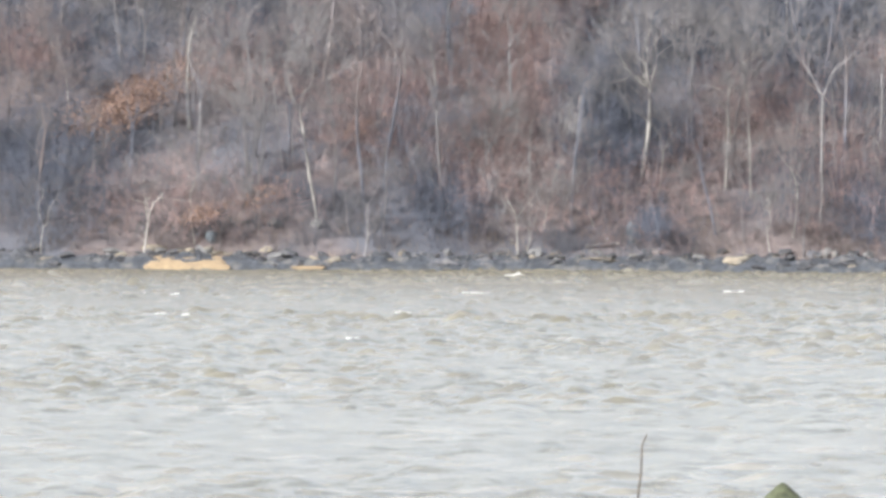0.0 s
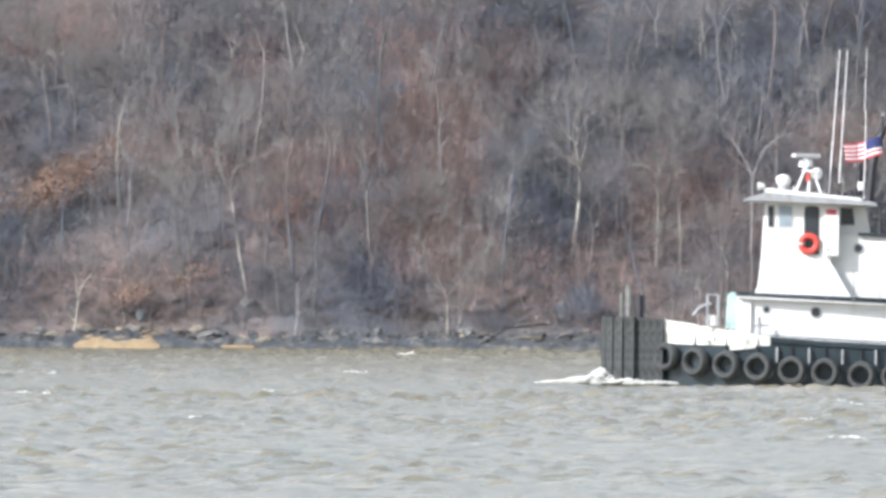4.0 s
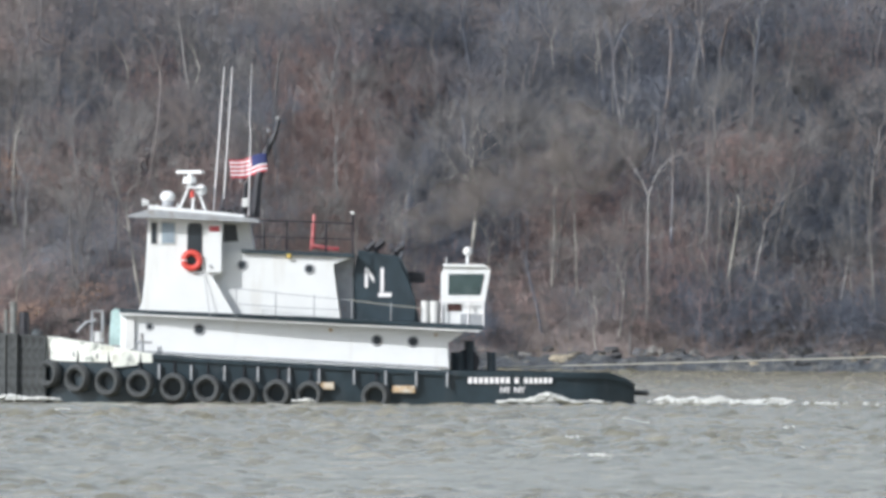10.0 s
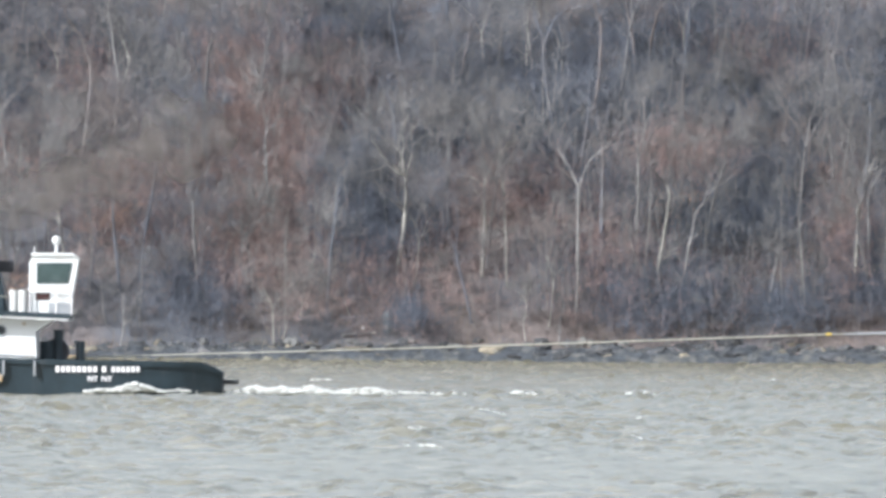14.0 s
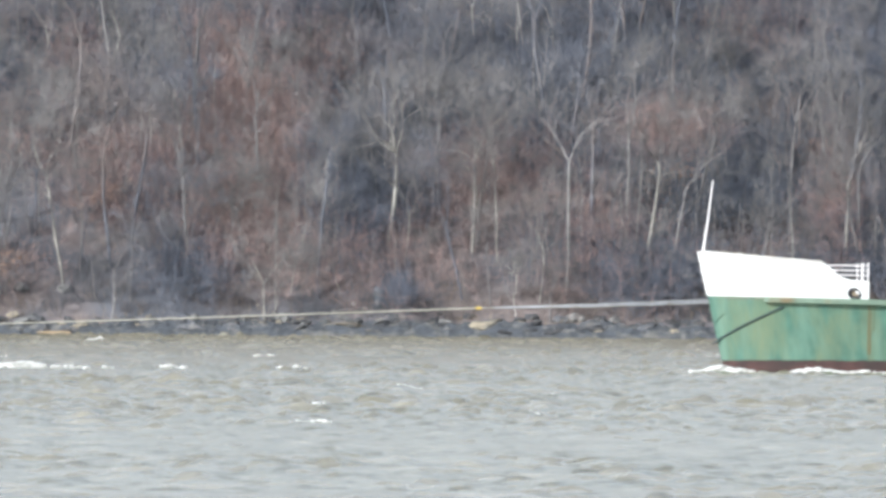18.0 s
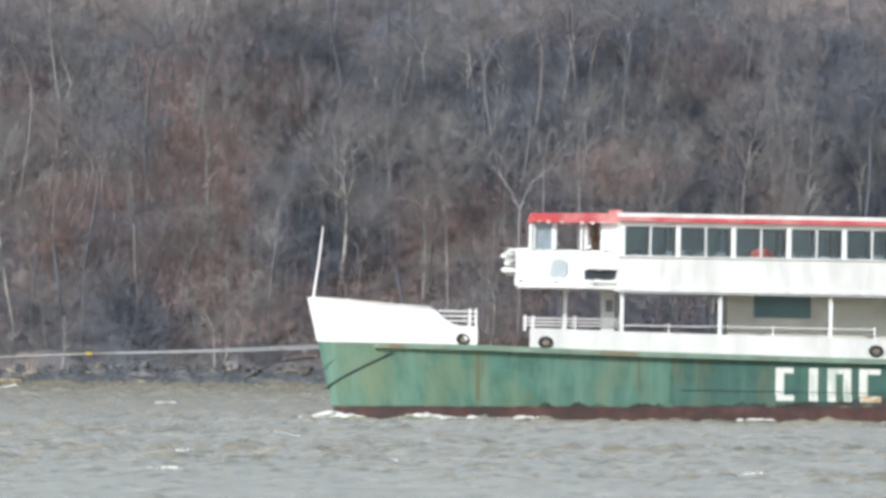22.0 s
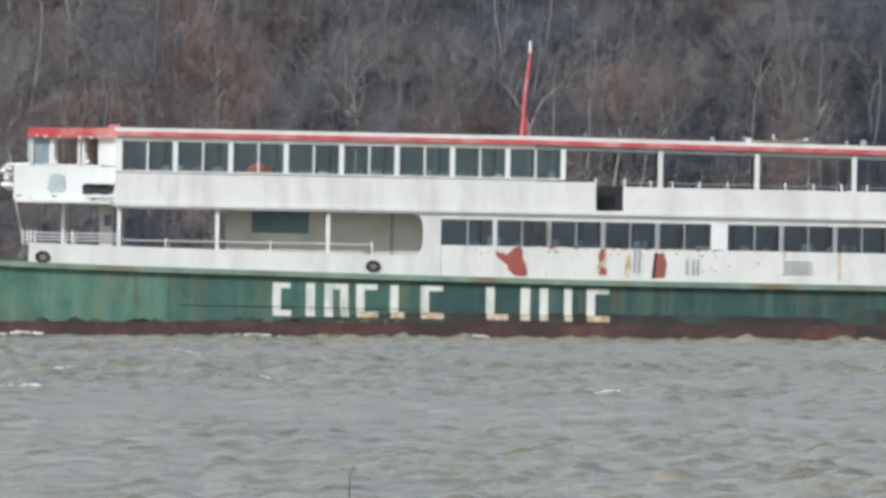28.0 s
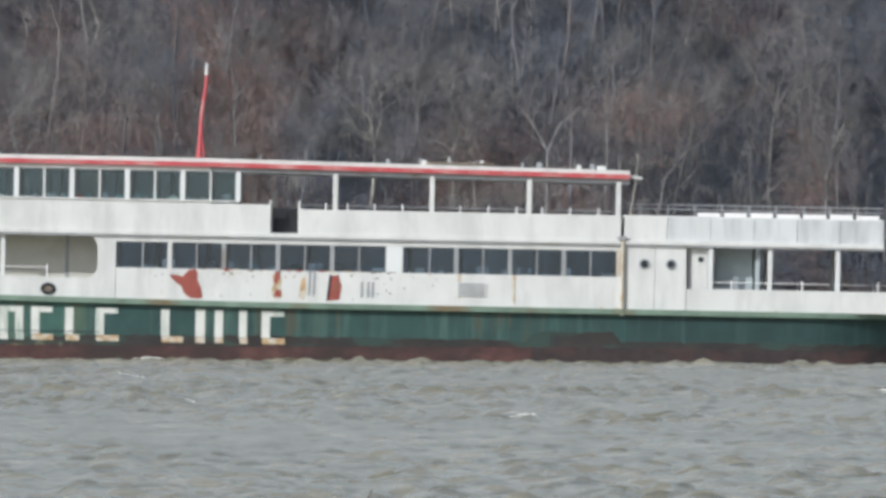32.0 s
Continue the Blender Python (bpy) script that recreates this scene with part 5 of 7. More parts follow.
def ferry_rust(u):
    """Top of the rusty bottom paint."""
    base = curve_at([(0, 3), (560, 12), (960, 19), (1400, 23), (1640, 27), (1930, 32), (2018, 32), (2600, 36)], u / UNIT)
    return (base + 2.2 * noise.noise(Vector((u * 1.3, 0, 0))) + 1.4 * noise.noise(Vector((u * 5.1, 2, 0)))) * UNIT


def ferry_grime(u):
    """Top of the grimy strip above it."""
    base = curve_at([(0, 4), (640, 12), (860, 23), (1000, 33), (1100, 38), (1400, 42), (1860, 42), (1868, 57), (2012, 60), (2022, 44), (2600, 48)], u / UNIT)
    return max((base + 3.5 * noise.noise(Vector((u * 1.1, 5, 0))) + 4.0 * noise.noise(Vector((u * 4.3, 7, 0)))) * UNIT, ferry_rust(u) + 0.004)


def along(u0, u1, step):
    n = max(2, int(round((u1 - u0) / step)) + 1)
    return [(u0 + (u1 - u0) * i / (n - 1)) * UNIT for i in range(n)]


def ferry():
    e = tagged(new("ferry"), "derelict green and white passenger ferry under tow", "ferry")
    near = -FERRY_B

    def stemmed(bm, us, low, high, thick, grow=0.0, steps=3):
        """A band of the hull that begins at the raked stem."""
        us = list(us)

        def half(u, z):
            return ferry_half(u, z) + grow
        g = []
        for s in (-1, 1):
            cols = []
            for i, u in enumerate(us):
                col = []
                for k in range(steps + 1):
                    z = low(u) + (high(u) - low(u)) * k / steps
                    stem = (48 - 0.235 * min(z / UNIT, 205)) * UNIT
                    x = u if i else max(stem, 0) if u < 0.02 else u
                    x = max(x, stem)
                    col.append(bm.verts.new((x, s * max(half(x, z), 0.01), z)))
                cols.append(col)
            for a, b in zip(cols, cols[1:]):
                for k in range(steps):
                    bm.faces.new((a[k], b[k], b[k + 1], a[k + 1]))
            g.append(cols)
        if thick:
            for cols in g:
                inner = [[bm.verts.new((v.co.x + (thick if v.co.x < 1.2 else 0), v.co.y * max(1 - thick / max(abs(v.co.y), thick * 1.01), 0.01), v.co.z)) for v in c] for c in cols]
                for a, b in zip(inner, inner[1:]):
                    for k in range(steps):
                        bm.faces.new((a[k], b[k], b[k + 1], a[k + 1]))
                for a, b, c, d in zip(cols, cols[1:], inner, inner[1:]):
                    bm.faces.new((a[-1], b[-1], d[-1], c[-1]))
                    bm.faces.new((a[0], b[0], d[0], c[0]))
                for k in range(steps):
                    bm.faces.new((cols[-1][k], cols[-1][k + 1], inner[-1][k + 1], inner[-1][k]))
        else:
            for k in range(steps):
                bm.faces.new((g[0][-1][k], g[0][-1][k + 1], g[1][-1][k + 1], g[1][-1][k]))
        return bm
    us = [0.0] + along(50, 600, 22) + along(630, 2330, 8) + along(2350, 2585, 14)
    for u0, u1, drop in ((302, 309, 0.1), (312, 315, 0.5), (394, 402, 0.05), (405, 408, 0.45), (588, 592, 0.3), (692, 695, 0.4)):
        bm = hull_band(bmesh.new(), along(u0, u1, 4), lambda u: ferry_rust(u) + (ferry_edge(u) - ferry_rust(u)) * min(0.9, max(0.02, drop + 0.16 * noise.noise(Vector((u * 9, 0, drop * 7))))), lambda u: ferry_edge(u) - 0.16,
                       lambda u, z: ferry_half(u, z) + 0.006, 0, sides=(-1,))
        part("rust_run", bm, RUSTYGREEN, e, "brown rust run down the plating")
    # hull plating: bottom paint, then green sides in welded plates
    dock = next(i for i, u in enumerate(us) if u > 1862 * UNIT)
    smooth(part("bottom", stemmed(bmesh.new(), us[:dock + 1], lambda u: -1.2, lambda u: ferry_rust(u) + 0.001, 0), RUST, e, "rusty red bottom paint at the waterline"))
    smooth(part("after_bottom", hull_band(bmesh.new(), us[dock:], lambda u: -1.2, lambda u: ferry_rust(u) + 0.001, ferry_half, 0, steps=3), DARKRUST, e, "blackened bottom paint at the waterline"))
    cut, last = (next(i for i, u in enumerate(us) if u > k * UNIT) for k in (640, 1075))
    smooth(part("fore_hull", stemmed(bmesh.new(), us[:cut + 1], ferry_rust, ferry_edge, 0, steps=4), PALEGREEN, e, "bow plating in faded green lightened for its sunlit flare, streaked with rust"))
    for s in (-1, 1):
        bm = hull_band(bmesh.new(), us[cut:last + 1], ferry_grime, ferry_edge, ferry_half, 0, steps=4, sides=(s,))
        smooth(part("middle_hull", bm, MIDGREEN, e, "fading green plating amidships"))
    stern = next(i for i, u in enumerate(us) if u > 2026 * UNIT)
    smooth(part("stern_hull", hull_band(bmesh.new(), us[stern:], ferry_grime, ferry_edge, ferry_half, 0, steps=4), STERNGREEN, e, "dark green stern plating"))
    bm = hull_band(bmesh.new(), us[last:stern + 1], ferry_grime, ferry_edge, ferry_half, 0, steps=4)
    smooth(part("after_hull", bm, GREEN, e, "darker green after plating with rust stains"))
    part("grimy_strake", hull_band(bmesh.new(), us[cut:], ferry_rust, ferry_grime, ferry_half, 0, steps=2), GRIME, e, "grimy stained paint above the waterline")
    gr = random.Random(6)
    for k in range(34):
        u = gr.uniform(180, 1050)
        w, h = gr.uniform(5, 34), gr.uniform(4, 13)
        bm = hull_band(bmesh.new(), along(u, u + w, 2.5), lambda q: ferry_rust(q) - 0.02, lambda q: ferry_rust(q) + max(0.03, h * UNIT * math.sin(math.pi * min(max((q / UNIT - u) / w, 0), 1)) * (0.7 + 0.7 * noise.noise(Vector((q * 11, k, 0))))),
                       lambda q, z: ferry_half(q, z) + 0.005, 0, sides=(-1,))
        part("waterline_stain", bm, gr.choice((GRIME, GRIME, RUSTYGREEN)), e, "dark stain creeping up from the waterline")
    for s in (-1, 1):
        bm = hull_band(bmesh.new(), along(120, 2560, 20), lambda u: ferry_edge(u) - 0.17, lambda u: ferry_edge(u) + 0.01, lambda u, z: ferry_half(u, z) + 0.20, 0.22, sides=(s,))
        part("guard", bm, GUARD, e, "green rubbing strake, paled for its highlight, with rust patches")
        bm = hull_band(bmesh.new(), along(400, 1112, 20), ferry_edge, lambda u: ferry_edge(u) + 35 * UNIT, lambda u, z: ferry_half(u, z) + 0.006, 0.08, sides=(s,))
        part("side_bulwark", bm, OLDWHITE, e, "white side bulwark")
    part("main_deck", deck_plate(bmesh.new(), [u for u in us if u > 0.6], lambda u: ferry_edge(u) - 0.03, ferry_half), DECK, e)
    # forecastle bulwark
    top = [(0, 196), (120, 187), (225, 180), (236, 172), (246, 162), (258, 154), (275, 150), (305, 149)]
    bm = stemmed(bmesh.new(), [0.0] + along(22, 220, 14) + along(226, 305, 5), lambda u: ferry_edge(u), lambda u: curve_at(top, u / UNIT) * UNIT, 0.08, 0.006)
    smooth(part("forecastle_bulwark", bm, WHITE, e, "white forecastle bulwark"))
    part("forecastle_deck", deck_plate(bmesh.new(), [u for u in us if 0.9 < u < 4.2], lambda u: 150 * UNIT, lambda u, z: ferry_half(u, z) - 0.08), DECK, e)
    bm = hull_band(bmesh.new(), along(14, 222, 13), lambda u: curve_at(top, u / UNIT) * UNIT - 0.01, lambda u: curve_at(top, u / UNIT) * UNIT + 0.05, lambda u, z: ferry_half(u, z) + 0.04, 0.1)
    part("bulwark_cap", bm, OLDWHITE, e)
    for i in range(6):
        X, Z = fp(168 + i * 11, 148 - i * 0.2)
        yy = -ferry_half(X, Z) - 0.012
        part("worn_mark", box(bmesh.new(), X, X + 0.07 + 0.02 * (i % 2), yy - 0.004, yy + 0.03, Z - 0.08, Z + 0.08), SMUDGED, e)
    for u, z, w in ((52, 197, 7), (78, 195, 10), (104, 192, 6), (132, 190, 9), (160, 187, 5)):
        X, Z = fp(u, z)
        body = part("windlass", tube(bmesh.new(), [(X, -0.5, 150 * UNIT), (X, -0.5, Z - 0.04), (X, -0.5, Z)], w * UNIT * 0.7, w * UNIT * 0.45, 10), STEELGREY, e, "grey deck gear behind the forecastle bulwark")
        part("drum_head", tube(bmesh.new(), [(X - w * UNIT, -0.5, Z - 0.02), (X + w * UNIT, -0.5, Z - 0.03)], 0.05, sides=8), DECK, body)
    X, Z = fp(14, 190)
    jack = part("jackstaff", tube(bmesh.new(), [(X, 0, Z), (X + 0.16, 0, Z + 1.2), (X + 0.30, 0, Z + 2.5)], 0.05, 0.025, 8), FLAGWHITE, e, "white leaning jackstaff")
    # mooring chocks
    for u, dz in ((280, 10), (425, 10), (1010, 14), (2497, 18)):
        X, Z = u * UNIT, ferry_edge(u * UNIT) + dz * UNIT
        yy = -ferry_half(X, Z)
        bm = torus(bmesh.new(), (0, 0, 0), 8 * UNIT, 2.8 * UNIT, n=18, m=8)
        for v in bm.verts:
            v.co.x *= 1.25
        ob = smooth(part("chock", bm, BLACKSTEEL, e, "black mooring chock"))
        ob.location = (X, yy - 0.02, Z)
        part("chock_hole", disc(bmesh.new(), (X, yy - 0.012, Z), 7 * UNIT, 0.03), DECK, e)

    def rail(u0, u1, z0, z1, posts, y=None, lines=3, m=FLAGWHITE, r=0.017):
        """Open railing on the near side, mirrored on the far side."""
        for s in (-1, 1):
            yy = [(s * ((y if y is not None else ferry_half(u * UNIT, z0 * UNIT) - 0.05))) for u in (u0, (u0 + u1) / 2, u1)]
            for k in range(lines):
                z = z0 + (z1 - z0) * (k + 1) / lines
                part("rail", tube(bmesh.new(), [(u * UNIT, q, z * UNIT) for u, q in zip((u0, (u0 + u1) / 2, u1), yy)], r, sides=5), m, e)
            for u in posts:
                q = s * (y if y is not None else ferry_half(u * UNIT, z0 * UNIT) - 0.05)
                part("rail_post", tube(bmesh.new(), [(u * UNIT, q, (z0 - 4) * UNIT), (u * UNIT, q, (z1 + 5) * UNIT)], r * 1.5, sides=6), m, e)
    rail(236, 305, 150, 176, (292, 303))
    rail(388, 560, 148, 166, (390, 404, 478), lines=3)
    rail(560, 1010, 143, 156, (643, 828, 1008), lines=1)
    rail(2186, 2560, 141, 152, (2220, 2345, 2480), lines=1)

    # upper deck: floor slab, white side band
    hw = FERRY_B - 0.02
    part("upper_deck", box(bmesh.new(), 545 * UNIT, 2480 * UNIT, -hw, hw, 217 * UNIT, 223 * UNIT), OLDWHITE, e)
    for s in (-1, 1):
        yo, yi = s * (hw + 0.07), s * (hw - 0.03)
        for u0, u1, zt in ((553, 1404, 277), (1455, 2024, 267)):
            n = 8 if u0 < 1000 else 6
            for i in range(n):
                a, b = u0 + (u1 - u0) * i / n, u0 + (u1 - u0) * (i + 1) / n
                zt_i = zt if not (u0 < 1000 and i == n - 1) else 274
                part("side_panel", box(bmesh.new(), a * UNIT + 0.001, b * UNIT - 0.001, min(yo, yi) - 0.003 * (i % 2), max(yo, yi), 224 * UNIT, zt_i * UNIT, 0.004), OLDWHITE, e)
        part("deck_lip", box(bmesh.new(), 553 * UNIT, 2490 * UNIT, min(s * (hw + 0.14), yi), max(s * (hw + 0.14), yi), 216 * UNIT, 224 * UNIT, 0.015), OLDWHITE, e)
        part("sill_lip", box(bmesh.new(), 553 * UNIT, 1350 * UNIT, min(s * (hw + 0.12), yi), max(s * (hw + 0.12), yi), 277 * UNIT, 280 * UNIT, 0.01), OLDWHITE, e)
        part("lip_line", box(bmesh.new(), 553 * UNIT, 2490 * UNIT, min(s * (hw + 0.11), yi), max(s * (hw + 0.11), yi), 212.5 * UNIT, 216 * UNIT), STEELGREY, e)
        for u in (1404, 1455):
            part("gate_post", tube(bmesh.new(), [(u * UNIT, s * hw, 222 * UNIT), (u * UNIT, s * hw, 282 * UNIT)], 0.04, sides=6), OLDWHITE, e)
        part("gate", box(bmesh.new(), 1408 * UNIT, 1452 * UNIT, s * (hw - 0.5) - 0.02, s * (hw - 0.5) + 0.02, 224 * UNIT, 268 * UNIT), BLACKSTEEL, e)
    # windows of the upper saloon
    z0, z1 = 280 * UNIT, 331 * UNIT
    for s in (-1, 1):
        y = s * hw
        for i in range(9):
            u = 562 + i * 98.1
            part("window_post", box(bmesh.new(), (u - 4.5) * UNIT, (u + 4.5) * UNIT, y - 0.05, y + 0.05, z0 - 0.02, z1 + 0.02, 0.012), WHITE, e)
            if i < 8:
                m = u + 49
                part("mullion", box(bmesh.new(), (m - 1.8) * UNIT, (m + 1.8) * UNIT, y - 0.03, y + 0.03, z0, z1, 0.008), OLDWHITE, e)
                for a, b in ((u + 4.5, m - 1.8), (m + 1.8, u + 93.6)):
                    p = part("pane", box(bmesh.new(), a * UNIT, b * UNIT, y - 0.006, y + 0.006, z0, z1), TEALGLASS, e)
                    p.visible_shadow = False
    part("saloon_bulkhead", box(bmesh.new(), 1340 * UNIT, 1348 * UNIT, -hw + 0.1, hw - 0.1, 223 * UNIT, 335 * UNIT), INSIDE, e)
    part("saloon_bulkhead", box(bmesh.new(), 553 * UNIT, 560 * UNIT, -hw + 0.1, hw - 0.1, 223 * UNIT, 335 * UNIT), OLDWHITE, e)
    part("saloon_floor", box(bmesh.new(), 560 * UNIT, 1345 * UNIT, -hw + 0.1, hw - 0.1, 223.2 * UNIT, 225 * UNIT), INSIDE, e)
    # seats and clutter glimpsed inside
    for i in range(15):
        u = 590 + i * 49
        for y in (-2.2, 1.2):
            b = bmesh.new()
            box(b, -0.35, 0.05, -0.7, 0.7, 0.38, 0.46, 0.03)
            box(b, 0.05, 0.13, -0.7, 0.7, 0.38, 1.18, 0.03)
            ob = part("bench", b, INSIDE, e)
            ob.location = (u * UNIT, y, 225 * UNIT)
    ir = random.Random(14)
    for u in range(580, 1330, 31):
        w, h, y = ir.uniform(6, 15), ir.uniform(3, 13), -hw + ir.uniform(0.25, 0.9)
        part("stowed_gear", box(bmesh.new(), (u - w) * UNIT, (u + w) * UNIT, y - 0.15, y + 0.15, 225 * UNIT, (279 + h) * UNIT, 0.05), ir.choice((INSIDE, INSIDE, STEELGREY, SCREEN, CREAM)), e)
    for u, w, h in ((797, 9, 13), (808, 12, 17), (822, 8, 12), (1066, 7, 7)):
        part("life_vest_heap", box(bmesh.new(), (u - w) * UNIT, (u + w) * UNIT, -hw + 0.2, -hw + 0.6, 225 * UNIT, (280 + h) * UNIT, 0.12), ORANGE, e, "red life vests heaped inside the window")
    for u in (640, 735, 838, 932, 1030, 1128, 1226):
        part("inner_pillar", box(bmesh.new(), (u - 2) * UNIT, (u + 2) * UNIT, -0.08, 0.08, 225 * UNIT, 332 * UNIT), STEELGREY, e)
    # roof with its red edge
    def roof_z(u):
        return curve_at([(400, 1.5), (560, 1.0), (1300, 0.0), (2045, -7.5)], u)
    segs = 12
    for i in range(segs):
        a, b = 553 + (2040 - 553) * i / segs, 553 + (2040 - 553) * (i + 1) / segs
        za, zb = roof_z(a), roof_z(b)
        bm = slab(bmesh.new(), [fp(a, 347 + za), fp(a, 354 + za), fp(b, 354 + zb), fp(b, 347 + zb)], -hw - 0.12, hw + 0.12)
        part("roof_panel", bm, OLDWHITE, e)
        bm = slab(bmesh.new(), [fp(a, 339 + za), fp(a, 347 + za), fp(b, 347 + zb), fp(b, 339 + zb)], -hw - 0.18, hw + 0.18)
        part("red_fascia", bm, RED, e, "faded red roof edge")
        bm = slab(bmesh.new(), [fp(a, 331 + za), fp(a, 339 + za), fp(b, 339 + zb), fp(b, 331 + zb)], -hw - 0.05, hw + 0.05)
        part("roof_beam", bm, OLDWHITE if b < 1380 else STEELGREY, e)
    part("roof_nozzle", tube(bmesh.new(), [(2040 * UNIT, -hw, 336 * UNIT), (2062 * UNIT, -hw, 333 * UNIT)], 0.07, 0.04), OLDWHITE, e)
    rr = random.Random(3)
    for u, h, w in ((1386, 9, 1.5), (1612, 8, 4), (1668, 12, 1.6), (1676, 8, 5), (1720, 16, 1.8), (1722, 7, 4), (1765, 8, 5), (1778, 11, 4), (1850, 8, 2.5), (1880, 10, 5), (1950, 8, 4), (1974, 10, 4), (1990, 7, 8)):
        z = 354 + roof_z(u)
        part("roof_fitting", box(bmesh.new(), (u - w) * UNIT, (u + w) * UNIT, -2.6 - 0.05 * w, -2.6 + 0.05 * w, z * UNIT, (z + h) * UNIT, 0.02), STEELGREY if rr.random() < 0.6 else OLDWHITE, e)
    part("roof_hatch", box(bmesh.new(), 1680 * UNIT, 1800 * UNIT, -3.2, -2.2, 351 * UNIT, 355 * UNIT, 0.02), DECK, e)
    for s in (-1, 1):
        for u in (1519, 1690, 1862, 2020):
            part("roof_post", box(bmesh.new(), (u - 4.5) * UNIT, (u + 4.5) * UNIT, s * hw - 0.06, s * hw + 0.06, 264 * UNIT, (334 + roof_z(u)) * UNIT, 0.02), OLDWHITE, e)
        for u in (1502, 1540, 1588, 1638, 1740, 1790, 1840, 1885, 1935, 1985):
            part("short_post", tube(bmesh.new(), [(u * UNIT, s * (hw - 0.2), 262 * UNIT), (u * UNIT, s * (hw - 0.2), 279 * UNIT)], 0.03, sides=6), FLAGWHITE, e)
        part("inner_rail", tube(bmesh.new(), [(1460 * UNIT, s * (hw - 0.2), 275 * UNIT), (2015 * UNIT, s * (hw - 0.2), 274 * UNIT)], 0.018, sides=5), STEELGREY, e)
    # red pole on the roof
    (X, Z), (X2, Z2) = fp(1277, 352), fp(1289, 524)
    pole = part("signal_mast", tube(bmesh.new(), [(X, -1, Z), (X + 0.06, -1, Z + 1.5), (X2, -1, Z2 - 0.4)], 0.07, 0.05, 8), RED, e, "leaning red mast with a pale tip")
    part("mast_tip", tube(bmesh.new(), [(X2, -1, Z2 - 0.4), (X2 + 0.01, -1, Z2)], 0.055, 0.045, 8), OLDWHITE, pole)
    for dx in (-0.1, 0.16):
        part("mast_leg", tube(bmesh.new(), [(X + dx, -1, Z), (X + 0.03, -1, Z + 1.1)], 0.035, sides=6), RED, pole)
    return e


def ferry_front(e):
    """Wheelhouse, main deck house, windows and the after cabin."""
    hw = FERRY_B - 0.02
    wh = 2.9
    def B(name, u0, u1, y0, y1, z0, z1, m, parent=None, lab="", bevel=0.012):
        return part(name, box(bmesh.new(), u0 * UNIT, u1 * UNIT, y0, y1, z0 * UNIT, z1 * UNIT, bevel), m, parent or e, lab)
    # wheelhouse
    w = part("wheelhouse_body", slab(bmesh.new(), [fp(373, 224), fp(373, 286), fp(400, 288), fp(556, 288), fp(556, 224)], -wh, wh), WHITE, e, "white wheelhouse front with torn plating")
    B("wheelhouse_floor", 376, 560, -hw, hw, 219, 224, OLDWHITE)
    r = part("wheelhouse_roof", slab(bmesh.new(), [fp(396, 336), fp(400, 352), fp(558, 354), fp(558, 336)], -wh - 0.25, wh + 0.25), RED, e, "red wheelhouse roof with peeling paint")
    B("peeled_patch", 402, 440, -wh - 0.27, -wh - 0.2, 337, 343, ORANGE, r)
    B("roof_cowl", 540, 562, -wh + 0.2, -wh + 0.9, 352, 360, RED, r)
    for s in (-1, 1):
        for u, k in ((404, 4), (441, 4.5), (489, 2.5), (497, 2.5)):
            B("wheelhouse_post", u - k, u + k, s * wh - 0.05, s * wh + 0.05, 287, 338, WHITE)
        B("wheelhouse_wall", 523, 557, s * wh - 0.06, s * wh + 0.06, 287, 338, WHITE)
        for a, b in ((408, 437),):
            B("pane", a, b, s * wh - 0.006, s * wh + 0.006, 288, 337, REFLECTPANE, bevel=0)
    for y in np.linspace(-wh, wh, 6):
        B("front_post", 399, 405, y - 0.05, y + 0.05, 287, 338, WHITE)
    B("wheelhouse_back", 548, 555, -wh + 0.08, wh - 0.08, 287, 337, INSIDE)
    B("hanging_panel", 500, 505, -wh + 0.3, -wh + 0.9, 300, 330, OLDWHITE)
    B("inner_post", 508, 520, -1.6, -1.4, 288, 336, TANRUST)
    # dark sheet on the solid body, for the shade inside the tear
    part("torn_opening", slab(bmesh.new(), [fp(*p) for p in ((495, 236), (494, 251), (503, 255), (521, 253), (534, 255), (551, 252), (549, 238), (538, 234), (516, 237), (507, 234))], -wh - 0.02, -wh + 0.04), DARKFILL, w, "dark sheet for the unlit tear in the plating")
    B("torn_lip", 500, 548, -wh - 0.16, -wh - 0.01, 231, 235, WHITE, w)
    part("bent_plate", slab(bmesh.new(), [fp(*p) for p in ((432, 243), (437, 268), (451, 272), (462, 267), (464, 246), (458, 238), (449, 241), (440, 237))], -wh - 0.03, -wh + 0.02), SHADE, w, "bent grey plate")
    B("step", 498, 552, -wh - 0.22, -wh - 0.01, 254, 261, WHITE, w)
    for k, (u, z, a) in enumerate(((362, 280, 0.2), (366, 270, -0.4), (360, 272, 0.6), (369, 262, 0.1), (365, 252, -0.2), (371, 246, 0.4))):
        bm = box(bmesh.new(), -0.16, 0.14, -0.3, 0.3, -0.07, 0.07, 0.02)
        ob = part("broken_trim", bm, OLDWHITE, w)
        ob.matrix_basis = pose(u * UNIT, -1.9 + 0.2 * k, z * UNIT, 0, math.degrees(a), 12 * k)
    wr = random.Random(21)
    for k in range(16):
        u = 398 + k * 10 + wr.uniform(-3, 3)
        h = wr.uniform(1.5, 5)
        part("loose_trim", slab(bmesh.new(), [fp(u, 338), fp(u + wr.uniform(3, 9), 338), fp(u + wr.uniform(2, 8), 338 - h), fp(u + 1, 338 - h * 0.7)], -wh - 0.29, -wh - 0.25), wr.choice((RED, OLDWHITE, OLDWHITE)), r)
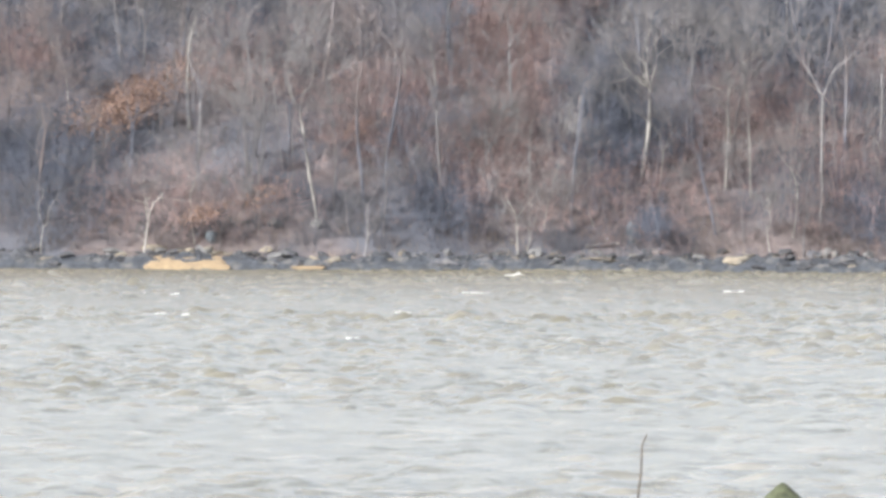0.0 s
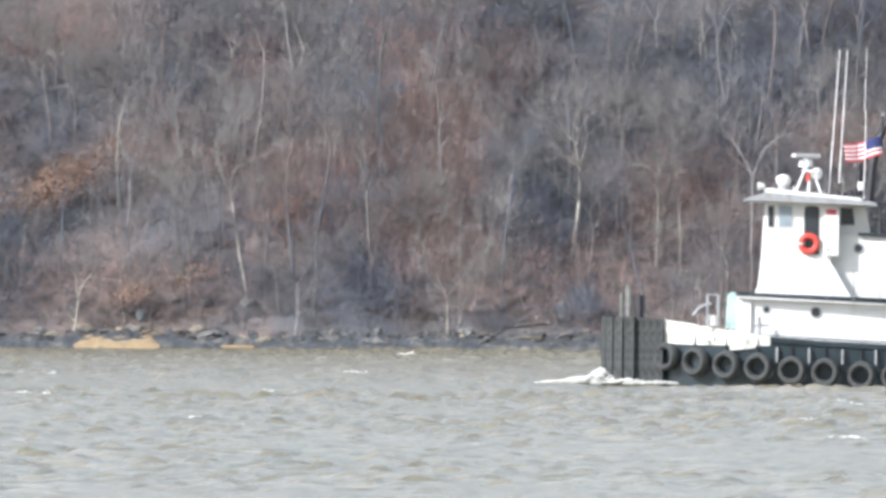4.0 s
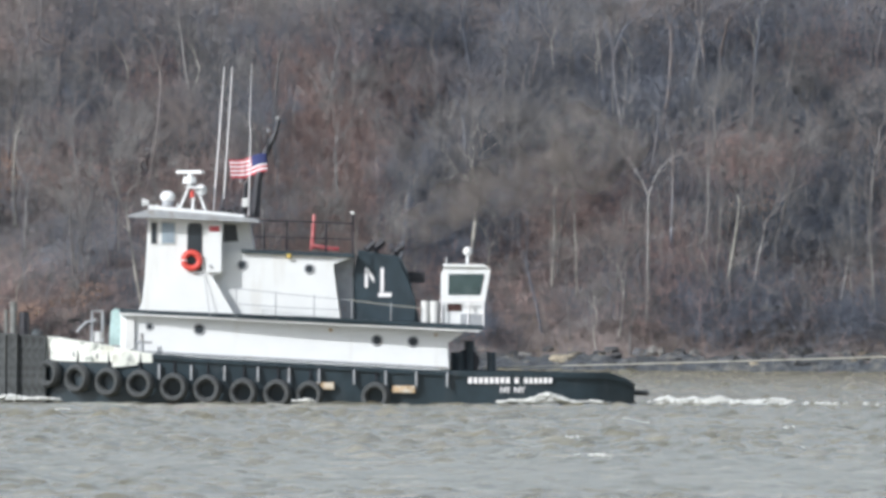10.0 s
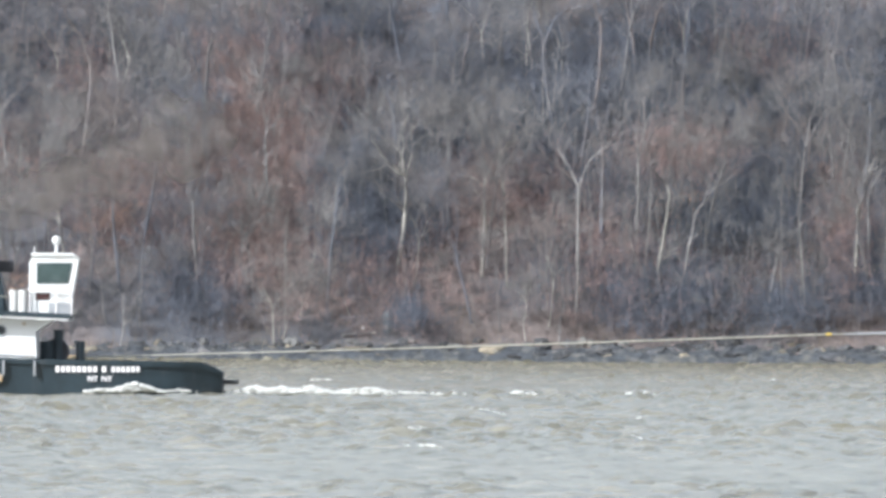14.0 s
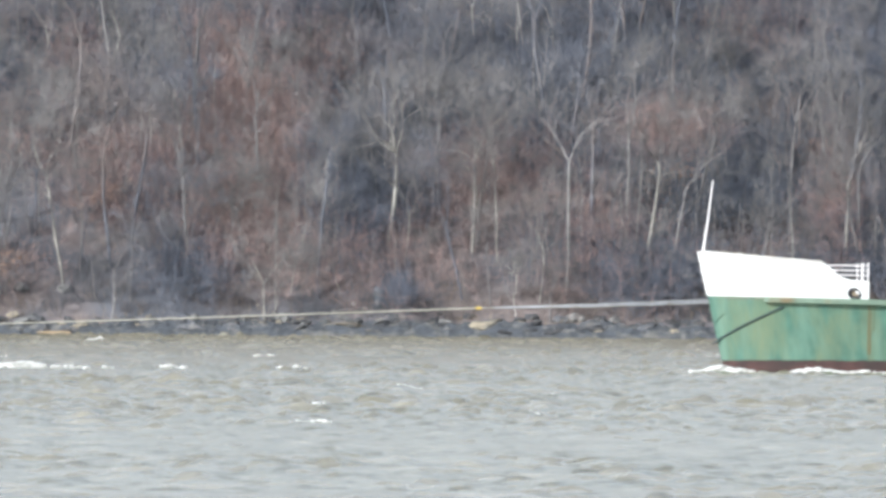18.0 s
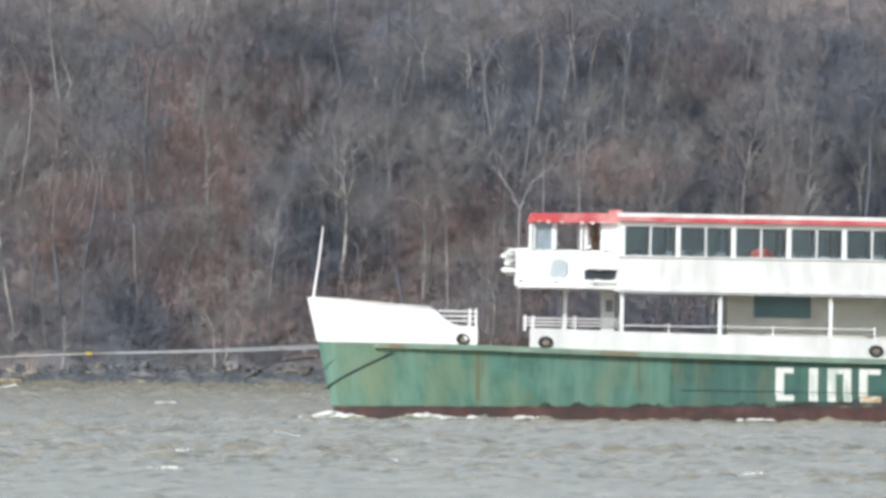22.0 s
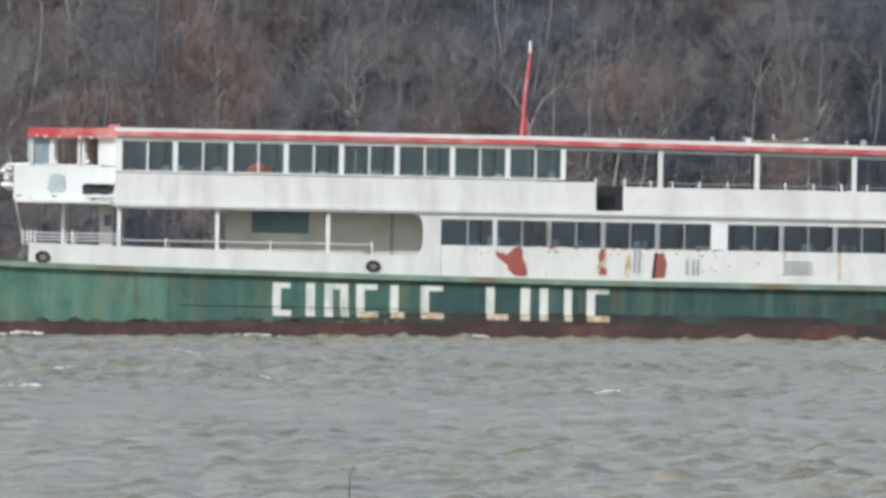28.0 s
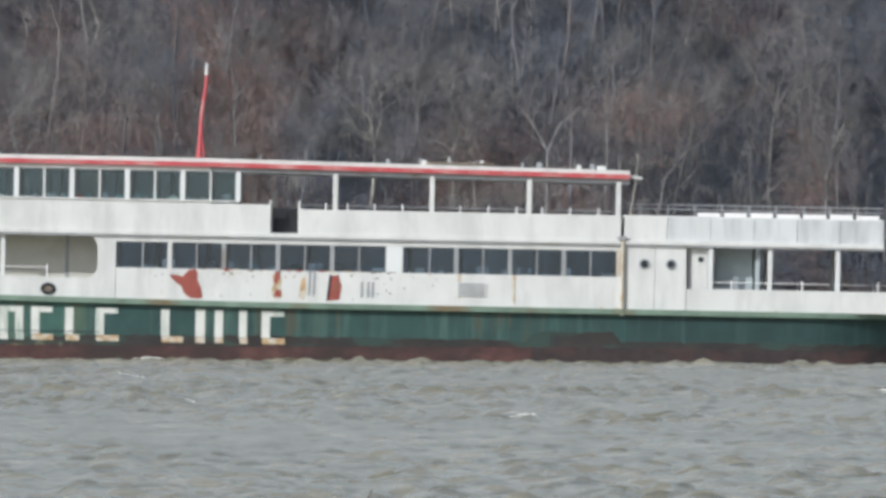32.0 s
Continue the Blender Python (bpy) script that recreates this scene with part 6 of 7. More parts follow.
    for k in range(7):
        u = 494 + wr.uniform(0, 26)
        z = 290 + wr.uniform(0, 40)
        ob = part("hanging_lining", box(bmesh.new(), -0.03, 0.03, -0.12, 0.12, -0.2, 0.2, 0.01), wr.choice((OLDWHITE, CREAM, TANRUST)), w)
        ob.matrix_basis = pose(u * UNIT, -wh + wr.uniform(0.3, 1.6), z * UNIT, wr.uniform(-20, 20), wr.uniform(-35, 35), wr.uniform(0, 60))
    for k in range(9):
        u, z = 376 + wr.uniform(0, 170), wr.choice((226, 229, 283, 285))
        part("paint_flake", slab(bmesh.new(), [fp(u, z), fp(u + wr.uniform(4, 12), z + 1), fp(u + wr.uniform(3, 9), z + wr.uniform(2, 5)), fp(u + 1, z + 2)], -wh - 0.008, -wh + 0.01), wr.choice((SHADE, SMUDGED, DECK)), w)
    part("nose_rail", tube(bmesh.new(), [(360 * UNIT, -2.4, 286 * UNIT), (400 * UNIT, -2.75, 288 * UNIT)], 0.04, sides=6), WHITE, w)
    # posts under the upper deck
    for s in (-1, 1):
        for u, k, y in ((460, 3, wh - 0.3), (560, 3.5, hw - 0.1), (734, 3.5, hw - 0.1), (930, 3.5, hw - 0.1)):
            B("deck_post", u - k, u + k, s * y - 0.06, s * y + 0.06, 112, 219, WHITE)
    B("stair_housing", 524, 548, -2.2, -1.2, 112, 219, OLDWHITE)
    o = B("stair_door", 533, 545, -2.23, -2.18, 180, 200, INSIDE)
    # bulkhead of the main deck house, set inboard, with a shuttered window
    inn = 2.35
    house = B("main_deck_house", 748, 1100, -inn, inn, 106, 218, CREAM, lab="cream main deck house set inboard")
    B("shuttered_window", 795, 896, -inn - 0.04, -inn + 0.02, 174, 216, SCREEN, house, "blue-green shuttered window")
    B("corner_post", 1040, 1046, -inn - 0.05, -inn + 0.02, 136, 218, STEELGREY, house)
    B("house_door", 1046, 1098, -inn - 0.03, -inn + 0.02, 136, 216, CREAM, house)
    # enclosed saloon on the main deck: wall with a rounded opening at its fore end
    z_sill, z_head = 158, 204
    def band(name, u0, u1, z0, z1, m, lab=""):
        for s in (-1, 1):
            B(name, u0, u1, s * hw - 0.05, s * hw + 0.05, z0, z1, m, lab=lab)
    for s in (-1, 1):
        pts = [fp(1130, 212), fp(1130, 104), fp(1108, 105), fp(1060, 137)]
        cx, rr_ = 1076, 22
        arc = [(cx + rr_ * math.sin(a), 162 - 24 * math.cos(a)) for a in [math.pi / 2 * k / 6 for k in range(1, 7)]]
        arc += [(cx + rr_ * math.cos(a), 190 + 24 * math.sin(a)) for a in [math.pi / 2 * k / 6 for k in range(0, 7)]]
        pts = [fp(1130, 216), fp(1130, 103), fp(1062, 103), fp(1062, 138)] + [fp(*p) for p in arc] + [fp(1062, 214), fp(1062, 216)]
        part("rounded_wall", slab(bmesh.new(), pts, s * hw - 0.05, s * hw + 0.05), OLDWHITE, e)
    for i in range(9):
        u0 = 1130 + i * 99.5
        band("lower_panel", u0, u0 + 99.5, 101, z_sill, OLDWHITE)
    band("header", 1130, 2026, z_head, 214, OLDWHITE)
    band("pillar", 1608, 1638, z_sill, z_head, WHITE)
    for s in (-1, 1):
        y = s * hw
        for base, n, st in ((1130, 5, 95.8), (1638, 4, 95)):
            for i in range(n):
                u = base + i * st
                if i:
                    B("window_post", u - 4, u + 4, y - 0.045, y + 0.045, z_sill, z_head, STEELGREY if base > 1500 or i > 1 else OLDWHITE)
                m = u + st / 2
                B("mullion", m - 1.3, m + 1.3, y - 0.03, y + 0.03, z_sill, z_head, STEELGREY)
                for a, b in ((u + (4 if i else 0), m - 1.3), (m + 1.3, u + st - (4 if i < n - 1 else 0))):
                    p = B("pane", a, b, y - 0.006, y + 0.006, z_sill, z_head, DARKGLASS, bevel=0)
                    p.visible_shadow = False
    ir = random.Random(15)
    for u in range(1150, 2010, 37):
        if not 1600 < u < 1645:
            w, h, yy = ir.uniform(5, 13), ir.uniform(2, 16), -hw + ir.uniform(0.3, 1.2)
            B("stowed_gear", u - w, u + w, yy - 0.15, yy + 0.15, 101, z_sill + h, ir.choice((INSIDE, INSIDE, STEELGREY, SCREEN)), bevel=0.04)
    for u in range(1200, 2010, 90):
        B("inner_pillar", u - 3, u + 3, -0.1, 0.1, 101, z_head, STEELGREY)
    B("end_post", 2016, 2024, -hw - 0.05, -hw + 0.05, 158, 208, PIPE)
    # down pipe and after cabin
    part("down_pipe", tube(bmesh.new(), [(2027 * UNIT, -hw - 0.12, 90 * UNIT), (2027 * UNIT, -hw - 0.12, 226 * UNIT)], 0.065, sides=8), PIPE, e, "rust-stained pipe down the side")
    part("pipe_bracket", box(bmesh.new(), 2018 * UNIT, 2034 * UNIT, -hw - 0.22, -hw, 224 * UNIT, 230 * UNIT), STEELGREY, e)
    for s in (-1, 1):
        for u0, u1 in ((2030, 2084), (2084, 2140)):
            B("cabin_panel", u0 + 0.4, u1 - 0.4, s * hw - 0.05, s * hw + 0.05, 101, 214, OLDWHITE)
        B("door_panel", 2142, 2180, s * (hw - 0.25) - 0.04, s * (hw - 0.25) + 0.04, 101, 214, SMUDGED)
        B("cabin_bulwark", 2140, 2560, s * hw - 0.05, s * hw + 0.05, 101, 140, OLDWHITE)
        for u in (2183, 2288, 2408, 2526):
            B("cabin_post", u - 4, u + 4, s * hw - 0.05, s * hw + 0.05, 138, 216, WHITE)
        n = 6
        for i in range(n):
            a, b = 2030 + 460 * i / n, 2030 + 460 * (i + 1) / n
            B("cabin_band", a + 0.4, b - 0.4, s * hw - 0.03, s * (hw) + 0.07, 223, 266, OLDWHITE if i < 1 else SMUDGED)
    ob = B("cabin_door", 2147, 2178, -hw + 0.12, -hw + 0.18, 140, 212, OLDWHITE, lab="white cabin door ajar")
    X, Z = fp(2166, 192)
    part("door_light", disc(bmesh.new(), (X, -hw + 0.11, Z), 0.1, 0.03), DARKFILL, ob)
    for u in (2066, 2113):
        X, Z = fp(u, 182)
        o = part("porthole", torus(bmesh.new(), (X, -hw - 0.06, Z), 8 * UNIT, 0.028, n=18, m=6), STEELGREY, e)
        part("pane", disc(bmesh.new(), (X, -hw - 0.055, Z), 8 * UNIT, 0.02), DARKFILL, o)
    B("cabin_bulkhead", 2262, 2270, -hw + 0.3, hw - 0.3, 101, 216, SHADE)
    B("cabin_screen", 2192, 2258, -2.7, -2.64, 101, 214, SHADE, lab="grey-green screen inside the after cabin")
    B("cabin_roof", 2028, 2490, -hw, hw, 264, 268, OLDWHITE)
    # raft lockers along the after roof
    for i in range(7):
        a = 2160 + i * 47
        B("raft_locker", a, a + 40, -hw + 0.1, -hw + 0.8, 268, 275 + (i % 3) * 0.6, FLAGWHITE, lab="white locker along the after roof")
    for u in range(2060, 2490, 48):
        part("rail_post", tube(bmesh.new(), [(u * UNIT, -hw + 0.9, 266 * UNIT), (u * UNIT, -hw + 0.9, 288 * UNIT)], 0.025, sides=6), STEELGREY, e)
    for z in (280, 288):
        part("rail", tube(bmesh.new(), [(2040 * UNIT, -hw + 0.9, z * UNIT), (2490 * UNIT, -hw + 0.9, z * UNIT)], 0.02, sides=5), STEELGREY, e)
    # peeled red patch, stains and a vent on the saloon side
    y = -hw - 0.054
    def scab(name, pts, m, lab="", d=0.006):
        return part(name, slab(bmesh.new(), [fp(*p) for p in pts], y - d, y + 0.01), m, e, lab)
    scab("peeled_patch", ((1226, 149), (1233, 146), (1240, 147), (1246, 143), (1252, 148), (1258, 155), (1270, 158), (1275, 150), (1274, 140), (1281, 124), (1284, 108), (1278, 105), (1262, 106), (1249, 117), (1248, 125), (1238, 132), (1228, 141)), PRIMER, "bare red patch where paint has peeled")
    scab("peeled_patch", ((1404, 118), (1410, 135), (1406, 150), (1418, 158), (1424, 140), (1420, 128), (1426, 112), (1412, 106)), TANRUST)
    scab("peeled_patch", ((1409, 138), (1412, 156), (1421, 157), (1420, 142), (1414, 134)), PRIMER, d=0.012)
    scab("peeled_patch", ((1408, 112), (1414, 124), (1424, 121), (1422, 110)), PRIMER, d=0.012)
    scab("peeled_patch", ((1454, 112), (1458, 140), (1464, 150), (1468, 120), (1462, 105)), TANRUST)
    for u in (1470, 1478):
        scab("scrape", ((u, 112), (u + 2, 156), (u + 6, 160), (u + 5, 118)), STEELGREY)
    scab("scrape", ((1506, 106), (1512, 150), (1524, 152), (1530, 132), (1526, 108)), PRIMER)
    scab("scrape", ((1503, 106), (1508, 152), (1513, 152), (1509, 106)), BLACKSTEEL)
    for u in (1563, 1574, 1582):
        scab("scrape", ((u, 112), (u + 1, 140), (u + 5, 142), (u + 6, 114)), STEELGREY)
    for u0, z0 in ((1738, 112), (1835, 106)):
        scab("rust_run", ((u0 - 3, 158), (u0 + 3, 158), (u0 + 2, z0), (u0 - 2, z0 + 6)), TANRUST)
    fr = random.Random(8)
    for _ in range(60):
        u, z = fr.uniform(1180, 1700), fr.uniform(146, 157) if fr.random() < 0.6 else fr.uniform(108, 156)
        w, h = fr.uniform(1.5, 6), fr.uniform(1, 4)
        scab("paint_flake", ((u, z), (u + w * 0.4, z - h * 0.8), (u + w, z - h * 0.2), (u + w * 0.7, z + h * 0.5)), fr.choice((STEELGREY, TANRUST, DECK)), d=0.004)
    u = 1300.0
    while u < 1610:
        w, h = fr.uniform(5, 22), fr.uniform(1.5, 5.5)
        scab("peeled_edge", ((u, 159), (u + w, 159), (u + w * 0.9, 159 - h * 0.6), (u + w * 0.55, 159 - h), (u + w * 0.2, 159 - h * 0.5)), fr.choice((DECK, TANRUST, STEELGREY, PRIMER)), d=0.008)
        u += w + fr.uniform(1, 9)
    for u in (1990, 2016, 2300, 2476):
        scab("rust_run", ((u - 3, 104), (u + 3, 104), (u + 1.5, 101.5), (u - 1.5, 101.5)), TANRUST)
    v = part("side_vent", box(bmesh.new(), 1732 * UNIT, 1786 * UNIT, y - 0.03, y + 0.02, 118 * UNIT, 144 * UNIT, 0.01), OLDWHITE, e, "louvred vent")
    for k in range(6):
        part("louvre", box(bmesh.new(), 1736 * UNIT, 1782 * UNIT, y - 0.05, y - 0.02, (120.5 + k * 3.9) * UNIT, (122.4 + k * 3.9) * UNIT), STEELGREY, v)
    # the company lettering, as plain blocks with peeled feet
    letters = ((832, 866), (892, 905), (924, 966), (980, 1020), (1040, 1066), (1094, 1136), (1210, 1250), (1272, 1286), (1305, 1362), (1388, 1430))
    for i, (a, b) in enumerate(letters):
        y0, y1 = -FERRY_B - 0.012, -FERRY_B + 0.02
        def bar(name, p, q, z0, z1, m):
            part(name, box(bmesh.new(), p * UNIT, q * UNIT, y0, y1, z0 * UNIT, z1 * UNIT), m, e)
        foot = TANRUST if i > 2 else LETTER
        if b - a < 16:
            bar("letter_bar", a - 1, b + 2, 38, 86, LETTER)
            bar("letter_foot", a - 1, b + 2, 27, 37.5, foot)
            continue
        bar("letter_bar", a, a + 15, 38, 86, LETTER)
        if i in (2, 8):
            bar("letter_foot", a, a + 15, 27, 37.5, foot)
            bar("letter_bar", b - 14, b, 38, 86, LETTER)
            bar("letter_foot", b - 13, b + 1, 27, 37.5, foot)
        else:
            bar("letter_foot", a + 1, b - 1, 27, 37.5, foot)
        if i not in (4, 6, 8):
            bar("letter_top", a + 15.4, b - (14.4 if i == 2 else 2), 76, 86, LETTER)
    # the tow bridle's shadow down the bow, laid on as a dark tube
    pts = []
    for k in range(9):
        X, Z = fp(33 + 120 * k / 8, 33 + 67 * (k / 8) ** 0.85)
        pts.append((X, -ferry_half(X, Z) - 0.03, Z))
    part("bow_line", tube(bmesh.new(), pts, 0.03, sides=6), BLACKGREEN, e, "dark tube for the tow bridle's shadow on the bow")
    part("hull_seam", box(bmesh.new(), 665 * UNIT, 1100 * UNIT, -FERRY_B - 0.02, -FERRY_B + 0.02, 42.2 * UNIT, 43.6 * UNIT), BLACKGREEN, e)


ferry_boat = ferry()
ferry_front(ferry_boat)


# ---- tow line, foam and motion ----
def tow_line():
    """The hawser, from the tug's bitts to the ferry's stem, in the ferry's own frame."""
    e = tagged(new("tow_line"), "pale towing hawser stretched between the two boats", "rope")
    x1, z1 = 0.35, 2.22
    x0, z0 = TUG_GAP + 16.4, 1.03
    mid, zm = x1 - 405 * UNIT, 1.95
    pts = [(x0 + (mid - x0) * i / 24, -0.3, z0 + (zm - z0) * i / 24 - 0.04 * math.sin(math.pi * i / 24)) for i in range(25)]
    part("hawser", tube(bmesh.new(), pts, 0.025, sides=7), ROPE, e)
    for s in (-1, 1):
        p2 = [pts[-1], ((mid + x1) / 2, -0.3 + s * 0.35, (pts[-1][2] + z1) / 2 - 0.03 + 0.03 * s), (x1 + 0.1, s * 0.55 - 0.2, z1 + 0.04 * s)]
        part("bridle_leg", tube(bmesh.new(), p2, 0.03, sides=7), STEELGREY, e, "pale grey bridle leg")
    part("shackle", box(bmesh.new(), mid - 0.11, mid + 0.11, -0.36, -0.24, pts[-1][2] - 0.05, pts[-1][2] + 0.05, 0.03), YELLOW, e, "yellow shackle")
    return e


TUG_AT_9, FERRY_AT_23 = -763 * UNIT, -281 * UNIT
TUG_GAP = (TUG_AT_9 + 9 * SPEED) - (FERRY_AT_23 + 23 * SPEED)      # tug's bow from the ferry's stem, along x
line = tow_line()


def lumps(points, sizes, r):
    """Small flattened lumps of foam at points."""
    out = []
    for p, s in zip(points, sizes):
        w = s * r.uniform(1.0, 2.0)
        out.append(prism([[p[0] - w, p[1], p[2]], [p[0] - w * 0.4, p[1], p[2] + s * 0.25], [p[0] + w * 0.4, p[1], p[2] + s * 0.25], [p[0] + w, p[1], p[2]]], [s * 0.15, s * 0.62, s * 0.55, s * 0.12], 6))
    return out


def foam_patch(name, blobs, label):
    """Tumbling white water: many small lumps and flecks, thickest at the middle of each patch."""
    r = np.random.default_rng(len(blobs) * 13 + 1)
    pieces = []
    for x, y, length, width, height, n in blobs:
        n *= 4
        a, b = r.normal(0, 0.36, n), r.normal(0, 0.33, n)
        top = height * np.clip(1 - np.abs(a) * 1.25, 0, 1) * r.uniform(0, 1, n) ** 0.7
        pieces += lumps(np.stack([x + a * length, y + b * width, top - 0.03], 1), r.uniform(0.02, 0.085, n), r)
    v, q = gather(pieces)
    return tagged(new(name, quads_mesh(name, v, q, FOAM)), label, "foam", kind="stuff")


tug_foam = foam_patch("bow_wave", [(-0.25, -1.5, 0.9, 1.2, 0.5, 150), (-0.9, -1.6, 1.3, 1.2, 0.2, 90), (-1.5, -1.7, 1.0, 1.0, 0.08, 30), (0.6, -2.8, 1.1, 0.5, 0.14, 40), (1.6, -3.6, 1.0, 0.4, 0.07, 12),
                                   (10.6, -4.3, 0.5, 0.4, 0.06, 5), (18.6, -3.95, 1.2, 0.5, 0.30, 60), (17.6, -4.0, 0.9, 0.4, 0.1, 10), (20.0, -3.6, 0.9, 0.5, 0.08, 6)], "white bow wave and wash along the tug")
tug_wake = foam_patch("wake", [(22.6, -1.6, 0.9, 3.0, 0.24, 40), (23.5, -2.2, 1.4, 4.0, 0.2, 60), (24.6, -3.0, 1.5, 5.0, 0.13, 28), (25.8, -3.4, 1.6, 6.0, 0.07, 8), (24.4, 6.0, 0.9, 4.0, 0.24, 16), (26.2, 8, 1.6, 4.0, 0.16, 16),
                               (28.2, -4.0, 2.4, 6.0, 0.06, 5), (31.4, -3, 0.9, 6, 0.1, 4), (35.5, 2, 0.8, 6, 0.1, 2)], "churned white wake astern of the tug")
ferry_foam = foam_patch("bow_wave", [(0.85, -0.6, 1.0, 0.6, 0.2, 70), (1.5, -1.2, 0.8, 0.4, 0.1, 22), (4.0, -3.1, 1.3, 0.4, 0.16, 50), (5.6, -3.65, 0.8, 0.3, 0.06, 8), (7.3, -3.85, 1.2, 0.3, 0.08, 14), (15, -3.9, 0.8, 0.3, 0.05, 4), (22.5, -3.9, 0.6, 0.3, 0.06, 5)], "white water along the ferry's side")


def wash_crest():
    """The swell thrown up beside the tug, with foam along its top."""
    nx, ny = 64, 20
    gx, gy = np.meshgrid(np.linspace(-4.4, 3.0, nx), np.linspace(-1.7, 1.7, ny))
    def swell(x, y):
        return (0.44 * np.exp(-(x / np.where(x < 0, 1.9, 0.9)) ** 2) + 0.03 * np.sin(x * 5 + y * 3) + 0.02 * np.sin(x * 11 - y * 7)) * np.exp(-(y / 0.7) ** 2) - 0.14 * np.clip(np.abs(y) - 0.9, 0, 1) - 0.1 * np.clip(np.abs(x + 0.7) - 2.6, 0, 2)
    i = np.arange((ny - 1) * nx).reshape(ny - 1, nx)[:, :-1].ravel()
    e = tagged(new("wash_crest"), "brown swell with a foaming crest beside the tug", "wave")
    body = new("swell", quads_mesh("swell", np.stack([gx.ravel(), gy.ravel(), swell(gx, gy).ravel()], 1), np.stack([i, i + 1, i + 1 + nx, i + nx], 1), WATER))
    r = np.random.default_rng(9)
    x = np.concatenate([r.normal(0.1, 0.55, 220), r.normal(-2.6, 0.7, 90)])
    y = r.normal(-0.1, 0.16, len(x))
    v, q = gather(lumps(np.stack([x, y, swell(x, y) - 0.02], 1), r.uniform(0.02, 0.06, len(x)), r))
    foam = new("crest_foam", quads_mesh("crest_foam", v, q, FOAM))
    body.parent = foam.parent = e
    return e


tug_crest = wash_crest()


def exhaust():
    """A chain of thin puffs that drifts up and aft from the tug's exhaust pipes."""
    r = random.Random(77)
    bm = bmesh.new()
    x, z = tp(852, 432)
    for k in range(9):
        size = 0.3 + 0.13 * k
        m = Matrix.Translation((x, 0.5 * (k % 2), z)) @ Matrix.Diagonal((size * 1.25, size * 0.5, size, 1))
        c = bmesh.ops.create_icosphere(bm, subdivisions=3, radius=1, matrix=m)
        for v in c["verts"]:
            v.co += (v.co - Vector((x, 0.5 * (k % 2), z))) * (0.5 * noise.noise(v.co * 1.6 + Vector((k * 3.1, 0, 0))))
        x += size * 1.15
        z += size * r.uniform(0.35, 0.7)
    return tagged(smooth(part("exhaust_smoke", bm, SMOKE), 80), "thin brown exhaust smoke drifting from the tug's funnel", "smoke", kind="stuff")


tug_smoke = exhaust()
tug_smoke.visible_shadow = False


def whitecaps():
    r = np.random.default_rng(61)
    pieces = []
    made = 0
    while made < 24:
        y = r.uniform(320, 1000)
        x = r.uniform(-0.04 * y - 4, 0.034 * y + 18)
        h = float(wave_height(np.array([x]), np.array([y]))[0])
        if h < 0.06:
            continue
        made += 1
        k = 0.3 + y / 900
        n = int(r.integers(14, 46))
        slant = r.normal(0, 0.15)
        d = r.normal(0, 0.3, n) * k
        p = np.stack([x + d, y + slant * d + r.normal(0, 0.07, n), np.zeros(n)], 1)
        p[:, 2] = wave_height(p[:, 0], p[:, 1]) - 0.005
        pieces += lumps(p, r.uniform(0.014, 0.045, n) * k, r)
    v, q = gather(pieces)
    ob = new("whitecaps", quads_mesh("whitecaps", v, q, FOAM))
    return tagged(ob, "small breaking white crests on the chop", "foam", kind="stuff")


caps = whitecaps()


def stand_true(boat, lean):
    """Sets each piece of a trimmed boat over its place on the plan, by the lean of its height."""
    for ob in boat.children_recursive:
        z = np.mean([(ob.matrix_basis @ v.co).z for v in ob.data.vertices])
        ob.data.transform(Matrix.Translation((-lean * z, 0, 0)) if ob.matrix_basis == Matrix.Identity(4) else Matrix.Identity(4))
        if ob.matrix_basis != Matrix.Identity(4):
            ob.location.x -= lean * z


stand_true(tugboat, 0.0096)
stand_true(ferry_boat, 0.0189)


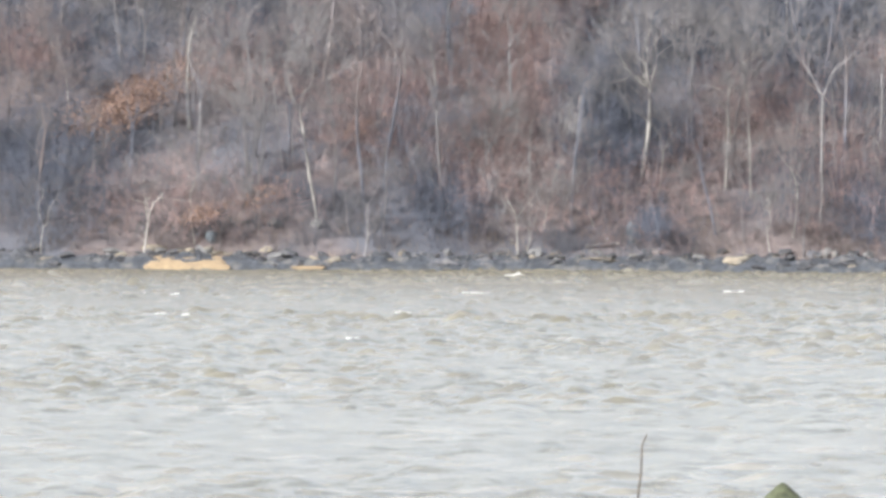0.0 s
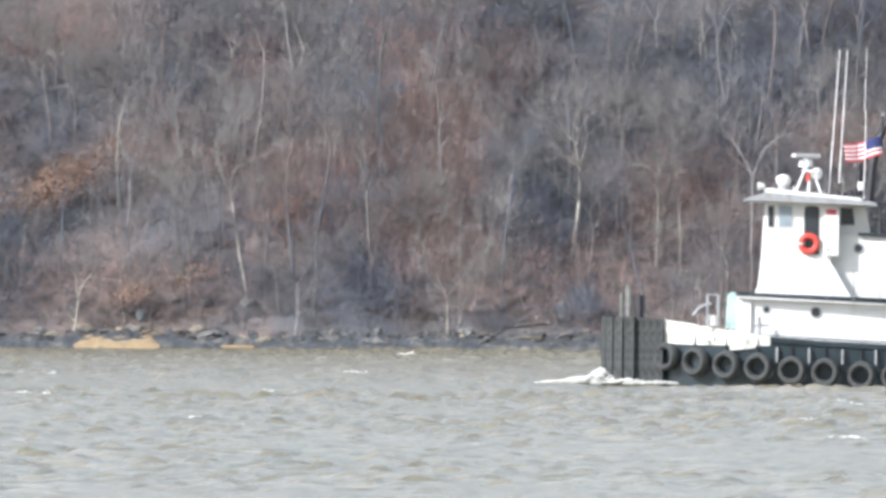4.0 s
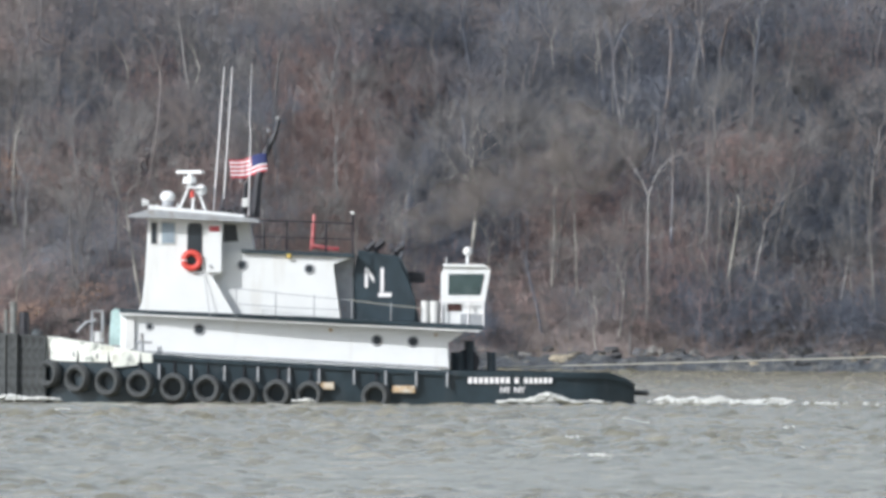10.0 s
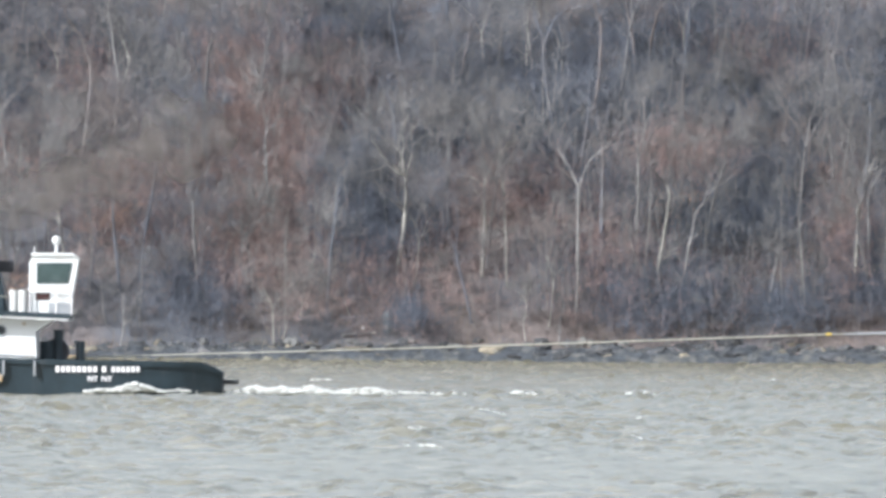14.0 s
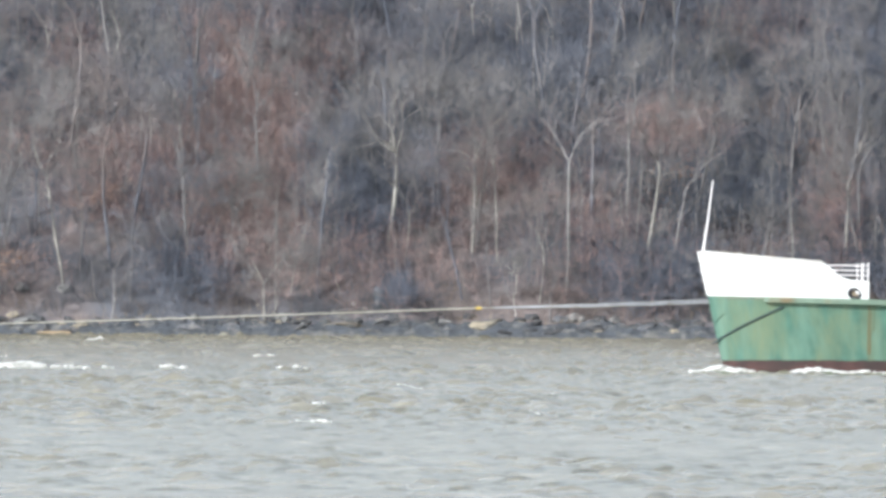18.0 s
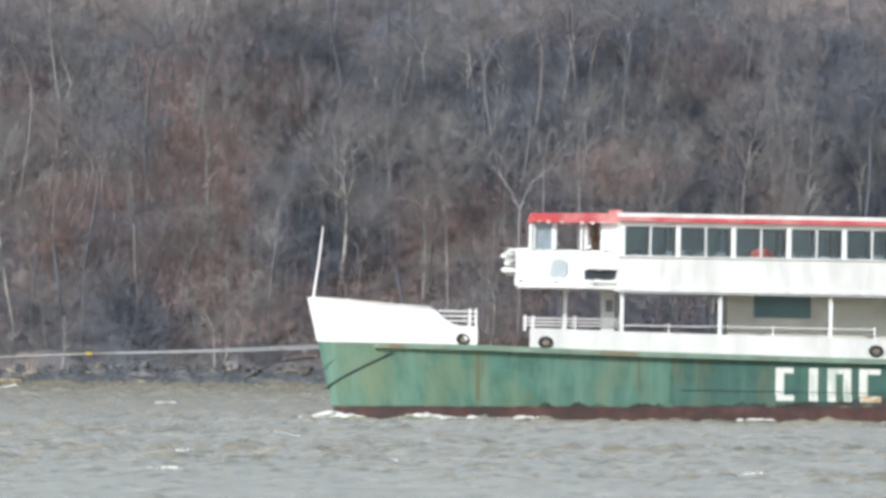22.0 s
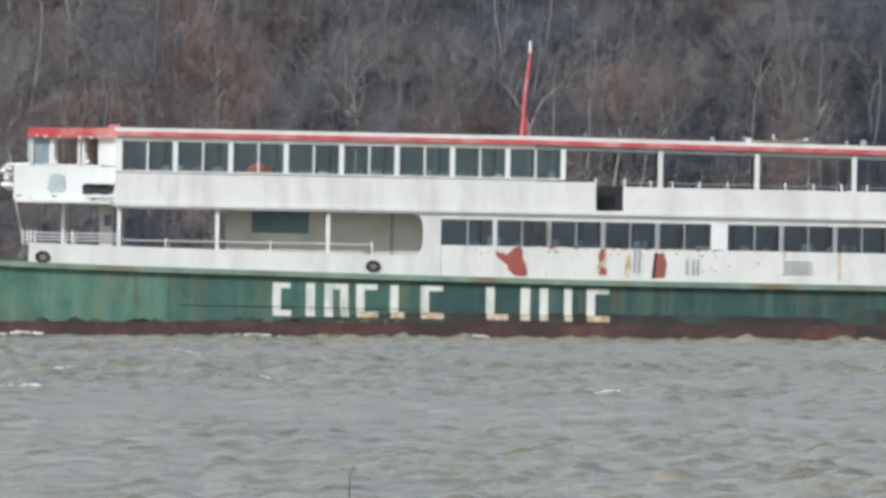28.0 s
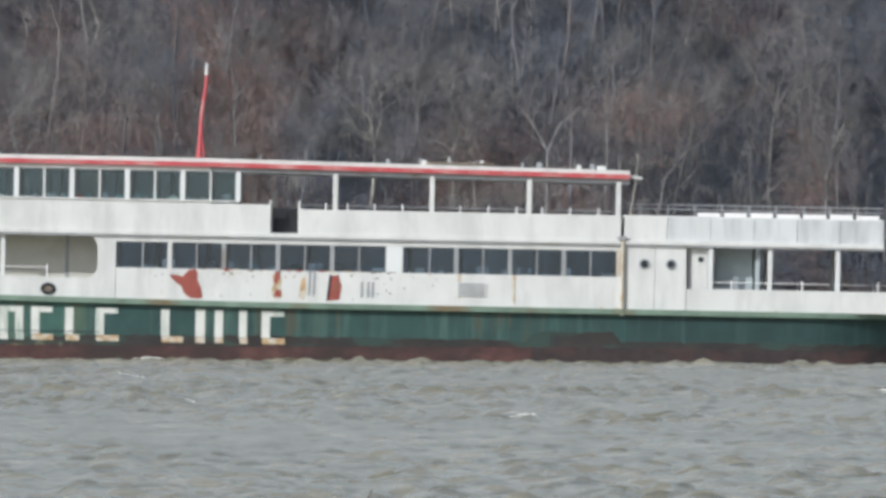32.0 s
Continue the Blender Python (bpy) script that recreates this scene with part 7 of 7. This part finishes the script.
def motions():
    """Both boats run to the left at one speed; the chop runs the same way, more slowly."""
    y = LANE + FERRY_B
    def boat(thing, x_at, t_at, z, pitch, pivot, heave, roll, phase):
        rows = []
        for k in range(33):
            t = float(k)
            x = x_at - (t - t_at) * SPEED
            m = pose(x, y, z + heave * math.sin(t * 1.9 + phase)) @ pose(pivot, 0, 0) @ pose(0, 0, 0, roll * math.sin(t * 1.3 + phase), pitch + 0.05 * math.sin(t * 1.6 + phase), 0) @ pose(-pivot, 0, 0)
            rows.append((t, m))
        walk(thing, rows)
    boat(tugboat, TUG_AT_9, 9, 0.14, 0.22, 10, 0.015, 0.25, 0.4)
    boat(ferry_boat, FERRY_AT_23, 23, -0.08, 0.75, 24 * 50 / 53, 0.01, 0.1, 1.1)
    # the radar scanner turns, and the flag flutters on its staff
    mast = next(o for o in tugboat.children if o.name.startswith("radar_mast"))
    scanner = next(o for o in mast.children if o.name.startswith("radar_scanner"))
    c = Vector(np.mean([v.co[:] for v in scanner.data.vertices], axis=0))
    walk(scanner, [(k * 0.5, Matrix.Translation(c) @ pose(0, 0, 0, 0, 0, 135 * (k * 0.5 - 9)) @ Matrix.Translation(-c)) for k in range(65)])
    flag = next(o for o in tugboat.children if o.name == "flag")
    c = Vector(np.mean([v.co[:] for v in flag.data.vertices], axis=0))
    walk(flag, [(k * 0.25, Matrix.Translation(c) @ pose(0, 0, 0, 4 * math.sin(k * 1.3), 7 * math.sin(k * 1.05 + 0.9), 14 * math.sin(k * 1.55)) @ Matrix.Translation(-c)) for k in range(129)])
    for thing, x, t, z in ((tug_foam, TUG_AT_9, 9, -0.08), (tug_wake, TUG_AT_9, 9, -0.1), (tug_smoke, TUG_AT_9, 9, 0.1), (ferry_foam, FERRY_AT_23, 23, -0.13), (line, FERRY_AT_23, 23, 0.0)):
        walk(thing, [(0.0, pose(x + t * SPEED, y, z)), (32.0, pose(x + (t - 32) * SPEED, y, z))])
    def crest(t, z):
        return (t, pose(TUG_AT_9 - (t - 9) * SPEED + 7.2, y - 4.7, z))
    walk(tug_crest, [crest(0.0, -0.95), crest(3.5, -0.95), crest(4.8, -0.2), crest(5.5, -0.12), crest(6.1, -0.06), crest(6.6, -0.12), crest(7.1, -0.26), crest(8.0, -0.95), crest(32.0, -0.95)])
    for thing in (water, caps):
        walk(thing, [(0.0, pose(0, 0, -0.23)), (32.0, pose(-16, 0, -0.23))])


motions()
